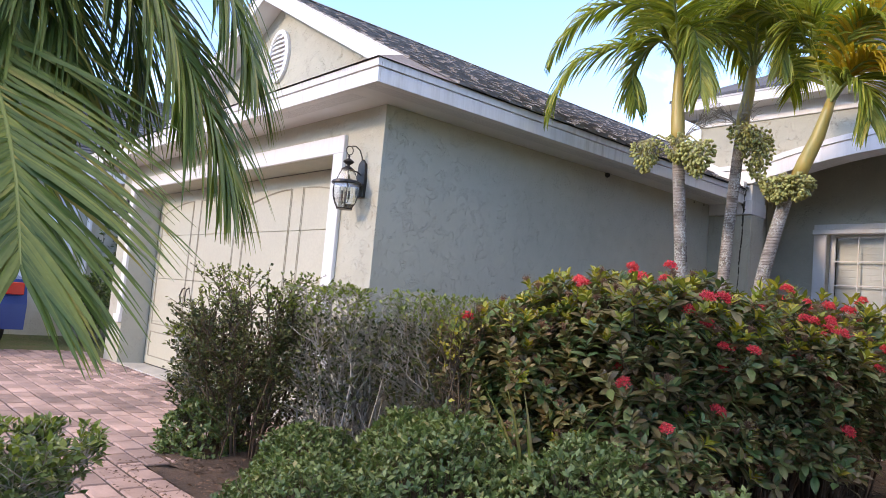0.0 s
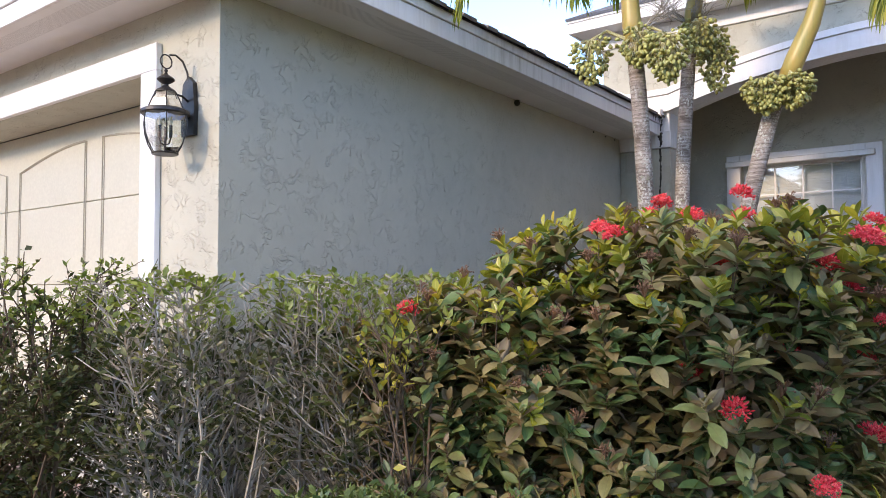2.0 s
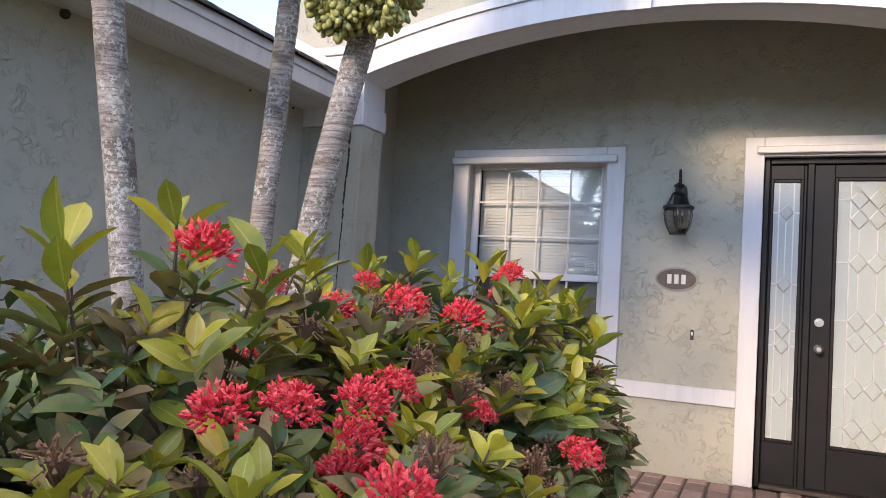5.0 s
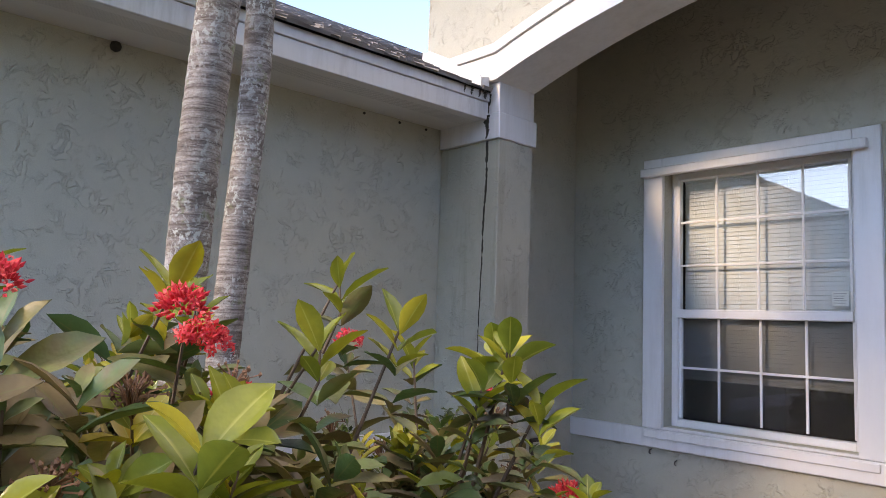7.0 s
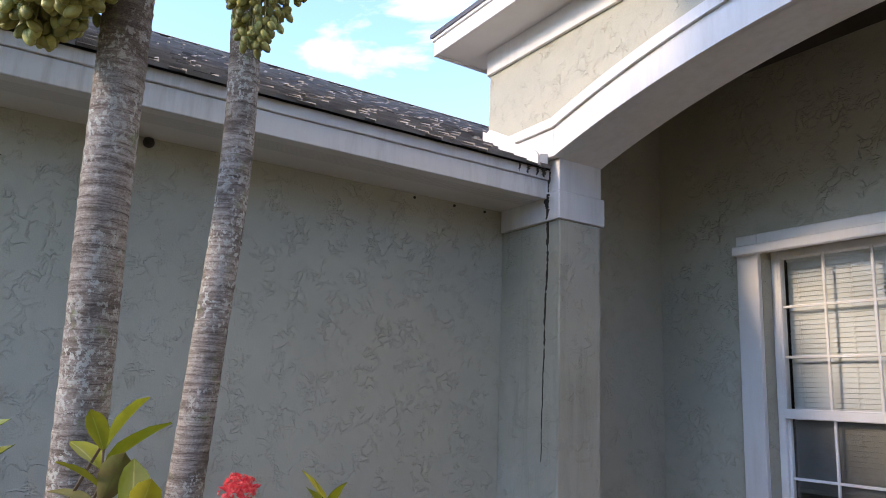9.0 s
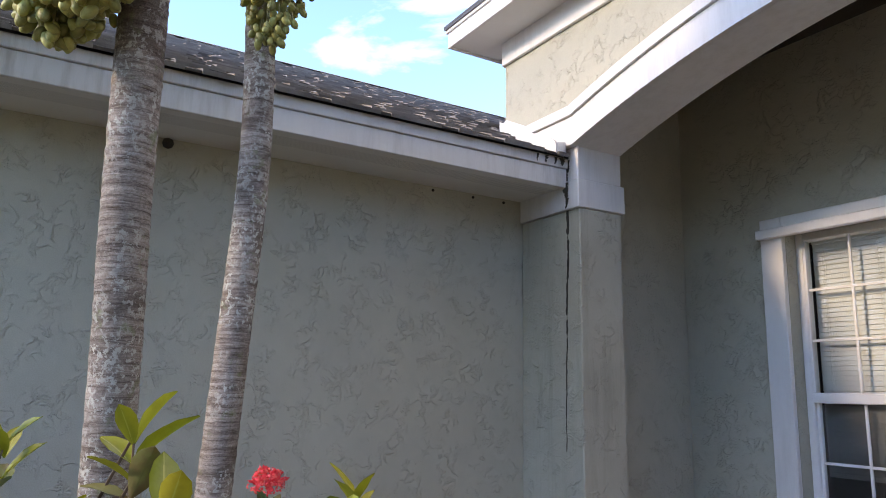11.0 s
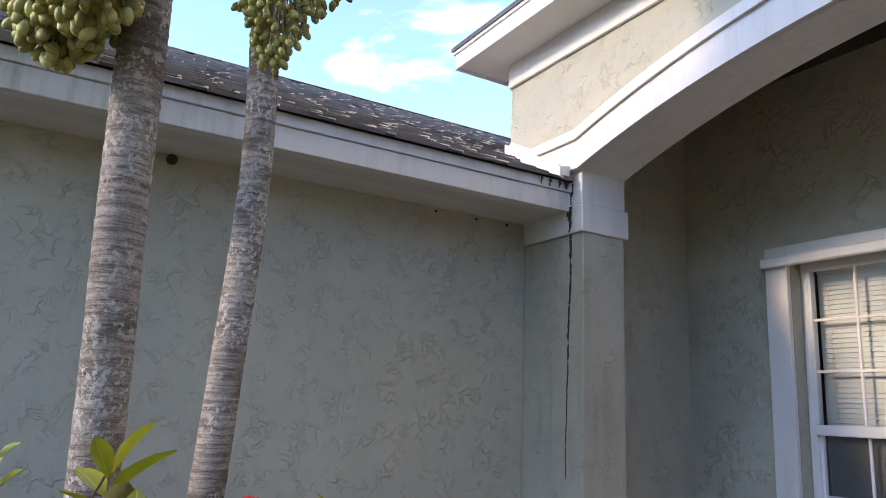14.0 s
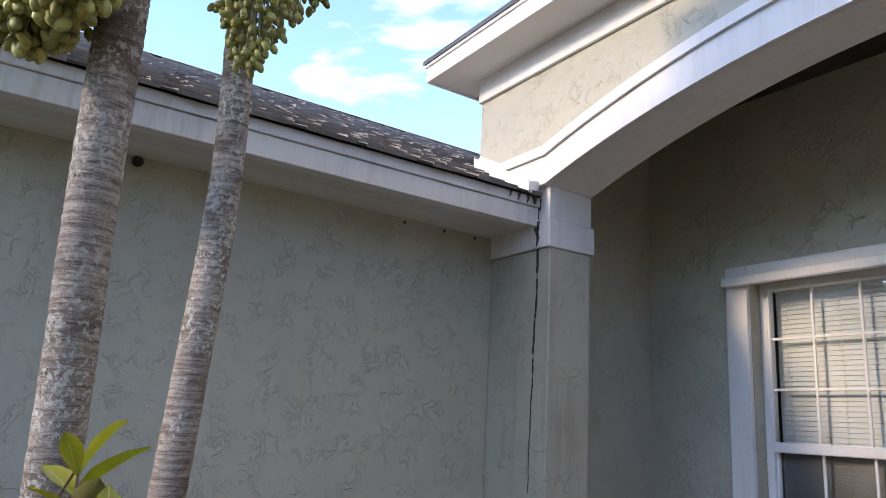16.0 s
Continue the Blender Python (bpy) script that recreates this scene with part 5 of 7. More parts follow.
def car():
    c = thing("parked_car", "dark blue car parked on the far driveway", "car", (-10.35, -3.2, 0))
    c.rotation_euler = (0, 0, radians(8))
    L, W = 4.4, 1.75
    body = Build().prism([(0, 0.28), (0.02, 0.62), (0.35, 0.78), (1.1, 0.86), (1.75, 1.36), (3.1, 1.42), (3.85, 0.98), (4.3, 0.92), (4.4, 0.6), (4.38, 0.28)], "y", 0, W)
    part("body", body, CARBLUE, c)
    part("side_glass", Build().prism([(1.35, 0.92), (1.85, 1.30), (3.05, 1.35), (3.6, 0.97)], "y", -0.006, -0.001), CARGLASS, c)
    part("rear_glass", Build().add([(3.3, 0.2, 1.36), (3.3, W - 0.2, 1.36), (3.83, W - 0.15, 1.02), (3.83, 0.15, 1.02)], [(0, 1, 2, 3)]), CARGLASS, c)
    for yy in (0.05, W - 0.35):
        part("tail_light", Build().box(4.36, 4.405, yy, yy + 0.3, 0.72, 0.88, 0.01), TAIL, c, "red tail light")
    for xx in (0.85, 3.5):
        for yy in (0.02, W - 0.22):
            w = part("wheel", Build().tube([(xx, yy, 0.31), (xx, yy + 0.2, 0.31)], 0.31, 20), RUBBER, c)
            part("rim", Build().tube([(xx, yy - 0.012, 0.31), (xx, yy + 0.21, 0.31)], 0.19, 14), CHROME, w)


car()
bench = thing("garden_bench", "low brown wooden bench against the neighbour's wall", "bench", (-9.5, 1.3, -0.075))
bench.rotation_euler = (0, 0, -math.pi / 2)
for i in range(4):
    part("seat_slat", Build().box(-0.6, 0.6, -0.36 + i * 0.1, -0.27 + i * 0.1, 0.40, 0.43, 0.006), BENCHWOOD, bench)
for i in range(2):
    part("back_slat", Build().box(-0.6, 0.6, 0.06, 0.085, 0.52 + i * 0.14, 0.62 + i * 0.14, 0.006), BENCHWOOD, bench)
for xx in (-0.54, 0.48):
    part("leg", Build().box(xx, xx + 0.06, -0.34, -0.28, 0.0, 0.399), BENCHWOOD, bench)
    part("leg", Build().box(xx, xx + 0.06, 0.02, 0.058, 0.0, 0.78), BENCHWOOD, bench)


def sky_block_trees():
    """Unseen trees across the street, added to hold off low southern sky light."""
    rng = np.random.default_rng(77)
    for k in range(13):
        x, y = -46 + k * 8.2 + rng.uniform(-1.5, 1.5), -41 + rng.uniform(-3, 3)
        h, r = rng.uniform(8.0, 10.0), rng.uniform(4.2, 5.4)
        t = thing("street_tree", "unseen broad tree added to block low southern sky light", "tree", (x, y, -0.075), group="trees across the street")
        tr = Build().tube([(0, 0, 0), (0.1, 0.05, h * 0.3), (0.0, 0.1, h * 0.6)], [0.28, 0.22, 0.12], 8)
        for a in range(5):
            ang = a * 1.26 + rng.uniform(0, 0.6)
            tr.tube([(0.05, 0.05, h * 0.28), (math.cos(ang) * r * 0.4, math.sin(ang) * r * 0.4, h * 0.5), (math.cos(ang) * r * 0.75, math.sin(ang) * r * 0.75, h * 0.68)], [0.14, 0.09, 0.04], 6)
        part("trunk", tr, BARK_BROWN, t)
        n = 1500
        d = random_dirs(n, -0.75, 1.0)
        kk = rng.uniform(0.55, 1.0, n) * (1 + 0.22 * np.array([noise.noise(Vector((q[0] * 2.2 + k, q[1] * 2.2, q[2] * 2.2))) for q in d]))
        p = d * np.array([r, r, h * 0.42]) * kk[:, None] + np.array([0, 0, h * 0.56])
        tagged(part("crown", leaf_mesh("crown", p, random_dirs(n, -0.6, 0.6), np.array([0, 0, 1.0]) + rng.normal(0, 0.6, (n, 3)), rng.uniform(0.7, 1.25, n), LEAF_SMALL), SMALL_LEAF, t), "", "", "", "stuff")


# ---- lanterns ----
def lantern():
    t = thing("wall_lantern", "black carriage lantern with clear glass on the wall", "wall lamp", group="wall lanterns")
    yb = -0.155
    part("back_plate", Build().prism([(-0.055, 0.12), (0.055, 0.12), (0.06, 0.26), (0.045, 0.40), (0.0, 0.44), (-0.045, 0.40), (-0.06, 0.26)], "y", -0.026, -0.001), BLACK, t)
    b = Build()
    b.tube([(0, -0.02, 0.40), (0, -0.030, 0.46), (0, -0.058, 0.512), (0, -0.10, 0.535), (0, -0.135, 0.528)], 0.0055, 8)
    b.tube([(0, yb + 0.033 * math.cos(2 * math.pi * k / 20), 0.488 + 0.036 * math.sin(2 * math.pi * k / 20)) for k in range(21)], 0.004, 6)
    b.tube([(0, -0.02, 0.30), (0, -0.06, 0.325), (0, -0.12, 0.33)], 0.006, 8)
    part("scroll_arm", b, BLACK, t)
    part("finial", Build().lathe([(0.004, 0.455), (0.010, 0.44), (0.006, 0.43), (0.012, 0.42), (0.042, 0.40), (0.046, 0.392), (0.030, 0.378), (0.012, 0.368), (0.014, 0.36), (0.05, 0.335), (0.056, 0.325)], 0, yb, 18), BLACK, t, smooth=False)
    part("rim_band", Build().lathe([(0.098, 0.205), (0.118, 0.205), (0.124, 0.212), (0.122, 0.226), (0.104, 0.236), (0.094, 0.236)], 0, yb, 18), BLACK, t)
    part("base_ring", Build().lathe([(0.05, 0.0), (0.066, 0.0), (0.068, 0.008), (0.056, 0.012)], 0, yb, 18), BLACK, t)
    up = [(0.054, 0.326), (0.075, 0.285), (0.096, 0.236)]
    dn = [(0.112, 0.205), (0.118, 0.165), (0.112, 0.11), (0.094, 0.055), (0.066, 0.010)]
    for nm, prof in (("upper_glass", up), ("lower_glass", dn)):
        b = Build()
        k = 6
        for i in range(len(prof) - 1):
            for j in range(k):
                a0, a1 = 2 * math.pi * (j + 0.5) / k, 2 * math.pi * (j + 1.5) / k
                q = [(prof[i + di][0] * math.cos(a), yb + prof[i + di][0] * math.sin(a), prof[i + di][1]) for di, a in ((0, a0), (0, a1), (1, a1), (1, a0))]
                b.add(q, [(0, 1, 2, 3)])
        g = part(nm, b, LAMPGLASS, t, "clear bevelled glass")
    for j in range(6):
        a = 2 * math.pi * (j + 0.5) / 6
        for prof in (up, dn):
            part("rib", Build().tube([(r * 1.01 * math.cos(a), yb + r * 1.01 * math.sin(a), z) for r, z in prof], 0.0032, 5), BLACK, t)
    cl = part("candle_cluster", Build().tube([(0, yb, 0.02), (0, yb, 0.09)], 0.006, 6), BLACK, t)
    for j in range(3):
        a = 2 * math.pi * j / 3 + 0.4
        cx, cy = 0.032 * math.cos(a), yb + 0.032 * math.sin(a)
        part("candle", Build().tube([(cx, cy, 0.085), (cx, cy, 0.15)], 0.009, 8), BLACK, cl)
        part("bulb", Build().lathe([(0.003, 0.15), (0.010, 0.162), (0.010, 0.175), (0.003, 0.198)], cx, cy, 8), CREAM, cl)
        part("candle_arm", Build().tube([(0, yb, 0.05), (cx * 0.7, yb + (cy - yb) * 0.7, 0.055), (cx, cy, 0.085)], 0.004, 5), BLACK, cl)
    return t


lan = lantern()
lan.matrix_basis = pose(-0.215, -0.001, 1.69) @ Matrix.Scale(0.9, 4)
copy_thing(lan, pose(-5.50, -0.001, 1.73) @ Matrix.Scale(0.9, 4))
copy_thing(lan, pose(2.508, BACK_Y - 0.001, 1.738))

# plaque, bell button, outlet, nail holes
pq = thing("house_plaque", "oval bronze house plaque with a pale rim", "plaque", (2.502, BACK_Y, 1.419))
rim, face = Build(), Build()
pts = [(math.cos(2 * math.pi * k / 36), math.sin(2 * math.pi * k / 36)) for k in range(36)]
rim.prism([(0.152 * c, 0.088 * s) for c, s in pts], "y", -0.014, -0.001)
face.prism([(0.138 * c, 0.075 * s) for c, s in pts], "y", -0.017, -0.0145)
part("rim", rim, PEWTER, pq)
part("plate", face, BRONZE, pq)
for k in range(3):
    part("number_bar", Build().box(-0.066 + k * 0.05, -0.034 + k * 0.05, -0.021, -0.0175, -0.035, 0.035, 0.002), LEAD, pq)
bell = thing("door_bell", "slim black door bell button with a pale push", "door bell", (2.626, BACK_Y, 1.02))
part("body", Build().box(-0.012, 0.012, -0.014, -0.001, -0.037, 0.037, 0.003), BLACK, bell)
part("button", Build().box(-0.006, 0.006, -0.018, -0.0145, -0.004, 0.022, 0.002), CREAM, bell)
outl = thing("power_outlet", "grey weathered outdoor socket on the porch wall", "socket", (0.0755, 5.525, 0.473))
part("box", Build().box(0.0, 0.022, -0.055, 0.055, -0.055, 0.055, 0.004), BRONZE, outl)
part("plate", Build().box(0.0225, 0.027, -0.042, 0.042, -0.032, 0.032, 0.002), CONCRETE, outl)
for yy in (-0.02, 0.02):
    part("socket", Build().tube([(0.0275, yy, 0), (0.031, yy, 0)], 0.014, 12), CREAM, outl)
hook = thing("wall_hook", "small rusty hook under the window sill", "hook", (0.9, BACK_Y, 0.47))
part("stem", Build().tube([(0, -0.001, 0.0), (0, -0.025, -0.004), (0, -0.03, -0.02), (0, -0.018, -0.028)], 0.004, 6), BRONZE, hook)
copy_thing(hook, pose(0.72, BACK_Y, 0.515))
nest = thing("wasp_nest", "small dark mud nest under the soffit", "nest", (0.0, 2.675, SOF - 0.03))
part("mud", Build().lathe([(0.004, -0.03), (0.02, -0.022), (0.026, -0.005), (0.02, 0.012), (0.006, 0.018)], 0.014, 0, 9), MILDEW, nest)
for yy in (4.05, 4.31, 4.52):
    copy_thing(nest, pose(0.0, yy, SOF - 0.03) @ Matrix.Scale(0.32, 4))

# ---- foliage tools ----
RNG = np.random.default_rng(11)


def unit(a):
    return a / np.maximum(np.linalg.norm(a, axis=-1, keepdims=True), 1e-9)


def leaf_shape(rows=4, tip=1.0, fold=0.25, curl=0.25, width=0.36, wave=0.0):
    """Outline of one leaf of length 1: vertices (along, across, up), quads, and the distance from the midrib."""
    v, ac, f = [], [], []
    for i in range(rows + 1):
        s = i / rows
        w = width * (math.sin(math.pi * s ** 1.12) ** 0.78) / 2 if 0 < i < rows else 0.006
        dip = -curl * s * s
        for k in (-1, 0, 1):
            v.append((s, k * w, dip + abs(k) * w * fold + (wave * math.sin(s * 9 + k) if k else 0)))
            ac.append(abs(k))
    for i in range(rows):
        a = i * 3
        f += [(a, a + 3, a + 4, a + 1), (a + 1, a + 4, a + 5, a + 2)]
    return np.array(v), np.array(f), np.array(ac, dtype=float)


def leaf_mesh(name, base, out, up, size, shape):
    """Many leaves in one mesh: base points, growing directions, upper sides, lengths."""
    V, F, A = shape
    out = unit(out)
    sidev = unit(np.cross(up, out) + 1e-6)
    nrm = np.cross(out, sidev)
    P = (base[:, None, :] + (V[None, :, 0:1] * out[:, None, :] + V[None, :, 1:2] * sidev[:, None, :] + V[None, :, 2:3] * nrm[:, None, :]) * size[:, None, None])
    n, k = len(base), len(V)
    faces = (F[None, :, :] + (np.arange(n) * k)[:, None, None]).reshape(-1, 4)
    return mesh_np(name, P.reshape(-1, 3), faces, np.tile(A, n))


def random_dirs(n, lo=-1.0, hi=1.0):
    z = RNG.uniform(lo, hi, n)
    a = RNG.uniform(0, 2 * np.pi, n)
    r = np.sqrt(np.maximum(0, 1 - z * z))
    return np.stack([r * np.cos(a), r * np.sin(a), z], 1)


LEAF_MID = leaf_shape(5, 0.4, 0.45, 0.13, 0.42, 0.016)
LEAF_SMALL = leaf_shape(2, 0.6, 0.25, 0.15, 0.55)


# ---- ixora hedge ----
def flower_head(seed, open_share):
    """Dome of tubular buds and four-petalled stars."""
    rng = random.Random(seed)
    verts, faces, acr = [], [], []
    st = Build()
    for i in range(150):
        d = Vector((rng.gauss(0, 0.55), rng.gauss(0, 0.55), rng.uniform(0.15, 1.0))).normalized()
        r = rng.uniform(0.024, 0.041)
        c = d * r + Vector((0, 0, 0.004))
        u = d.orthogonal().normalized()
        w = d.cross(u)
        k = len(verts)
        if rng.random() < open_share:
            s = rng.uniform(0.0046, 0.0068)
            for j in range(4):
                a = j * math.pi / 2 + rng.random()
                e1, e2 = u * math.cos(a) + w * math.sin(a), u * math.cos(a + 1.57) + w * math.sin(a + 1.57)
                k = len(verts)
                verts += [c, c + e1 * s * 0.7 + e2 * s * 0.36 + d * 0.002, c + e1 * s * 1.35 - d * 0.002, c + e1 * s * 0.7 - e2 * s * 0.36 + d * 0.002]
                faces.append((k, k + 1, k + 2, k + 3))
                acr += [0.5] * 4
        else:
            s = rng.uniform(0.0026, 0.0040)
            ringp = [c + (u * math.cos(a) + w * math.sin(a)) * s for a in (0, 1.57, 3.14, 4.71)]
            verts += [c - d * 0.006, *ringp, c + d * 0.007]
            acr += [0.5] * 6
            for j in range(4):
                a, b = k + 1 + j, k + 1 + (j + 1) % 4
                faces += [(k, b, a, a), (k + 5, a, b, b)]
        st.tube([(0, 0, -0.03), tuple(c * 0.6), tuple(c)], 0.0011, 3, False)
    b = Build()
    b.v, b.f = [tuple(p) for p in verts], [tuple(dict.fromkeys(q)) for q in faces]
    me = b.mesh("flower_head")
    at_ = me.attributes.new("across", "FLOAT", "POINT")
    at_.data.foreach_set("value", [0.5] * len(me.vertices))
    return me


def spent_head(seed):
    rng = random.Random(seed)
    b = Build()
    for i in range(34):
        d = Vector((rng.gauss(0, 0.6), rng.gauss(0, 0.6), rng.uniform(0.1, 1.0))).normalized()
        c = d * rng.uniform(0.018, 0.036)
        b.tube([(0, 0, -0.02), tuple(c * 0.5 + Vector((0, 0, 0.004))), tuple(c)], 0.0012, 3, False)
        s = rng.uniform(0.002, 0.0035)
        b.add([c + Vector(q) * s for q in ((1, 0, 0), (0, 1, 0), (-1, 0, 0), (0, -1, 0), (0, 0, 1.3), (0, 0, -1.3))],
              [(0, 1, 4), (1, 2, 4), (2, 3, 4), (3, 0, 4), (1, 0, 5), (2, 1, 5), (3, 2, 5), (0, 3, 5)])
    return b.mesh("spent_head")


FLOWERS = [flower_head(s, o) for s, o in ((1, 0.75), (2, 0.45), (3, 0.12))]
for q in FLOWERS:
    q.materials.append(PETAL)
SPENTS = [spent_head(s) for s in (4, 5)]
for q in SPENTS:
    q.materials.append(SPENT)


def one_leaf(name, shape, material):
    V, F, A = shape
    me = mesh_np(name, V, F, A)
    me.materials.append(material)
    return me


ONE_OLD = [one_leaf("leaf", leaf_shape(8, 0.4, 0.45, c, w, 0.018), IXORA_ONE) for c, w in ((0.10, 0.42), (0.24, 0.40), (0.40, 0.43))]
ONE_YOUNG = [one_leaf("young_leaf", leaf_shape(8, 0.6, 0.55, c, w, 0.010), IXORA_YOUNG_ONE) for c, w in ((0.10, 0.46), (0.26, 0.50))]


def ixora(center, rx, ry, h, n_tips, n_flowers, n_spent, young_z, singles, label, low=0.18, seed=0, shoots=(), heads=(), big=1.0):
    """A clipped ixora: stems from the foot, leaf rosettes at the tips over the outer shell, flower heads between them."""
    rng = np.random.default_rng(seed + 100)
    cx, cy = center
    t = thing("ixora_shrub", label, "shrub", (cx, cy, 0.0), group="ixora hedge")
    d = random_dirs(n_tips, -0.45, 1.0)
    d[:, 2] = np.where(d[:, 2] > 0, np.abs(d[:, 2]) ** 0.8, d[:, 2])
    shell = 1.0 - np.abs(rng.normal(0, 0.10, n_tips))
    deep = rng.random(n_tips) < 0.36
    shell[deep] *= rng.uniform(0.55, 0.9, deep.sum())
    zc, zr_ = h * 0.52, h * 0.48
    sgn = np.sign(d) * np.abs(d) ** 0.72
    tips = np.stack([sgn[:, 0] * rx, sgn[:, 1] * ry, zc + sgn[:, 2] * zr_], 1)
    hollow = np.array([noise.noise(Vector((p[0] * 4.5 + cx, p[1] * 4.5 + cy, p[2] * 4.5 + 7.0 + seed))) for p in tips]) < -0.16
    shell[hollow] *= 0.80
    deep |= hollow
    lump = np.array([noise.noise(Vector((p[0] * 2.3 + cx, p[1] * 2.3 + cy, p[2] * 2.3 + seed))) for p in tips])
    k = shell * (1 + 0.20 * lump)
    tips[:, 0] *= k
    tips[:, 1] *= k
    tips[:, 2] = zc + (tips[:, 2] - zc) * k
    tips[:, 2] = np.maximum(tips[:, 2], low + rng.uniform(0, 0.12, n_tips))
    axis = unit(d * np.array([0.55, 0.55, 0.4]) + np.array([0, 0, 0.95]) + rng.normal(0, 0.24, (n_tips, 3)))
    n_s, n_h = len(shoots), len(heads)
    for j, q in enumerate((*shoots, *heads)):
        tips[j] = (q[0] - cx, q[1] - cy, q[2])
        axis[j] = unit(np.array([0.15 * (j % 3 - 1), 0.1 * (j % 2), 1.0])) if j < n_s else unit(np.array([0.35, -0.2, 1.0]))
        deep[j] = False
    # leaf pairs round each tip, crossed pair by pair, younger and steeper towards the end
    B, O, U, S, Y, L = [], [], [], [], [], []
    for i in range(n_tips):
        a = axis[i]
        u = unit(np.cross(a, (0.3, 0.5, 0.81)))
        w = np.cross(a, u)
        shoot = i < n_s
        pairs = 7 if shoot else rng.integers(4, 7)
        young = shoot or (i >= n_s + n_h and ((tips[i, 2] > young_z - 0.06 and not deep[i] and rng.random() < 0.62) or rng.random() < 0.04))
        for q in range(pairs):
            back = 0.012 + q * (rng.uniform(0.018, 0.025) if shoot else rng.uniform(0.009, 0.017))
            for sside in (0, math.pi):
                ang = q * math.pi / 2 + sside + rng.normal(0, 0.25) + i
                rad = u * math.cos(ang) + w * math.sin(ang)
                lift = (1.35 - 0.24 * q if shoot else 1.25 - 0.24 * q) + rng.normal(0, 0.22)
                o = unit(rad + a * lift)
                B.append(tips[i] - a * back)
                O.append(o)
                U.append(a + 0.25 * rng.normal(0, 1, 3) - rad * 0.1)
                S.append((0.072 / big if shoot else 0.042 + 0.0105 * min(q, 4)) * big * rng.uniform(0.75, 1.25))
                Y.append(young and q < 3)
                L.append(i)
    B, O, U, S, Y, L = map(np.array, (B, O, U, S, Y, L))
    outer = [i for i in range(n_s + n_h, n_tips) if not deep[i] and tips[i, 2] > 0.25]
    rng.shuffle(outer)
    outer = list(range(n_s, n_s + n_h)) + outer
    blooms = np.array(outer[:n_flowers])
    # leaves stand clear of the flower heads
    top = tips[blooms] + axis[blooms] * 0.035
    gap = np.linalg.norm(B[:, None, :] + O[:, None, :] * S[:, None, None] * 0.5 - top[None, :, :], axis=2)
    keep = ~((gap < 0.050) & (L[:, None] != blooms[None, :])).any(1)
    B, O, U, S, Y = B[keep], O[keep], U[keep], S[keep], Y[keep]
    pick = np.zeros(len(B), bool)
    if singles:
        score = B[:, 0] + cx - 0.35 * np.maximum(0, 0.75 - B[:, 2]) + 0.25 * B[:, 2]
        order = np.argsort(-score)
        pick[order[:singles]] = True
    for young, mat, nm in ((False, IXORA, "foliage"), (True, IXORA_YOUNG, "young_foliage")):
        m = (Y == young) & ~pick
        if m.sum() < 2:
            continue
        o = part(nm, leaf_mesh(nm, B[m], O[m], U[m], S[m], LEAF_MID), mat, t)
        tagged(o, "fresh yellow-green leaves" if young else "dark green and bronze leathery leaves", "", "", "stuff")
    for i in np.nonzero(pick)[0]:
        o_, s_ = unit(O[i]), None
        s_ = unit(np.cross(U[i], o_))
        n_ = np.cross(o_, s_)
        me = ONE_YOUNG[i % 2] if Y[i] else ONE_OLD[i % 3]
        ob = part("young_leaf" if Y[i] else "leaf", me, None, t)
        ob.matrix_basis = Matrix(((o_[0] * S[i], s_[0] * S[i], n_[0] * S[i], B[i][0]), (o_[1] * S[i], s_[1] * S[i], n_[1] * S[i], B[i][1]), (o_[2] * S[i], s_[2] * S[i], n_[2] * S[i], B[i][2]), (0, 0, 0, 1)))
    # older leaves deep inside
    k = n_tips * 3
    v = random_dirs(k, -0.5, 1.0) * rng.uniform(0.4, 0.76, (k, 1))
    B2 = np.stack([v[:, 0] * rx, v[:, 1] * ry, np.maximum(zc + v[:, 2] * zr_, low)], 1)
    o = part("inner_foliage", leaf_mesh("inner_foliage", B2, random_dirs(k, -0.5, 0.8), np.array([0, 0, 1.0]) + rng.normal(0, 0.4, (k, 3)), rng.uniform(0.06, 0.10, k), LEAF_SMALL), IXORA, t)
    tagged(o, "old shaded leaves inside the shrub", "", "", "stuff")
    # stems
    st = Build()
    for i in sorted({*range(n_s + n_h), *range(0, n_tips, 9)}):
        tp = Vector(tips[i])
        foot = Vector((tp.x * 0.30, tp.y * 0.30, 0.0))
        m1 = Vector((tp.x * 0.5, tp.y * 0.5, tp.z * 0.72)) + Vector(rng.normal(0, 0.03, 3))
        st.tube([foot, m1, tp], [0.008, 0.0045, 0.0018], 4, False)
    for i in range(0, n_tips, 3):
        tp, a = Vector(tips[i]), Vector(axis[i])
        st.tube([tp - a * 0.11 - Vector((tp.x, tp.y, 0)) * 0.08, tp - a * 0.05, tp], [0.0026, 0.002, 0.0014], 4, False)
    tagged(part("stem_tangle", st, BARK_BROWN, t), "thin brown woody stems", "", "", "stuff")
    # flowers sit on outer tips
    for j, i in enumerate(outer[: n_flowers + n_spent]):
        fl_ = j < n_flowers
        me = FLOWERS[int(rng.integers(0, 3))] if fl_ else SPENTS[int(rng.integers(0, 2))]
        ob = part("flower_head" if fl_ else "spent_head", me, None, t, "red ixora flower head" if fl_ else "brown spent flower head")
        q = Vector(axis[i]).to_track_quat("Z", "Y").to_matrix().to_4x4()
        ob.matrix_basis = Matrix.Translation(Vector(tips[i]) + Vector(axis[i]) * (0.030 if fl_ else 0.018)) @ q @ Matrix.Scale(float(rng.uniform(0.75, 1.1)) if fl_ else 0.9, 4)
    return t


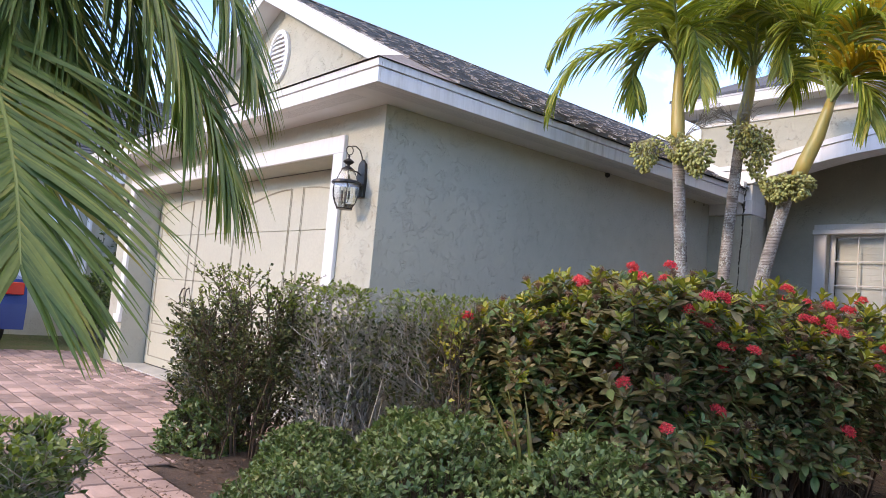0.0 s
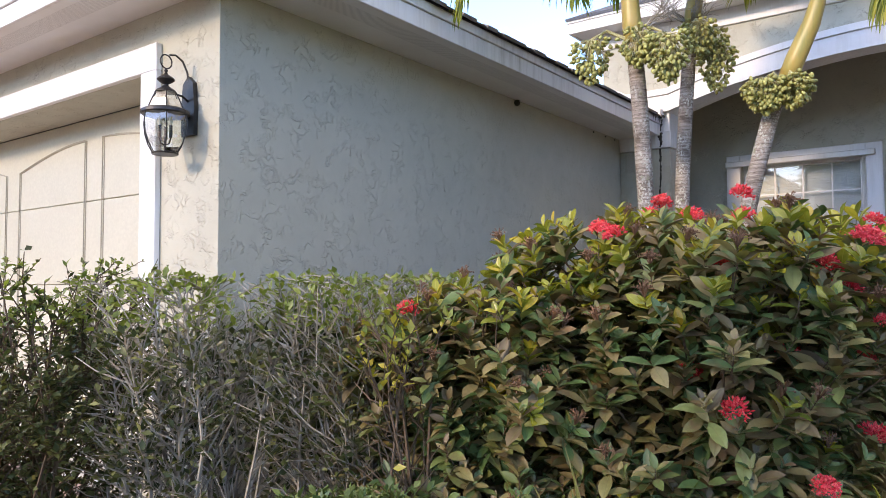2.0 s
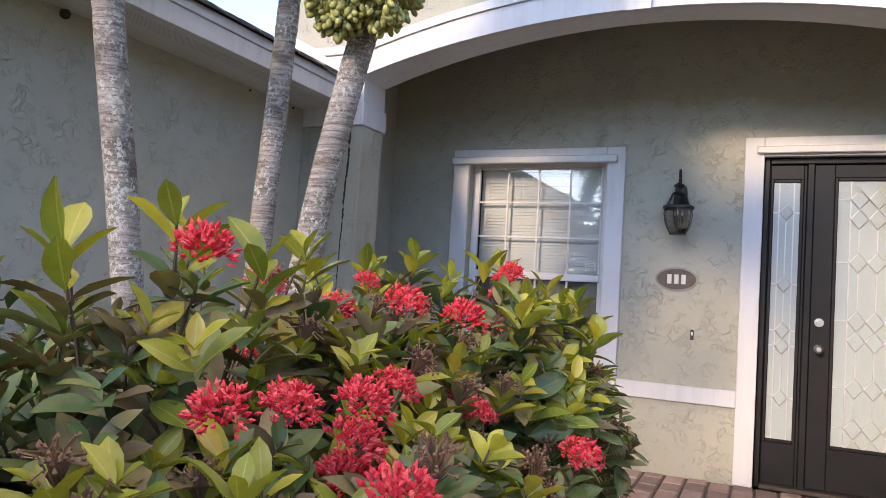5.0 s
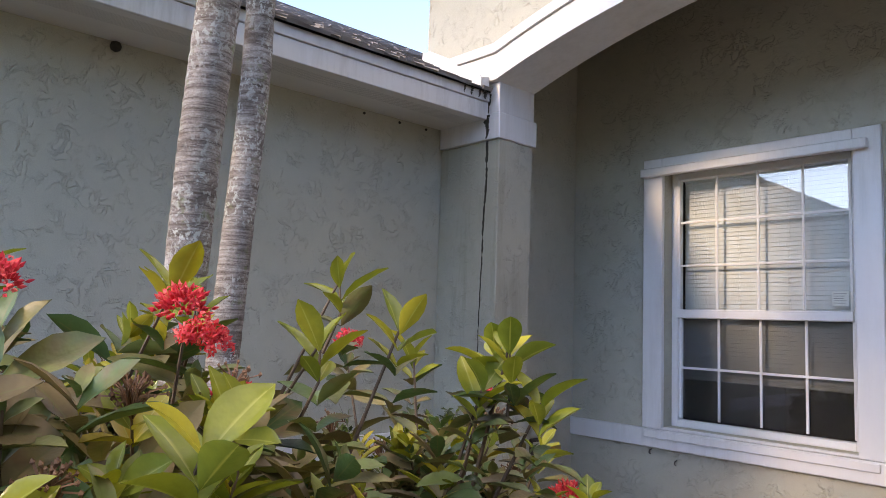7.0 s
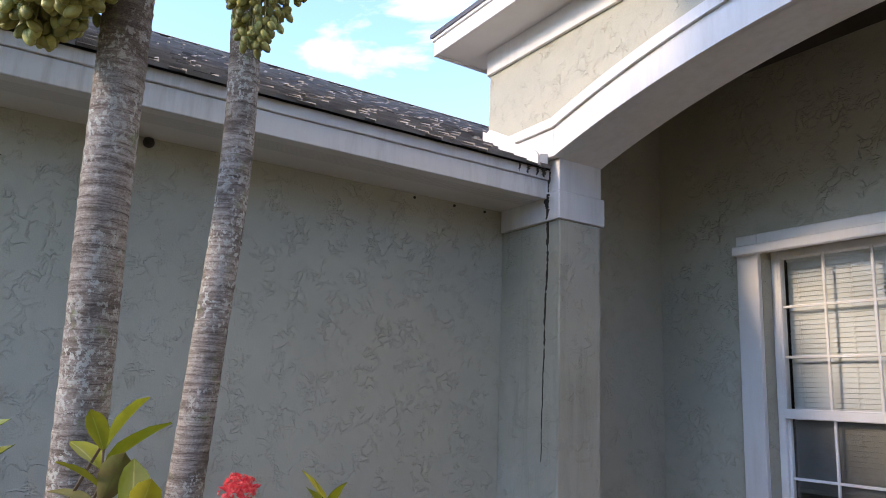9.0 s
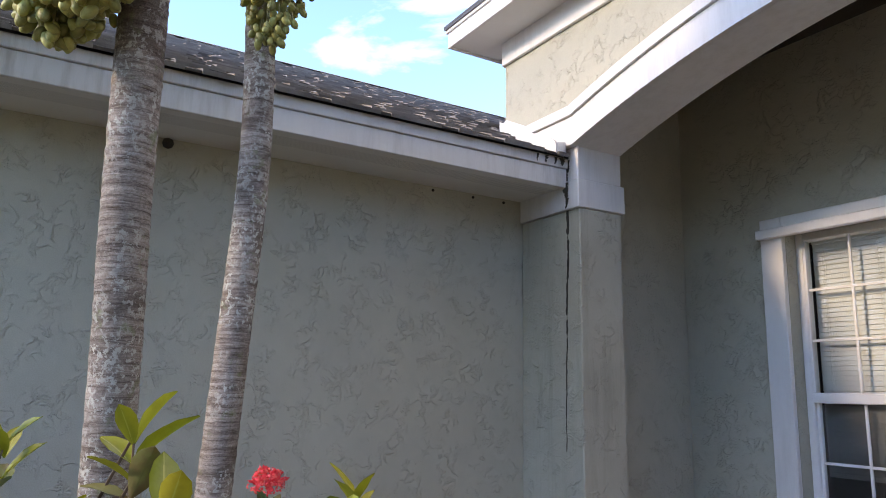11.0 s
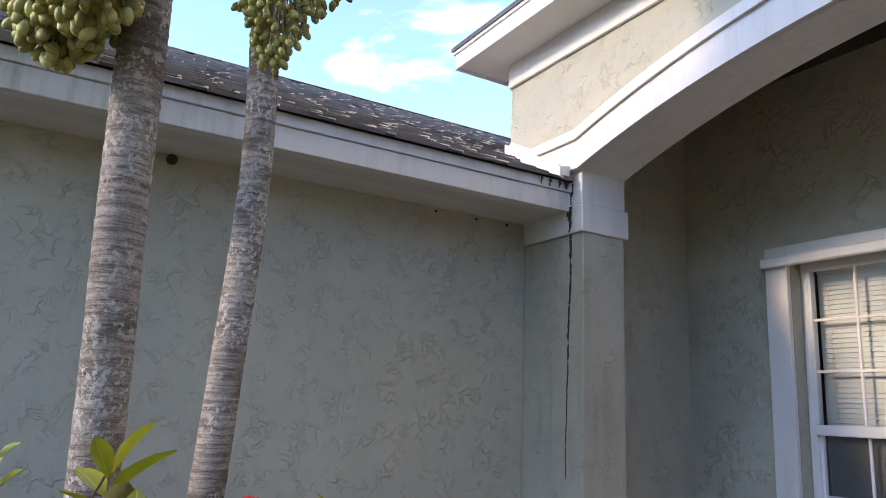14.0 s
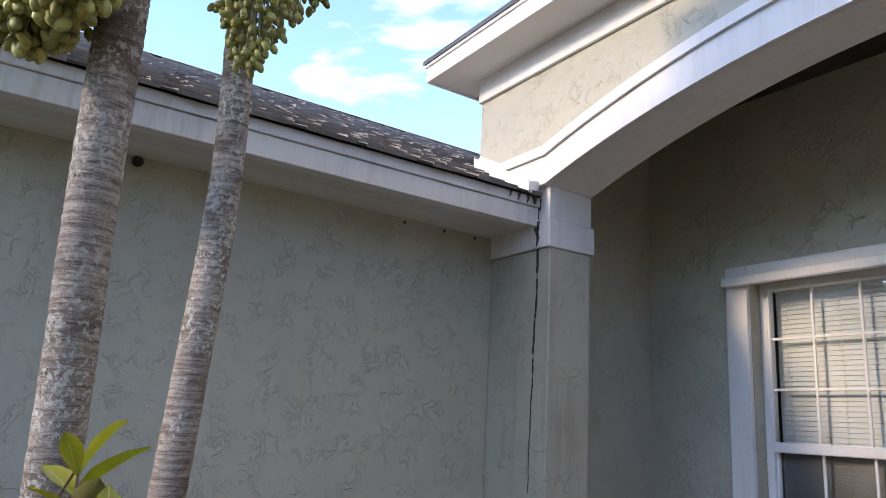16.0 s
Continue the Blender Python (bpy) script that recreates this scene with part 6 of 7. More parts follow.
ixora((1.50, -0.05), 0.50, 0.42, 1.13, 700, 5, 36, 1.06, 0, "green and bronze ixora shrub with few red flowers", seed=1)
ixora((2.10, 0.28), 0.62, 0.55, 1.33, 1400, 27, 95, 1.10, 240, "dense ixora shrub with many red flower heads by the walk", seed=2,
      heads=((2.225, 0.269, 1.31), (2.09, 0.22, 1.243), (2.241, 0.013, 1.091), (2.521, 0.125, 1.03), (2.608, 0.127, 0.938), (2.545, 0.247, 0.829), (2.477, 0.208, 1.022), (2.162, -0.043, 0.793), (2.39, 0.073, 0.839), (2.507, 0.37, 0.928), (2.72, 0.19, 0.93)))
ixora((1.62, 0.88), 0.55, 0.62, 1.09, 700, 20, 26, 1.05, 0, "ixora shrub with red flowers and pale new tips", seed=3)
ixora((2.32, 1.10), 0.62, 0.56, 1.26, 1350, 30, 100, 1.02, 280, "ixora shrub with bronze leaves and red flowers beside the walk", seed=4, big=1.04,
      shoots=((2.35, 1.43, 1.33), (2.2, 1.34, 1.30), (2.40, 1.41, 1.12), (2.46, 1.00, 1.34), (2.52, 1.10, 1.30), (2.36, 1.14, 1.32), (2.42, 0.88, 1.30)),
      heads=((2.568, 1.398, 1.20), (2.33, 1.34, 1.22), (2.64, 1.48, 1.06), (2.85, 1.48, 0.98), (2.50, 1.00, 1.26), (2.66, 0.97, 1.10), (2.70, 1.02, 1.02)))
ixora((2.30, 1.94), 0.60, 0.50, 1.27, 800, 14, 60, 1.02, 290, "loose ixora shrub with glossy leaves in front of the palms", low=0.3, seed=5, big=1.04,
      shoots=((2.425, 2.287, 1.345), (2.479, 2.014, 1.32), (2.782, 1.925, 1.185), (2.344, 2.105, 1.308), (2.699, 1.652, 1.247), (2.384, 1.824, 1.34), (2.313, 1.719, 1.307), (2.559, 2.30, 1.28), (2.08, 2.17, 1.324), (2.54, 2.184, 1.256), (2.177, 1.72, 1.286)),
      heads=((2.522, 2.011, 1.254), (2.61, 1.806, 1.272), (2.34, 1.665, 1.235), (2.651, 1.45, 1.18)))
ixora((2.33, 2.52), 0.44, 0.32, 1.12, 420, 6, 26, 0.86, 280, "sparse leggy ixora shrub with yellow-green tips", low=0.35, seed=6, big=1.04,
      shoots=((2.605, 2.47, 1.255), (2.643, 2.50, 1.175), (2.415, 2.78, 1.06), (2.549, 2.50, 1.248), (2.11, 2.705, 1.215), (2.58, 2.445, 1.20)),
      heads=((2.222, 2.807, 1.095), (2.06, 2.565, 1.20), (2.54, 2.69, 0.955)))


# ---- twiggy hedge, ground cover, other shrubs ----
def twiggy(name, center, r, h, stems, twigs, leaves, size, label, leaf_mat_, top_share=0.15, bark=BARK_TWIG, low=0.25, seed=0, category="shrub", top_mat=None, flat=0.0, bare=0.7):
    """A shrub of forking stems with small leaves along its outer twigs."""
    rng = np.random.default_rng(seed + 500)
    cx, cy = center
    t = thing(name, label, category, (cx, cy, 0))
    st, P, D = Build(), [], []
    for s in range(stems):
        d = random_dirs(1, 0.1, 1.0)[0]
        tipz = h * rng.uniform(0.65, 1.0)
        tip = Vector((d[0] * r * 0.9, d[1] * r * 0.9, tipz))
        a = Vector((d[0] * r * 0.35 + rng.normal(0, 0.06), d[1] * r * 0.35 + rng.normal(0, 0.06), -0.02))
        m = a.lerp(tip, 0.5) + Vector((rng.normal(0, 0.05), rng.normal(0, 0.05), 0.05))
        rad = rng.uniform(0.005, 0.010)
        st.tube([a, a.lerp(m, 0.5) + Vector(rng.normal(0, 0.015, 3)), m, m.lerp(tip, 0.5) + Vector(rng.normal(0, 0.02, 3)), tip], [rad, rad * 0.85, rad * 0.65, rad * 0.45, rad * 0.25], 4, False)
        for q in range(twigs // stems):
            f_ = rng.uniform(0.12, 1.0)
            p = (a.lerp(m, f_ * 2) if f_ < 0.5 else m.lerp(tip, f_ * 2 - 1))
            dd = Vector(unit(random_dirs(1, -0.15, 1.0)[0] + np.array([p.x, p.y, 0.0]) * 1.2 / r + np.array([0, 0, 0.5])))
            ln = rng.uniform(0.10, 0.30)
            e = p + dd * ln
            lim = 1.0 + 0.16 * noise.noise(Vector((e.x * 4 + cx, e.y * 4 + cy, e.z * 4)))
            rr = math.hypot(e.x, e.y) / (r * lim)
            if rr > 1.0:
                e.x /= rr
                e.y /= rr
            e.z = min(e.z, h * (0.97 + 0.25 * (lim - 1.0))) if flat else min(e.z, h * 1.06)
            k1 = p.lerp(e, 0.5) + Vector(rng.normal(0, 0.012, 3))
            st.tube([p, k1, e], [0.0032, 0.0024, 0.0014], 3, False)
            P.append((p, k1, e))
    tagged(part("twig_tangle", st, bark, t), "", "", "", "stuff")
    B, O, U, S, T = [], [], [], [], []
    for i in range(leaves):
        p, k1, e = P[int(rng.integers(0, len(P)))]
        if e.z < low and rng.random() < bare:
            continue
        f_ = rng.uniform(0.25, 1.03)
        b = p.lerp(k1, f_ * 2) if f_ < 0.5 else k1.lerp(e, f_ * 2 - 1)
        g = (e - p).normalized()
        o = unit(np.array(g) * 0.7 + random_dirs(1, -0.5, 0.9)[0])
        B.append(b)
        O.append(o)
        U.append(np.array([0, 0, 1.0]) + rng.normal(0, 0.45, 3))
        S.append(size * rng.uniform(0.65, 1.3))
        T.append(b.z > h * 0.82 and rng.random() < top_share * 4)
    B, O, U, S, T = np.array(B), np.array(O), np.array(U), np.array(S), np.array(T)
    tagged(part("leaf_mass", leaf_mesh("leaf_mass", B[~T], O[~T], U[~T], S[~T], LEAF_SMALL), leaf_mat_, t), "", "", "", "stuff")
    if T.sum() > 3:
        tagged(part("new_leaf_mass", leaf_mesh("new_leaf_mass", B[T], O[T], U[T], S[T], LEAF_SMALL), top_mat or SMALL_LEAF_TOP, t), "", "", "", "stuff")
    return t


twiggy("privet_shrub", (0.0, -0.88), 0.50, 1.12, 30, 1050, 16000, 0.029, "leggy dark green privet shrub at the driveway corner", SMALL_LEAF, bark=BARK_BROWN, seed=1, low=0.1)
twiggy("privet_shrub", (-0.42, -0.98), 0.26, 0.80, 12, 320, 3400, 0.036, "small low privet shoots beside the driveway", SMALL_LEAF, seed=2, low=0.1)
twiggy("privet_shrub", (0.58, -0.50), 0.44, 1.14, 26, 1150, 6500, 0.034, "half-bare grey privet shrub before the garage corner", SMALL_LEAF, seed=3, top_share=0.25, low=0.45, flat=1.0)
twiggy("privet_shrub", (1.02, -0.15), 0.44, 1.13, 28, 1350, 5600, 0.032, "bare twiggy privet with a green clipped top", SMALL_LEAF, seed=4, top_share=0.3, low=0.5, flat=1.0)
twiggy("privet_shrub", (0.72, 0.35), 0.46, 1.14, 18, 800, 7500, 0.036, "clipped privet hedge against the side wall", SMALL_LEAF_TOP, seed=5, low=0.5, flat=1.0)
twiggy("small_shrub", (0.88, 3.66), 0.27, 0.86, 12, 380, 4200, 0.034, "small green shrub by the column", SMALL_LEAF, seed=6, low=0.1)


def mound(center, rx, ry, h, leaves, size, label, mat, seed=0, weeds=0):
    """A low cushion of leafy shoots."""
    rng = np.random.default_rng(seed + 900)
    t = thing("ground_cover", label, "ground cover", (*center, 0.0), group="ground cover mounds")
    n = leaves // 5
    d = random_dirs(n, -0.05, 1.0)
    k = 1.0 - np.abs(rng.normal(0, 0.10, n))
    p = d * np.array([rx, ry, h]) * k[:, None]
    lump = np.array([noise.noise(Vector((q[0] * 5 + center[0], q[1] * 5 + center[1], q[2] * 5))) for q in p])
    p *= (1 + 0.22 * lump)[:, None]
    p[:, 2] = np.maximum(p[:, 2], 0.02)
    ax = unit(d * np.array([0.7, 0.7, 0.6]) + np.array([0, 0, 0.7]) + rng.normal(0, 0.25, (n, 3)))
    B = np.repeat(p, 5, 0)
    A = np.repeat(ax, 5, 0)
    rnd = random_dirs(len(B), -0.2, 0.9)
    O = unit(rnd + A * 0.55)
    S = size * rng.uniform(0.7, 1.3, len(B))
    B = B - A * rng.uniform(0, 0.03, (len(B), 1))
    tagged(part("leaf_mass", leaf_mesh("leaf_mass", B, O, A + rng.normal(0, 0.3, B.shape), S, LEAF_SMALL), mat, t), "", "", "", "stuff")
    st = Build()
    for i in range(0, n, 6):
        st.tube([(p[i][0] * 0.3, p[i][1] * 0.3, 0.0), tuple(p[i] * 0.7), tuple(p[i])], [0.003, 0.002, 0.001], 3, False)
    tagged(part("stem_tangle", st, BARK_BROWN, t), "", "", "", "stuff")
    return t


mound((-0.22, -1.02), 0.34, 0.26, 0.36, 4200, 0.034, "light green low shoots at the driveway corner", COVER_LEAF, 11)
mound((0.98, -0.98), 0.35, 0.31, 0.39, 8800, 0.028, "low round cushion of small green leaves", COVER_LEAF, 1)
mound((1.45, -0.62), 0.50, 0.36, 0.53, 8800, 0.034, "bluish-green leafy cushion under the ixora", COVER_LEAF, 2)
mound((1.90, -0.85), 0.55, 0.42, 0.56, 9800, 0.032, "leafy ground cover mixed with dry stalks", COVER_LEAF, 3)
mound((2.45, -0.66), 0.45, 0.42, 0.56, 8400, 0.032, "dark leafy ground cover by the walk", COVER_LEAF, 4)
mound((1.70, -1.40), 0.55, 0.38, 0.36, 7600, 0.028, "low weedy ground cover at the bed edge", COVER_LEAF, 5)
mound((2.45, -1.50), 0.40, 0.40, 0.26, 5000, 0.028, "low weedy ground cover at the bed edge", COVER_LEAF, 6)
mound((2.98, -0.50), 0.36, 0.32, 0.46, 6000, 0.032, "leafy ground cover spilling towards the walk", COVER_LEAF, 10)
mound((0.66, 4.98), 0.22, 0.28, 0.20, 420, 0.055, "weedy green seedlings at the column's foot", WEED_LEAF, 7)
mound((0.95, 4.72), 0.26, 0.18, 0.22, 420, 0.055, "leafy weeds along the porch edge", WEED_LEAF, 8)
mound((0.38, 5.45), 0.14, 0.22, 0.12, 160, 0.05, "leafy weeds along the porch edge", WEED_LEAF, 9)


def blades(name, label, spots, n, length, seed, mat=BLADE, width=0.012):
    """Strap leaves that arch out of a tuft."""
    rng = np.random.default_rng(seed)
    t = thing(name, label, "weeds", (*spots[0], 0.0), kind="stuff")
    V, F, A = [], [], []
    for i in range(n):
        cx, cy = spots[int(rng.integers(0, len(spots)))]
        cx, cy = cx - spots[0][0] + rng.normal(0, 0.03), cy - spots[0][1] + rng.normal(0, 0.03)
        a = rng.uniform(0, 6.28)
        ln = length * rng.uniform(0.5, 1.1)
        lean, w = rng.uniform(0.15, 0.6), width * rng.uniform(0.6, 1.2)
        k = len(V)
        for s in range(6):
            q = s / 5
            rr, zz = ln * lean * q ** 1.6 * 1.2, ln * (q - 0.45 * lean * q * q * 1.6)
            ww = w * (1 - q) ** 0.6 + 0.0008
            for sg in (-1, 1):
                V.append((cx + rr * math.cos(a) - sg * ww * math.sin(a), cy + rr * math.sin(a) + sg * ww * math.cos(a), max(0.0, zz)))
                A.append(1.0)
        for s in range(5):
            F.append((k + 2 * s, k + 2 * s + 1, k + 2 * s + 3, k + 2 * s + 2))
    part("blade_tuft", mesh_np("blade_tuft", np.array(V), np.array(F), np.array(A)), mat, t)
    return t


blades("strap_leaf_weed", "long arching strap-leaved weed in front of the ixora", [(2.22, -0.62)], 11, 0.85, 3, width=0.013)
blades("grass_weeds", "wispy grass weeds among the ground cover", [(1.9, -0.95), (1.7, -1.2), (2.2, -1.15), (1.5, -1.0), (2.5, -1.2)], 90, 0.38, 4, width=0.003)
blades("grass_weeds", "grass weeds sprouting at the column's foot", [(0.72, 4.7), (0.75, 4.55), (0.62, 4.9), (0.55, 5.1), (0.8, 4.95), (0.5, 4.5)], 110, 0.30, 5, width=0.004)

twiggy("yellow_shrub", (4.10, 3.9), 0.30, 0.75, 12, 320, 2600, 0.065, "yellow variegated shrub at the porch column", YELLOW_LEAF, seed=8, low=0.05)
twiggy("yellow_shrub", (1.45, -0.36), 0.18, 1.06, 8, 220, 900, 0.035, "small yellow-leaved shrub between privet and ixora", YELLOW_LEAF, bark=BARK_BROWN, seed=14, low=0.86, flat=1.0, bare=0.97)
twiggy("driveway_shrub", (1.13, -2.38), 0.31, 0.40, 12, 380, 3600, 0.040, "small-leaved green shrub beside the drive", COVER_LEAF, seed=9, low=0.0)
twiggy("neighbour_shrub", (-8.6, 0.6), 0.8, 1.35, 14, 500, 5200, 0.075, "rounded green shrub on the neighbour's lawn", COVER_LEAF, seed=10, low=0.0)
twiggy("neighbour_shrub", (-10.2, 1.0), 0.8, 2.2, 14, 500, 5200, 0.075, "tall dark green shrub by the neighbour's window", SMALL_LEAF, seed=12, low=0.0)


# ---- palms ----
def frond(parent, base, tip_dir, length, sag, leaflets, leaf_len, material, hang=0.6, width=0.028, seed=0, curl=0.0, name="frond", start=0.12, pts=None, stout=0.011, rib_mat=None):
    """A feather leaf: an arching midrib with two ranks of drooping leaflets."""
    rng = np.random.default_rng(seed)
    base = Vector(base)
    d = Vector(tip_dir).normalized()
    if pts is None:
        pts = []
        p, dirv = base.copy(), d.copy()
        for i in range(15):
            pts.append(p.copy())
            dirv = (dirv + Vector((0, 0, -sag / 14 * (0.4 + 1.2 * i / 14)))).normalized()
            p = p + dirv * (length / 14)
    else:
        ctrl = [Vector(q) for q in pts]
        pts = []
        for i in range(15):
            u = i / 14 * (len(ctrl) - 1)
            k = min(int(u), len(ctrl) - 2)
            f_ = u - k
            p0, p1, p2, p3 = ctrl[max(k - 1, 0)], ctrl[k], ctrl[k + 1], ctrl[min(k + 2, len(ctrl) - 1)]
            pts.append(0.5 * (2 * p1 + (p2 - p0) * f_ + (2 * p0 - 5 * p1 + 4 * p2 - p3) * f_ * f_ + (3 * p1 - p0 - 3 * p2 + p3) * f_ ** 3))
    n = len(pts)
    rib = Build().tube(pts, [stout * (1 - 0.8 * i / (n - 1)) + 0.0012 for i in range(n)], 6)
    fr = part(name, rib, rib_mat or STALK, parent)
    V, F, A = [], [], []
    for i in range(leaflets):
        s = start + (1 - start) * (i + 0.5) / leaflets
        u = s * (n - 1)
        k = min(int(u), n - 2)
        p = pts[k].lerp(pts[k + 1], u - k)
        tan = (pts[k + 1] - pts[k]).normalized()
        upv = Vector((0, 0, 1))
        sidev = tan.cross(upv)
        if sidev.length < 0.2:
            sidev = Vector((d.y, -d.x, 0)) + Vector((0.01, 0, 0))
        sidev.normalize()
        nrm = sidev.cross(tan).normalized()
        for sg in (-1, 1):
            ll = leaf_len * (0.45 + 0.75 * math.sin(math.pi * min(1, 0.16 + 0.80 * s))) * rng.uniform(0.88, 1.1)
            ang = math.radians(62 - 34 * s) + rng.normal(0, 0.06)
            o = (sidev * sg * math.sin(ang) + tan * math.cos(ang) + nrm * (0.30 * (1 - s) + rng.normal(0, 0.10) + curl)).normalized()
            q, dv = p.copy(), o.copy()
            w = width * rng.uniform(0.85, 1.1)
            k0 = len(V)
            segs = 7
            for j in range(segs + 1):
                x = j / segs
                ww = w * (min(1, x * 7 + 0.25)) * (1 - x ** 2.2) * 0.5 + 0.0006
                fn = dv.cross(tan)
                fn = fn.normalized() if fn.length > 1e-4 else nrm
                wd = fn.cross(dv).normalized()
                V += [tuple(q + wd * ww + fn * ww * 0.55), tuple(q), tuple(q - wd * ww + fn * ww * 0.55)]
                A += [1.0, 0.0, 1.0]
                dv = (dv + Vector((0, 0, -hang / segs * (0.35 + 1.5 * x)))).normalized()
                q = q + dv * (ll / segs)
            for j in range(segs):
                a = k0 + 3 * j
                F += [(a, a + 3, a + 4, a + 1), (a + 1, a + 4, a + 5, a + 2)]
    o = part("blade_fan", mesh_np("blade_fan", np.array(V), np.array(F), np.array(A)), material, fr)
    tagged(o, "", "", "", "stuff")
    return fr


FRUIT_MESH = Build().lathe([(0.002, -0.0155), (0.007, -0.012), (0.0102, -0.004), (0.0105, 0.003), (0.008, 0.011), (0.003, 0.0165)], 0, 0, 9).mesh("fruit", True)
FRUIT_MESH.materials.append(FRUIT)


def fruit_cluster(parent, root, end, count, seed, spread=0.105, drop=0.27, size=0.95):
    """A hanging bunch of green fruit on a branched stalk."""
    rng = np.random.default_rng(seed)
    root, end = Vector(root), Vector(end)
    st = Build()
    m = root.lerp(end, 0.55) + Vector((0, 0, 0.05))
    st.tube([root, m, end], [0.011, 0.009, 0.006], 6)
    spots = []
    for i in range(count):
        d = random_dirs(1, -1.0, 0.8)[0]
        k = rng.uniform(0.72, 1.0) if i % 4 else rng.uniform(0.35, 0.75)
        taper = 0.62 + 0.5 * d[2] if d[2] < 0.4 else 0.82
        p = end + Vector((d[0] * spread * k * (0.5 + taper), d[1] * spread * k * (0.5 + taper), -drop * 0.42 + d[2] * drop * k * 0.62))
        spots.append(p)
        if i % 2 == 0:
            st.tube([end, end.lerp(p, 0.55) + Vector((0, 0, 0.015)), p], [0.004, 0.002, 0.0014], 4, False)
    cl = part("fruit_stalk", st, STALK, parent, "hanging cluster of green fruit")
    for p in spots:
        o = part("fruit", FRUIT_MESH, None, cl)
        q = Vector((p - end).normalized() + Vector(rng.normal(0, 0.5, 3))).to_track_quat("Z", "Y").to_matrix().to_4x4()
        o.matrix_basis = Matrix.Translation(p) @ q @ Matrix.Scale(size * float(rng.uniform(0.85, 1.15)), 4)
    return cl


def palm(foot, line, shaft, arched, fronds, clusters, dry, label, seed):
    """Christmas palm; line: trunk points, shaft: crownshaft points, arched: (midrib, material), fronds: (compass, rise, length, sag, material), clusters: (root, end, count, drop), dry: (root, reach)."""
    t = thing("palm_tree", label, "palm tree", foot, group="three palms")
    base = Vector(foot)
    rng = random.Random(seed)
    ctrl = [Vector(p) - base for p in line]
    pts, rad = [], []
    N_ = 190
    for i in range(N_ + 1):
        u = i / N_ * (len(ctrl) - 1)
        k = min(int(u), len(ctrl) - 2)
        f_ = u - k
        p0, p1, p2, p3 = ctrl[max(k - 1, 0)], ctrl[k], ctrl[k + 1], ctrl[min(k + 2, len(ctrl) - 1)]
        pts.append(0.5 * (2 * p1 + (p2 - p0) * f_ + (2 * p0 - 5 * p1 + 4 * p2 - p3) * f_ * f_ + (3 * p1 - p0 - 3 * p2 + p3) * f_ ** 3))
        z = i / N_
        ringp = (i * 1.0) % 5
        rad.append((0.051 - 0.008 * z + (0.05 * max(0, 0.06 - z) / 0.06)) * (1 + (0.030 if ringp == 0 else -0.010 if ringp == 1 else 0.006) + rng.uniform(-0.012, 0.012)))
    part("trunk", Build().tube(pts, rad, 18), BARK, t, smooth=True)
    sp = [Vector(p) - base for p in shaft]
    k = len(sp)
    part("crownshaft", Build().tube(sp, [0.051, 0.053, 0.047, 0.038, 0.031][:k], 16), CROWNSHAFT, t, "smooth yellow-green crownshaft", smooth=True)
    top = sp[-1]
    for i, (ctrl_, mat) in enumerate(arched):
        frond(t, top, (0, 0, 1), 1.0, 1.0, 62, 0.33, mat, 1.25, 0.022, seed * 40 + i, start=0.2, pts=[Vector(q) - base for q in ctrl_], stout=0.012, rib_mat=RIB)
    for i, (az, el, ln, sag, mat) in enumerate(fronds):
        dv = Vector((math.cos(radians(az)) * math.cos(radians(el)), math.sin(radians(az)) * math.cos(radians(el)), math.sin(radians(el))))
        frond(t, top - Vector((0, 0, 0.02 * (i % 3))) + dv * 0.02, dv, ln, sag, 52, 0.36, mat, 1.15, 0.024, seed * 20 + i, rib_mat=RIB)
    for i, (root, end, count, drop) in enumerate(clusters):
        fruit_cluster(t, Vector(root) - base, Vector(end) - base, count, seed * 30 + i, drop=drop)
    for root, reach in dry:
        root, reach = Vector(root) - base, Vector(reach)
        b = Build()
        for _ in range(9):
            e = reach * rng.uniform(0.35, 0.6) + Vector((rng.uniform(-0.05, 0.05), rng.uniform(-0.05, 0.05), rng.uniform(-0.03, 0.06)))
            b.tube([root, root + e * 0.5 + Vector((0, 0, 0.02)), root + e], [0.004, 0.003, 0.002], 4, False)
            for _ in range(5):
                f_ = e + reach * rng.uniform(0.15, 0.45) + Vector((rng.uniform(-0.07, 0.07), rng.uniform(-0.07, 0.07), rng.uniform(-0.07, 0.09)))
                b.tube([root + e, root + e.lerp(f_, 0.5) + Vector((0, 0, 0.012)), root + f_], [0.002, 0.0016, 0.001], 3, False)
        part("dry_stalk", b, BARK_TWIG, t, "bare dry flower stalk")
    return t


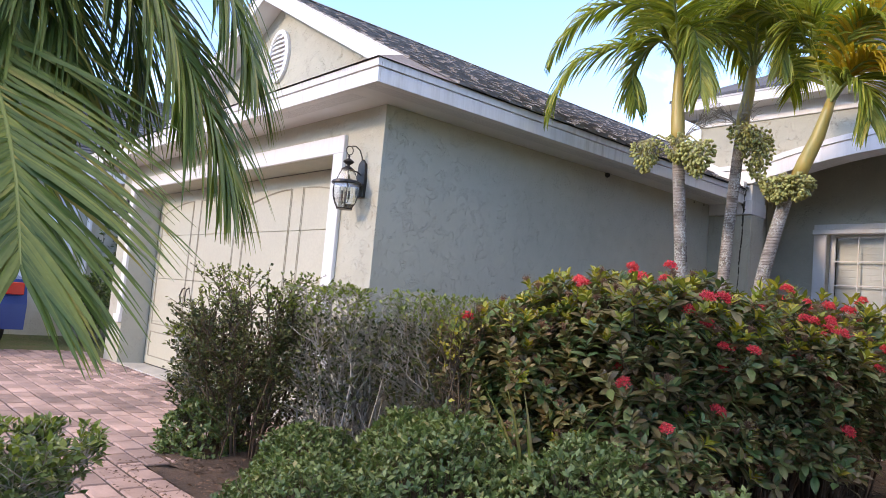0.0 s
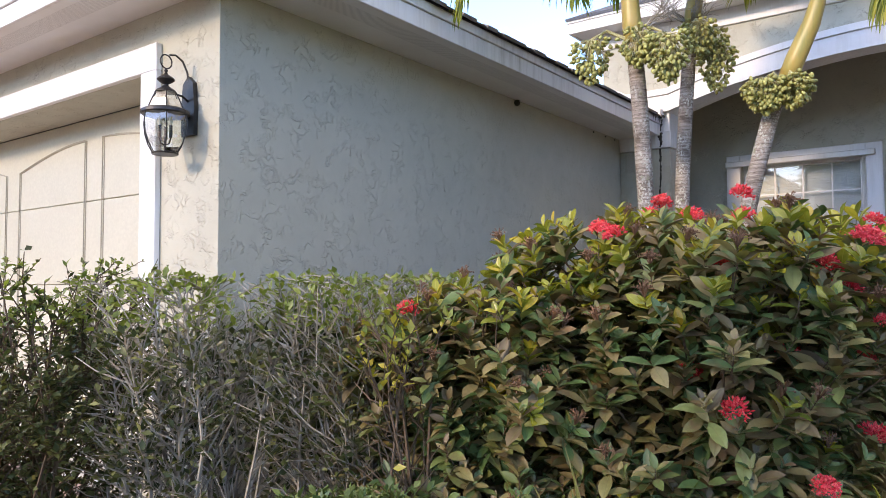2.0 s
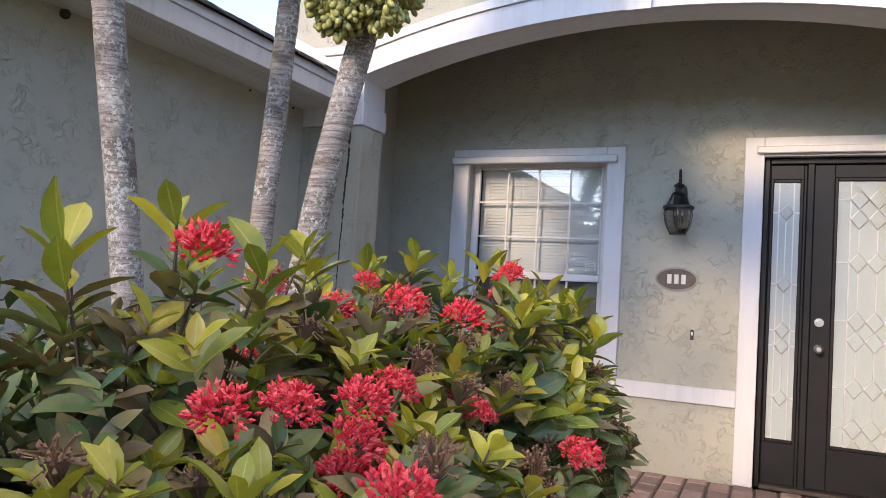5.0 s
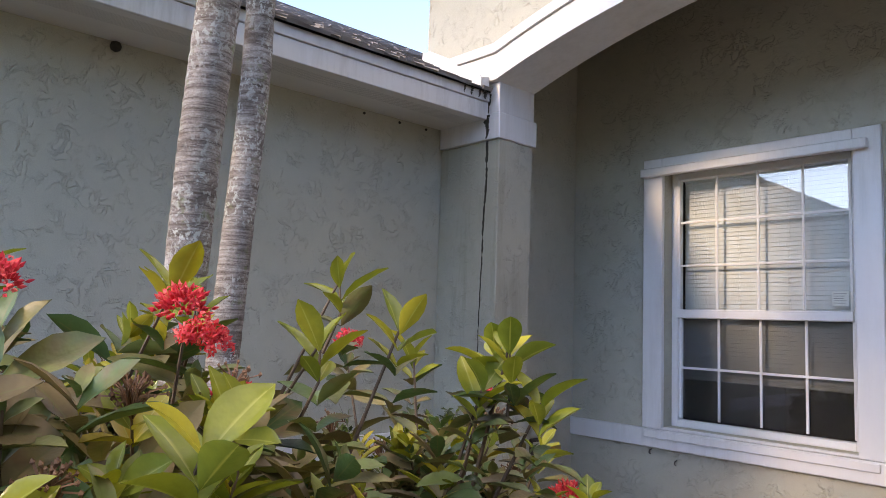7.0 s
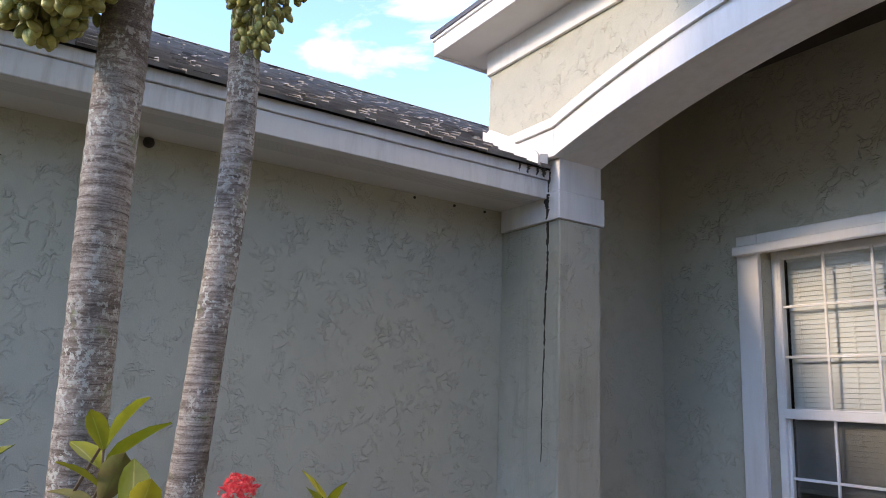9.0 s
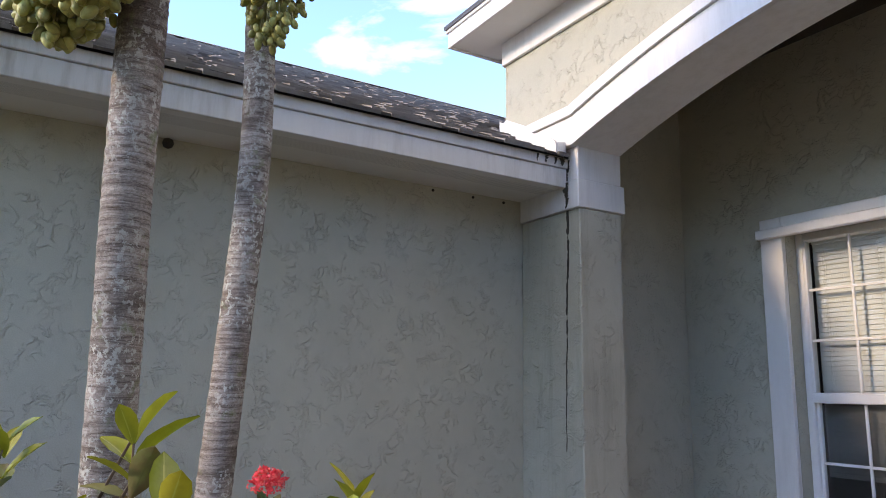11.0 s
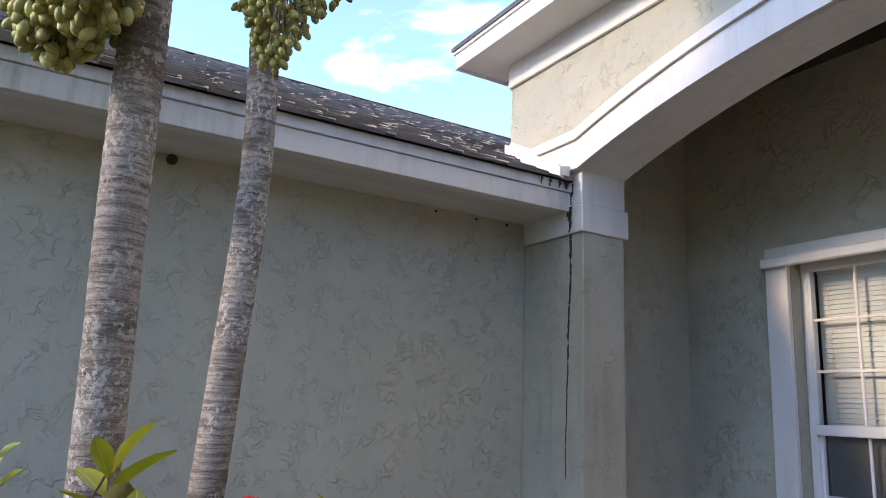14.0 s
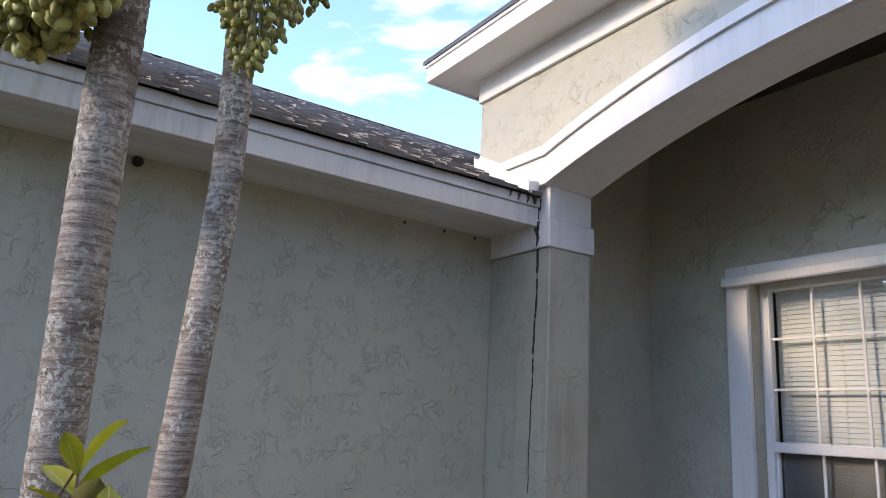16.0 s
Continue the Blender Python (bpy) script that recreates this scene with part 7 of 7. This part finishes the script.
palm((1.33, 2.12, 0.0), [(1.33, 2.12, -0.03), (1.30, 2.06, 0.8), (1.294, 1.96, 1.45), (1.312, 1.835, 2.02), (1.295, 1.80, 2.44)],
     [(1.29, 1.80, 2.42), (1.285, 1.80, 2.55), (1.27, 1.80, 2.75), (1.265, 1.80, 2.95), (1.262, 1.80, 3.06)],
     [(((1.25, 1.79, 3.06), (1.15, 1.69, 3.24), (0.96, 1.49, 3.17), (0.76, 1.27, 3.06), (0.65, 1.15, 2.84), (0.60, 1.10, 2.62)), PALM_LEAF),
      (((1.26, 1.79, 3.08), (1.20, 1.75, 3.38), (1.00, 1.59, 3.53), (0.76, 1.40, 3.50), (0.58, 1.26, 3.29), (0.51, 1.20, 3.12)), PALM_LEAF),
      (((1.27, 1.77, 3.06), (1.24, 1.65, 3.21), (1.10, 1.58, 3.14), (1.02, 1.55, 2.94), (1.08, 1.53, 2.70)), PALM_LEAF),
      (((1.27, 1.80, 3.08), (1.34, 1.74, 3.30), (1.44, 1.70, 3.24), (1.51, 1.68, 2.98), (1.52, 1.68, 2.76)), PALM_LEAF)],
     [(90, 55, 1.3, 2.2, PALM_LEAF), (35, 60, 1.2, 2.2, PALM_LEAF), (290, 65, 1.1, 2.6, PALM_LEAF), (225, 72, 1.3, 2.2, PALM_LEAF), (150, 66, 1.3, 2.2, PALM_LEAF), (45, 80, 1.3, 1.4, PALM_LEAF)],
     [((1.27, 1.77, 2.44), (1.08, 1.70, 2.46), 150, 0.25), ((1.31, 1.76, 2.43), (1.36, 1.70, 2.45), 130, 0.20), ((1.32, 1.77, 2.43), (1.52, 1.70, 2.40), 280, 0.27)],
     [((1.33, 1.80, 2.46), (0.26, 0.05, 0.22))],
     "ringed grey palm with a golden crownshaft and hanging green fruit", 1)
palm((1.28, 2.66, 0.0), [(1.27, 2.62, -0.03), (1.25, 2.66, 0.8), (1.245, 2.70, 1.5), (1.27, 2.72, 2.1), (1.34, 2.675, 2.74)],
     [(1.345, 2.67, 2.72), (1.36, 2.665, 2.86), (1.395, 2.66, 3.02), (1.41, 2.66, 3.18), (1.425, 2.66, 3.27)],
     [(((1.41, 2.64, 3.25), (1.27, 2.60, 3.48), (1.09, 2.56, 3.54), (0.94, 2.55, 3.37), (0.87, 2.55, 3.10)), PALM_LEAF),
      (((1.42, 2.63, 3.26), (1.37, 2.55, 3.63), (1.20, 2.48, 3.80), (0.97, 2.45, 3.72), (0.80, 2.45, 3.55)), PALM_LEAF),
      (((1.43, 2.64, 3.26), (1.51, 2.54, 3.62), (1.63, 2.48, 3.68), (1.75, 2.46, 3.51), (1.79, 2.46, 3.30)), PALM_LEAF),
      (((1.43, 2.68, 3.26), (1.62, 2.75, 3.58), (1.82, 2.80, 3.58), (2.00, 2.84, 3.34)), PALM_LEAF)],
     [(300, 60, 1.2, 2.6, PALM_LEAF), (20, 62, 1.3, 2.4, PALM_LEAF), (100, 58, 1.3, 2.2, PALM_LEAF), (255, 72, 1.2, 2.4, PALM_LEAF), (60, 78, 1.3, 1.5, PALM_LEAF)],
     [((1.36, 2.65, 2.70), (1.50, 2.67, 2.62), 270, 0.32), ((1.36, 2.64, 2.70), (1.45, 2.50, 2.72), 150, 0.22), ((1.36, 2.68, 2.70), (1.42, 2.82, 2.75), 120, 0.2)],
     [((1.33, 2.65, 2.76), (-0.26, -0.06, 0.16)), ((1.36, 2.62, 2.76), (0.16, -0.10, 0.10))],
     "grey lichen-spotted palm trunk close to the side wall", 2)
palm((1.70, 2.31, 0.0), [(1.58, 2.37, -0.03), (1.605, 2.37, 0.7), (1.727, 2.345, 1.40), (1.810, 2.325, 1.74), (1.903, 2.31, 2.06), (1.965, 2.30, 2.20)],
     [(1.968, 2.30, 2.18), (2.03, 2.295, 2.32), (2.115, 2.29, 2.50), (2.165, 2.29, 2.66), (2.195, 2.29, 2.76)],
     [(((2.19, 2.28, 2.74), (2.12, 2.20, 3.14), (2.04, 2.14, 3.32), (1.95, 2.10, 3.22), (1.91, 2.08, 3.02)), PALM_LEAF),
      (((2.19, 2.28, 2.76), (2.31, 2.24, 3.10), (2.42, 2.20, 3.23), (2.55, 2.18, 3.20), (2.68, 2.18, 3.00)), PALM_LEAF),
      (((2.20, 2.28, 2.76), (2.32, 2.24, 2.91), (2.46, 2.21, 2.97), (2.60, 2.19, 2.88), (2.72, 2.18, 2.66)), PALM_YELLOW),
      (((2.20, 2.27, 2.74), (2.34, 2.20, 2.85), (2.46, 2.16, 2.75), (2.51, 2.14, 2.52)), PALM_LEAF)],
     [(200, 72, 1.2, 2.2, PALM_LEAF), (130, 60, 1.2, 2.2, PALM_LEAF), (60, 60, 1.2, 2.3, PALM_LEAF), (270, 76, 1.1, 2.2, PALM_LEAF), (350, 70, 1.2, 1.9, PALM_YELLOW)],
     [((1.97, 2.25, 2.17), (1.90, 2.17, 2.20), 270, 0.20), ((1.99, 2.27, 2.17), (2.03, 2.20, 2.20), 200, 0.18)],
     [],
     "leaning grey palm with fruit clusters round its golden crownshaft", 3)

# the palm beside the drive: only its hanging fronds come into view
np_ = thing("near_palm", "feather palm beside the drive with long drooping green fronds", "palm tree", (1.55, -3.35, -0.02))
o_ = Vector((1.55, -3.35, -0.02))
part("trunk", Build().tube([(0, 0, 0), (0.03, 0.02, 1.0), (0.05, 0.03, 2.3)], [0.13, 0.10, 0.09], 16), BARK, np_, smooth=True)
for i, ctrl in enumerate((
        ((1.65, -3.25, 2.2), (2.10, -2.95, 1.80), (2.46, -2.83, 1.40), (2.70, -2.80, 1.16), (2.82, -2.79, 0.97)),
        ((1.60, -3.20, 2.3), (2.00, -2.85, 2.20), (2.28, -2.55, 1.85), (2.45, -2.38, 1.50), (2.52, -2.30, 1.28)),
        ((1.60, -3.20, 2.4), (1.90, -2.80, 2.60), (2.12, -2.50, 2.30), (2.30, -2.30, 1.90), (2.40, -2.20, 1.60)),
        ((1.55, -3.20, 2.2), (1.78, -2.70, 2.10), (1.90, -2.42, 1.90), (1.96, -2.28, 1.70), (1.98, -2.24, 1.58)),
        ((1.65, -3.30, 2.4), (2.00, -3.00, 2.50), (2.28, -2.85, 2.10), (2.42, -2.76, 1.70)),
        ((1.60, -3.25, 2.3), (1.95, -2.95, 1.95), (2.13, -2.75, 1.45), (2.20, -2.68, 1.00)),
        ((1.60, -3.25, 2.5), (1.80, -2.95, 2.60), (2.00, -2.66, 2.30), (2.12, -2.50, 1.85), (2.18, -2.42, 1.50)),
        ((1.60, -3.25, 2.4), (1.85, -3.02, 2.45), (2.10, -2.85, 2.05), (2.25, -2.76, 1.60)),
        ((1.60, -3.25, 2.35), (1.95, -2.92, 2.20), (2.20, -2.68, 1.75), (2.30, -2.60, 1.42)),
        ((1.65, -3.30, 2.3), (2.02, -3.02, 2.15), (2.30, -2.84, 1.75), (2.42, -2.76, 1.40)))):
    frond(np_, (0, 0, 0), (1, 0.3, 0.2), 1.5, 1.0, 92, 0.42, NEAR_FROND, 0.38 if i in (0, 5) else 0.95, 0.0155, 300 + i, pts=[Vector(q) + Vector((-0.03, 0.03, 0.08)) - o_ for q in ctrl], start=0.18, stout=0.0065, rib_mat=RIB)

# ---- stains, streaks and litter ----
def streak(name, label, pts, width, material, normal, seed, parent=None):
    """A ragged water streak that clings to a wall."""
    rng = random.Random(seed)
    b = Build()
    v, f, drift = [], [], 0.0
    n = len(pts) * 18
    side = Vector((0, 0, 1)).cross(Vector(normal)).normalized()
    for i in range(n + 1):
        u = i / n * (len(pts) - 1)
        k = min(int(u), len(pts) - 2)
        p = Vector(pts[k]).lerp(Vector(pts[k + 1]), u - k)
        w = width * (1 - 0.7 * i / n) * rng.uniform(0.6, 1.1) * (1.0 if rng.random() < 0.9 else 0.3)
        drift = 0.95 * drift + 0.07 * rng.uniform(-1, 1)
        off = width * (drift + rng.uniform(-0.05, 0.05))
        v += [p + side * (off - w / 2), p + side * (off + w / 2)]
    for i in range(n):
        f.append((2 * i, 2 * i + 1, 2 * i + 3, 2 * i + 2))
    return tagged(part(name, b.add(v, f), material), label, "stain", "", "structure")


YS = ARCH_Y + 0.0025
streak("trim_streak_upper", "black water streak down the white collar", [(0.41, ARCH_Y - 0.0135, 2.50), (0.405, ARCH_Y - 0.0135, 2.36)], 0.055, MILDEW, (0, -1, 0), 1)
streak("trim_streak_capital", "black water streak down the capital", [(0.415, ARCH_Y - 0.0065, 2.66), (0.41, ARCH_Y - 0.0065, 2.512)], 0.05, MILDEW, (0, -1, 0), 2)
streak("trim_streak_shaft", "long black water streak down the stucco column", [(0.405, YS, 2.35), (0.40, YS, 2.1), (0.385, YS, 1.8), (0.38, YS, 1.5), (0.375, YS, 1.1)], 0.024, MILDEW, (0, -1, 0), 3)
streak("trim_streak_rust", "rusty splash stain at the foot of the column", [(0.33, YS, 0.30), (0.34, YS, 0.15), (0.33, YS, -0.02)], 0.10, RUST, (0, -1, 0), 4)
for k, (yy, w) in enumerate(((4.60, 0.05), (4.56, 0.03), (4.50, 0.035), (4.44, 0.02))):
    streak("trim_streak_fascia", "black mildew run at the end of the fascia", [(OV + 0.0145, yy, EAVE_T + 0.008), (OV + 0.0145, yy, EAVE_T - 0.035)], w, MILDEW, (1, 0, 0), 10 + k)


def litter(name, label, spots, n, seed, material, size):
    """Chips and dead leaves lying about."""
    rng = np.random.default_rng(seed)
    x0, x1, y0, y1, z = spots
    B = np.stack([rng.uniform(x0, x1, n), rng.uniform(y0, y1, n), np.full(n, z) + rng.uniform(0, 0.012, n)], 1)
    O = random_dirs(n, -0.12, 0.2)
    U = np.array([0, 0, 1.0]) + rng.normal(0, 0.25, (n, 3))
    o = part(name, leaf_mesh(name, B, O, U, size * rng.uniform(0.5, 1.3, n), LEAF_SMALL), material)
    return tagged(o, label, "litter", "", "stuff")


sky_block_trees()


def street_hedge():
    """Unseen hedge under the trees, added to hide bright horizon from the window's reflection."""
    rng = np.random.default_rng(78)
    t = thing("street_hedge", "unseen long hedge added to keep bright horizon out of the window", "hedge", (4.0, -38.0, -0.075))
    part("core", Build().box(-56, 56, -0.7, 0.7, 0.0, 2.7, 0.3), COVER_LEAF, t)
    n = 9000
    p = np.stack([rng.uniform(-56, 56, n), rng.uniform(0.5, 1.0, n), rng.uniform(0.05, 3.3, n)], 1)
    o = unit(rng.normal(0, 0.6, (n, 3)) + np.array([0, 0.6, 0.4]))
    tagged(part("leaf_mass", leaf_mesh("leaf_mass", p, o, rng.normal(0, 0.5, (n, 3)) + np.array([0, 0.3, 0.8]), rng.uniform(0.25, 0.5, n), LEAF_SMALL), COVER_LEAF, t), "", "", "", "stuff")


street_hedge()
litter("mulch_chips", "brown bark chips over the planting bed", (0.05, 2.78, -1.4, 4.5, 0.022), 5000, 1, MULCHCHIP, 0.035)
litter("mulch_chips", "brown bark chips spilled on the drive", (-0.15, 0.9, -1.75, -1.15, 0.004), 380, 2, MULCHCHIP, 0.022)
litter("dead_leaves", "dry brown leaves on the porch paving", (0.15, 1.4, 5.0, 5.9, 0.004), 40, 3, MULCHCHIP, 0.05)
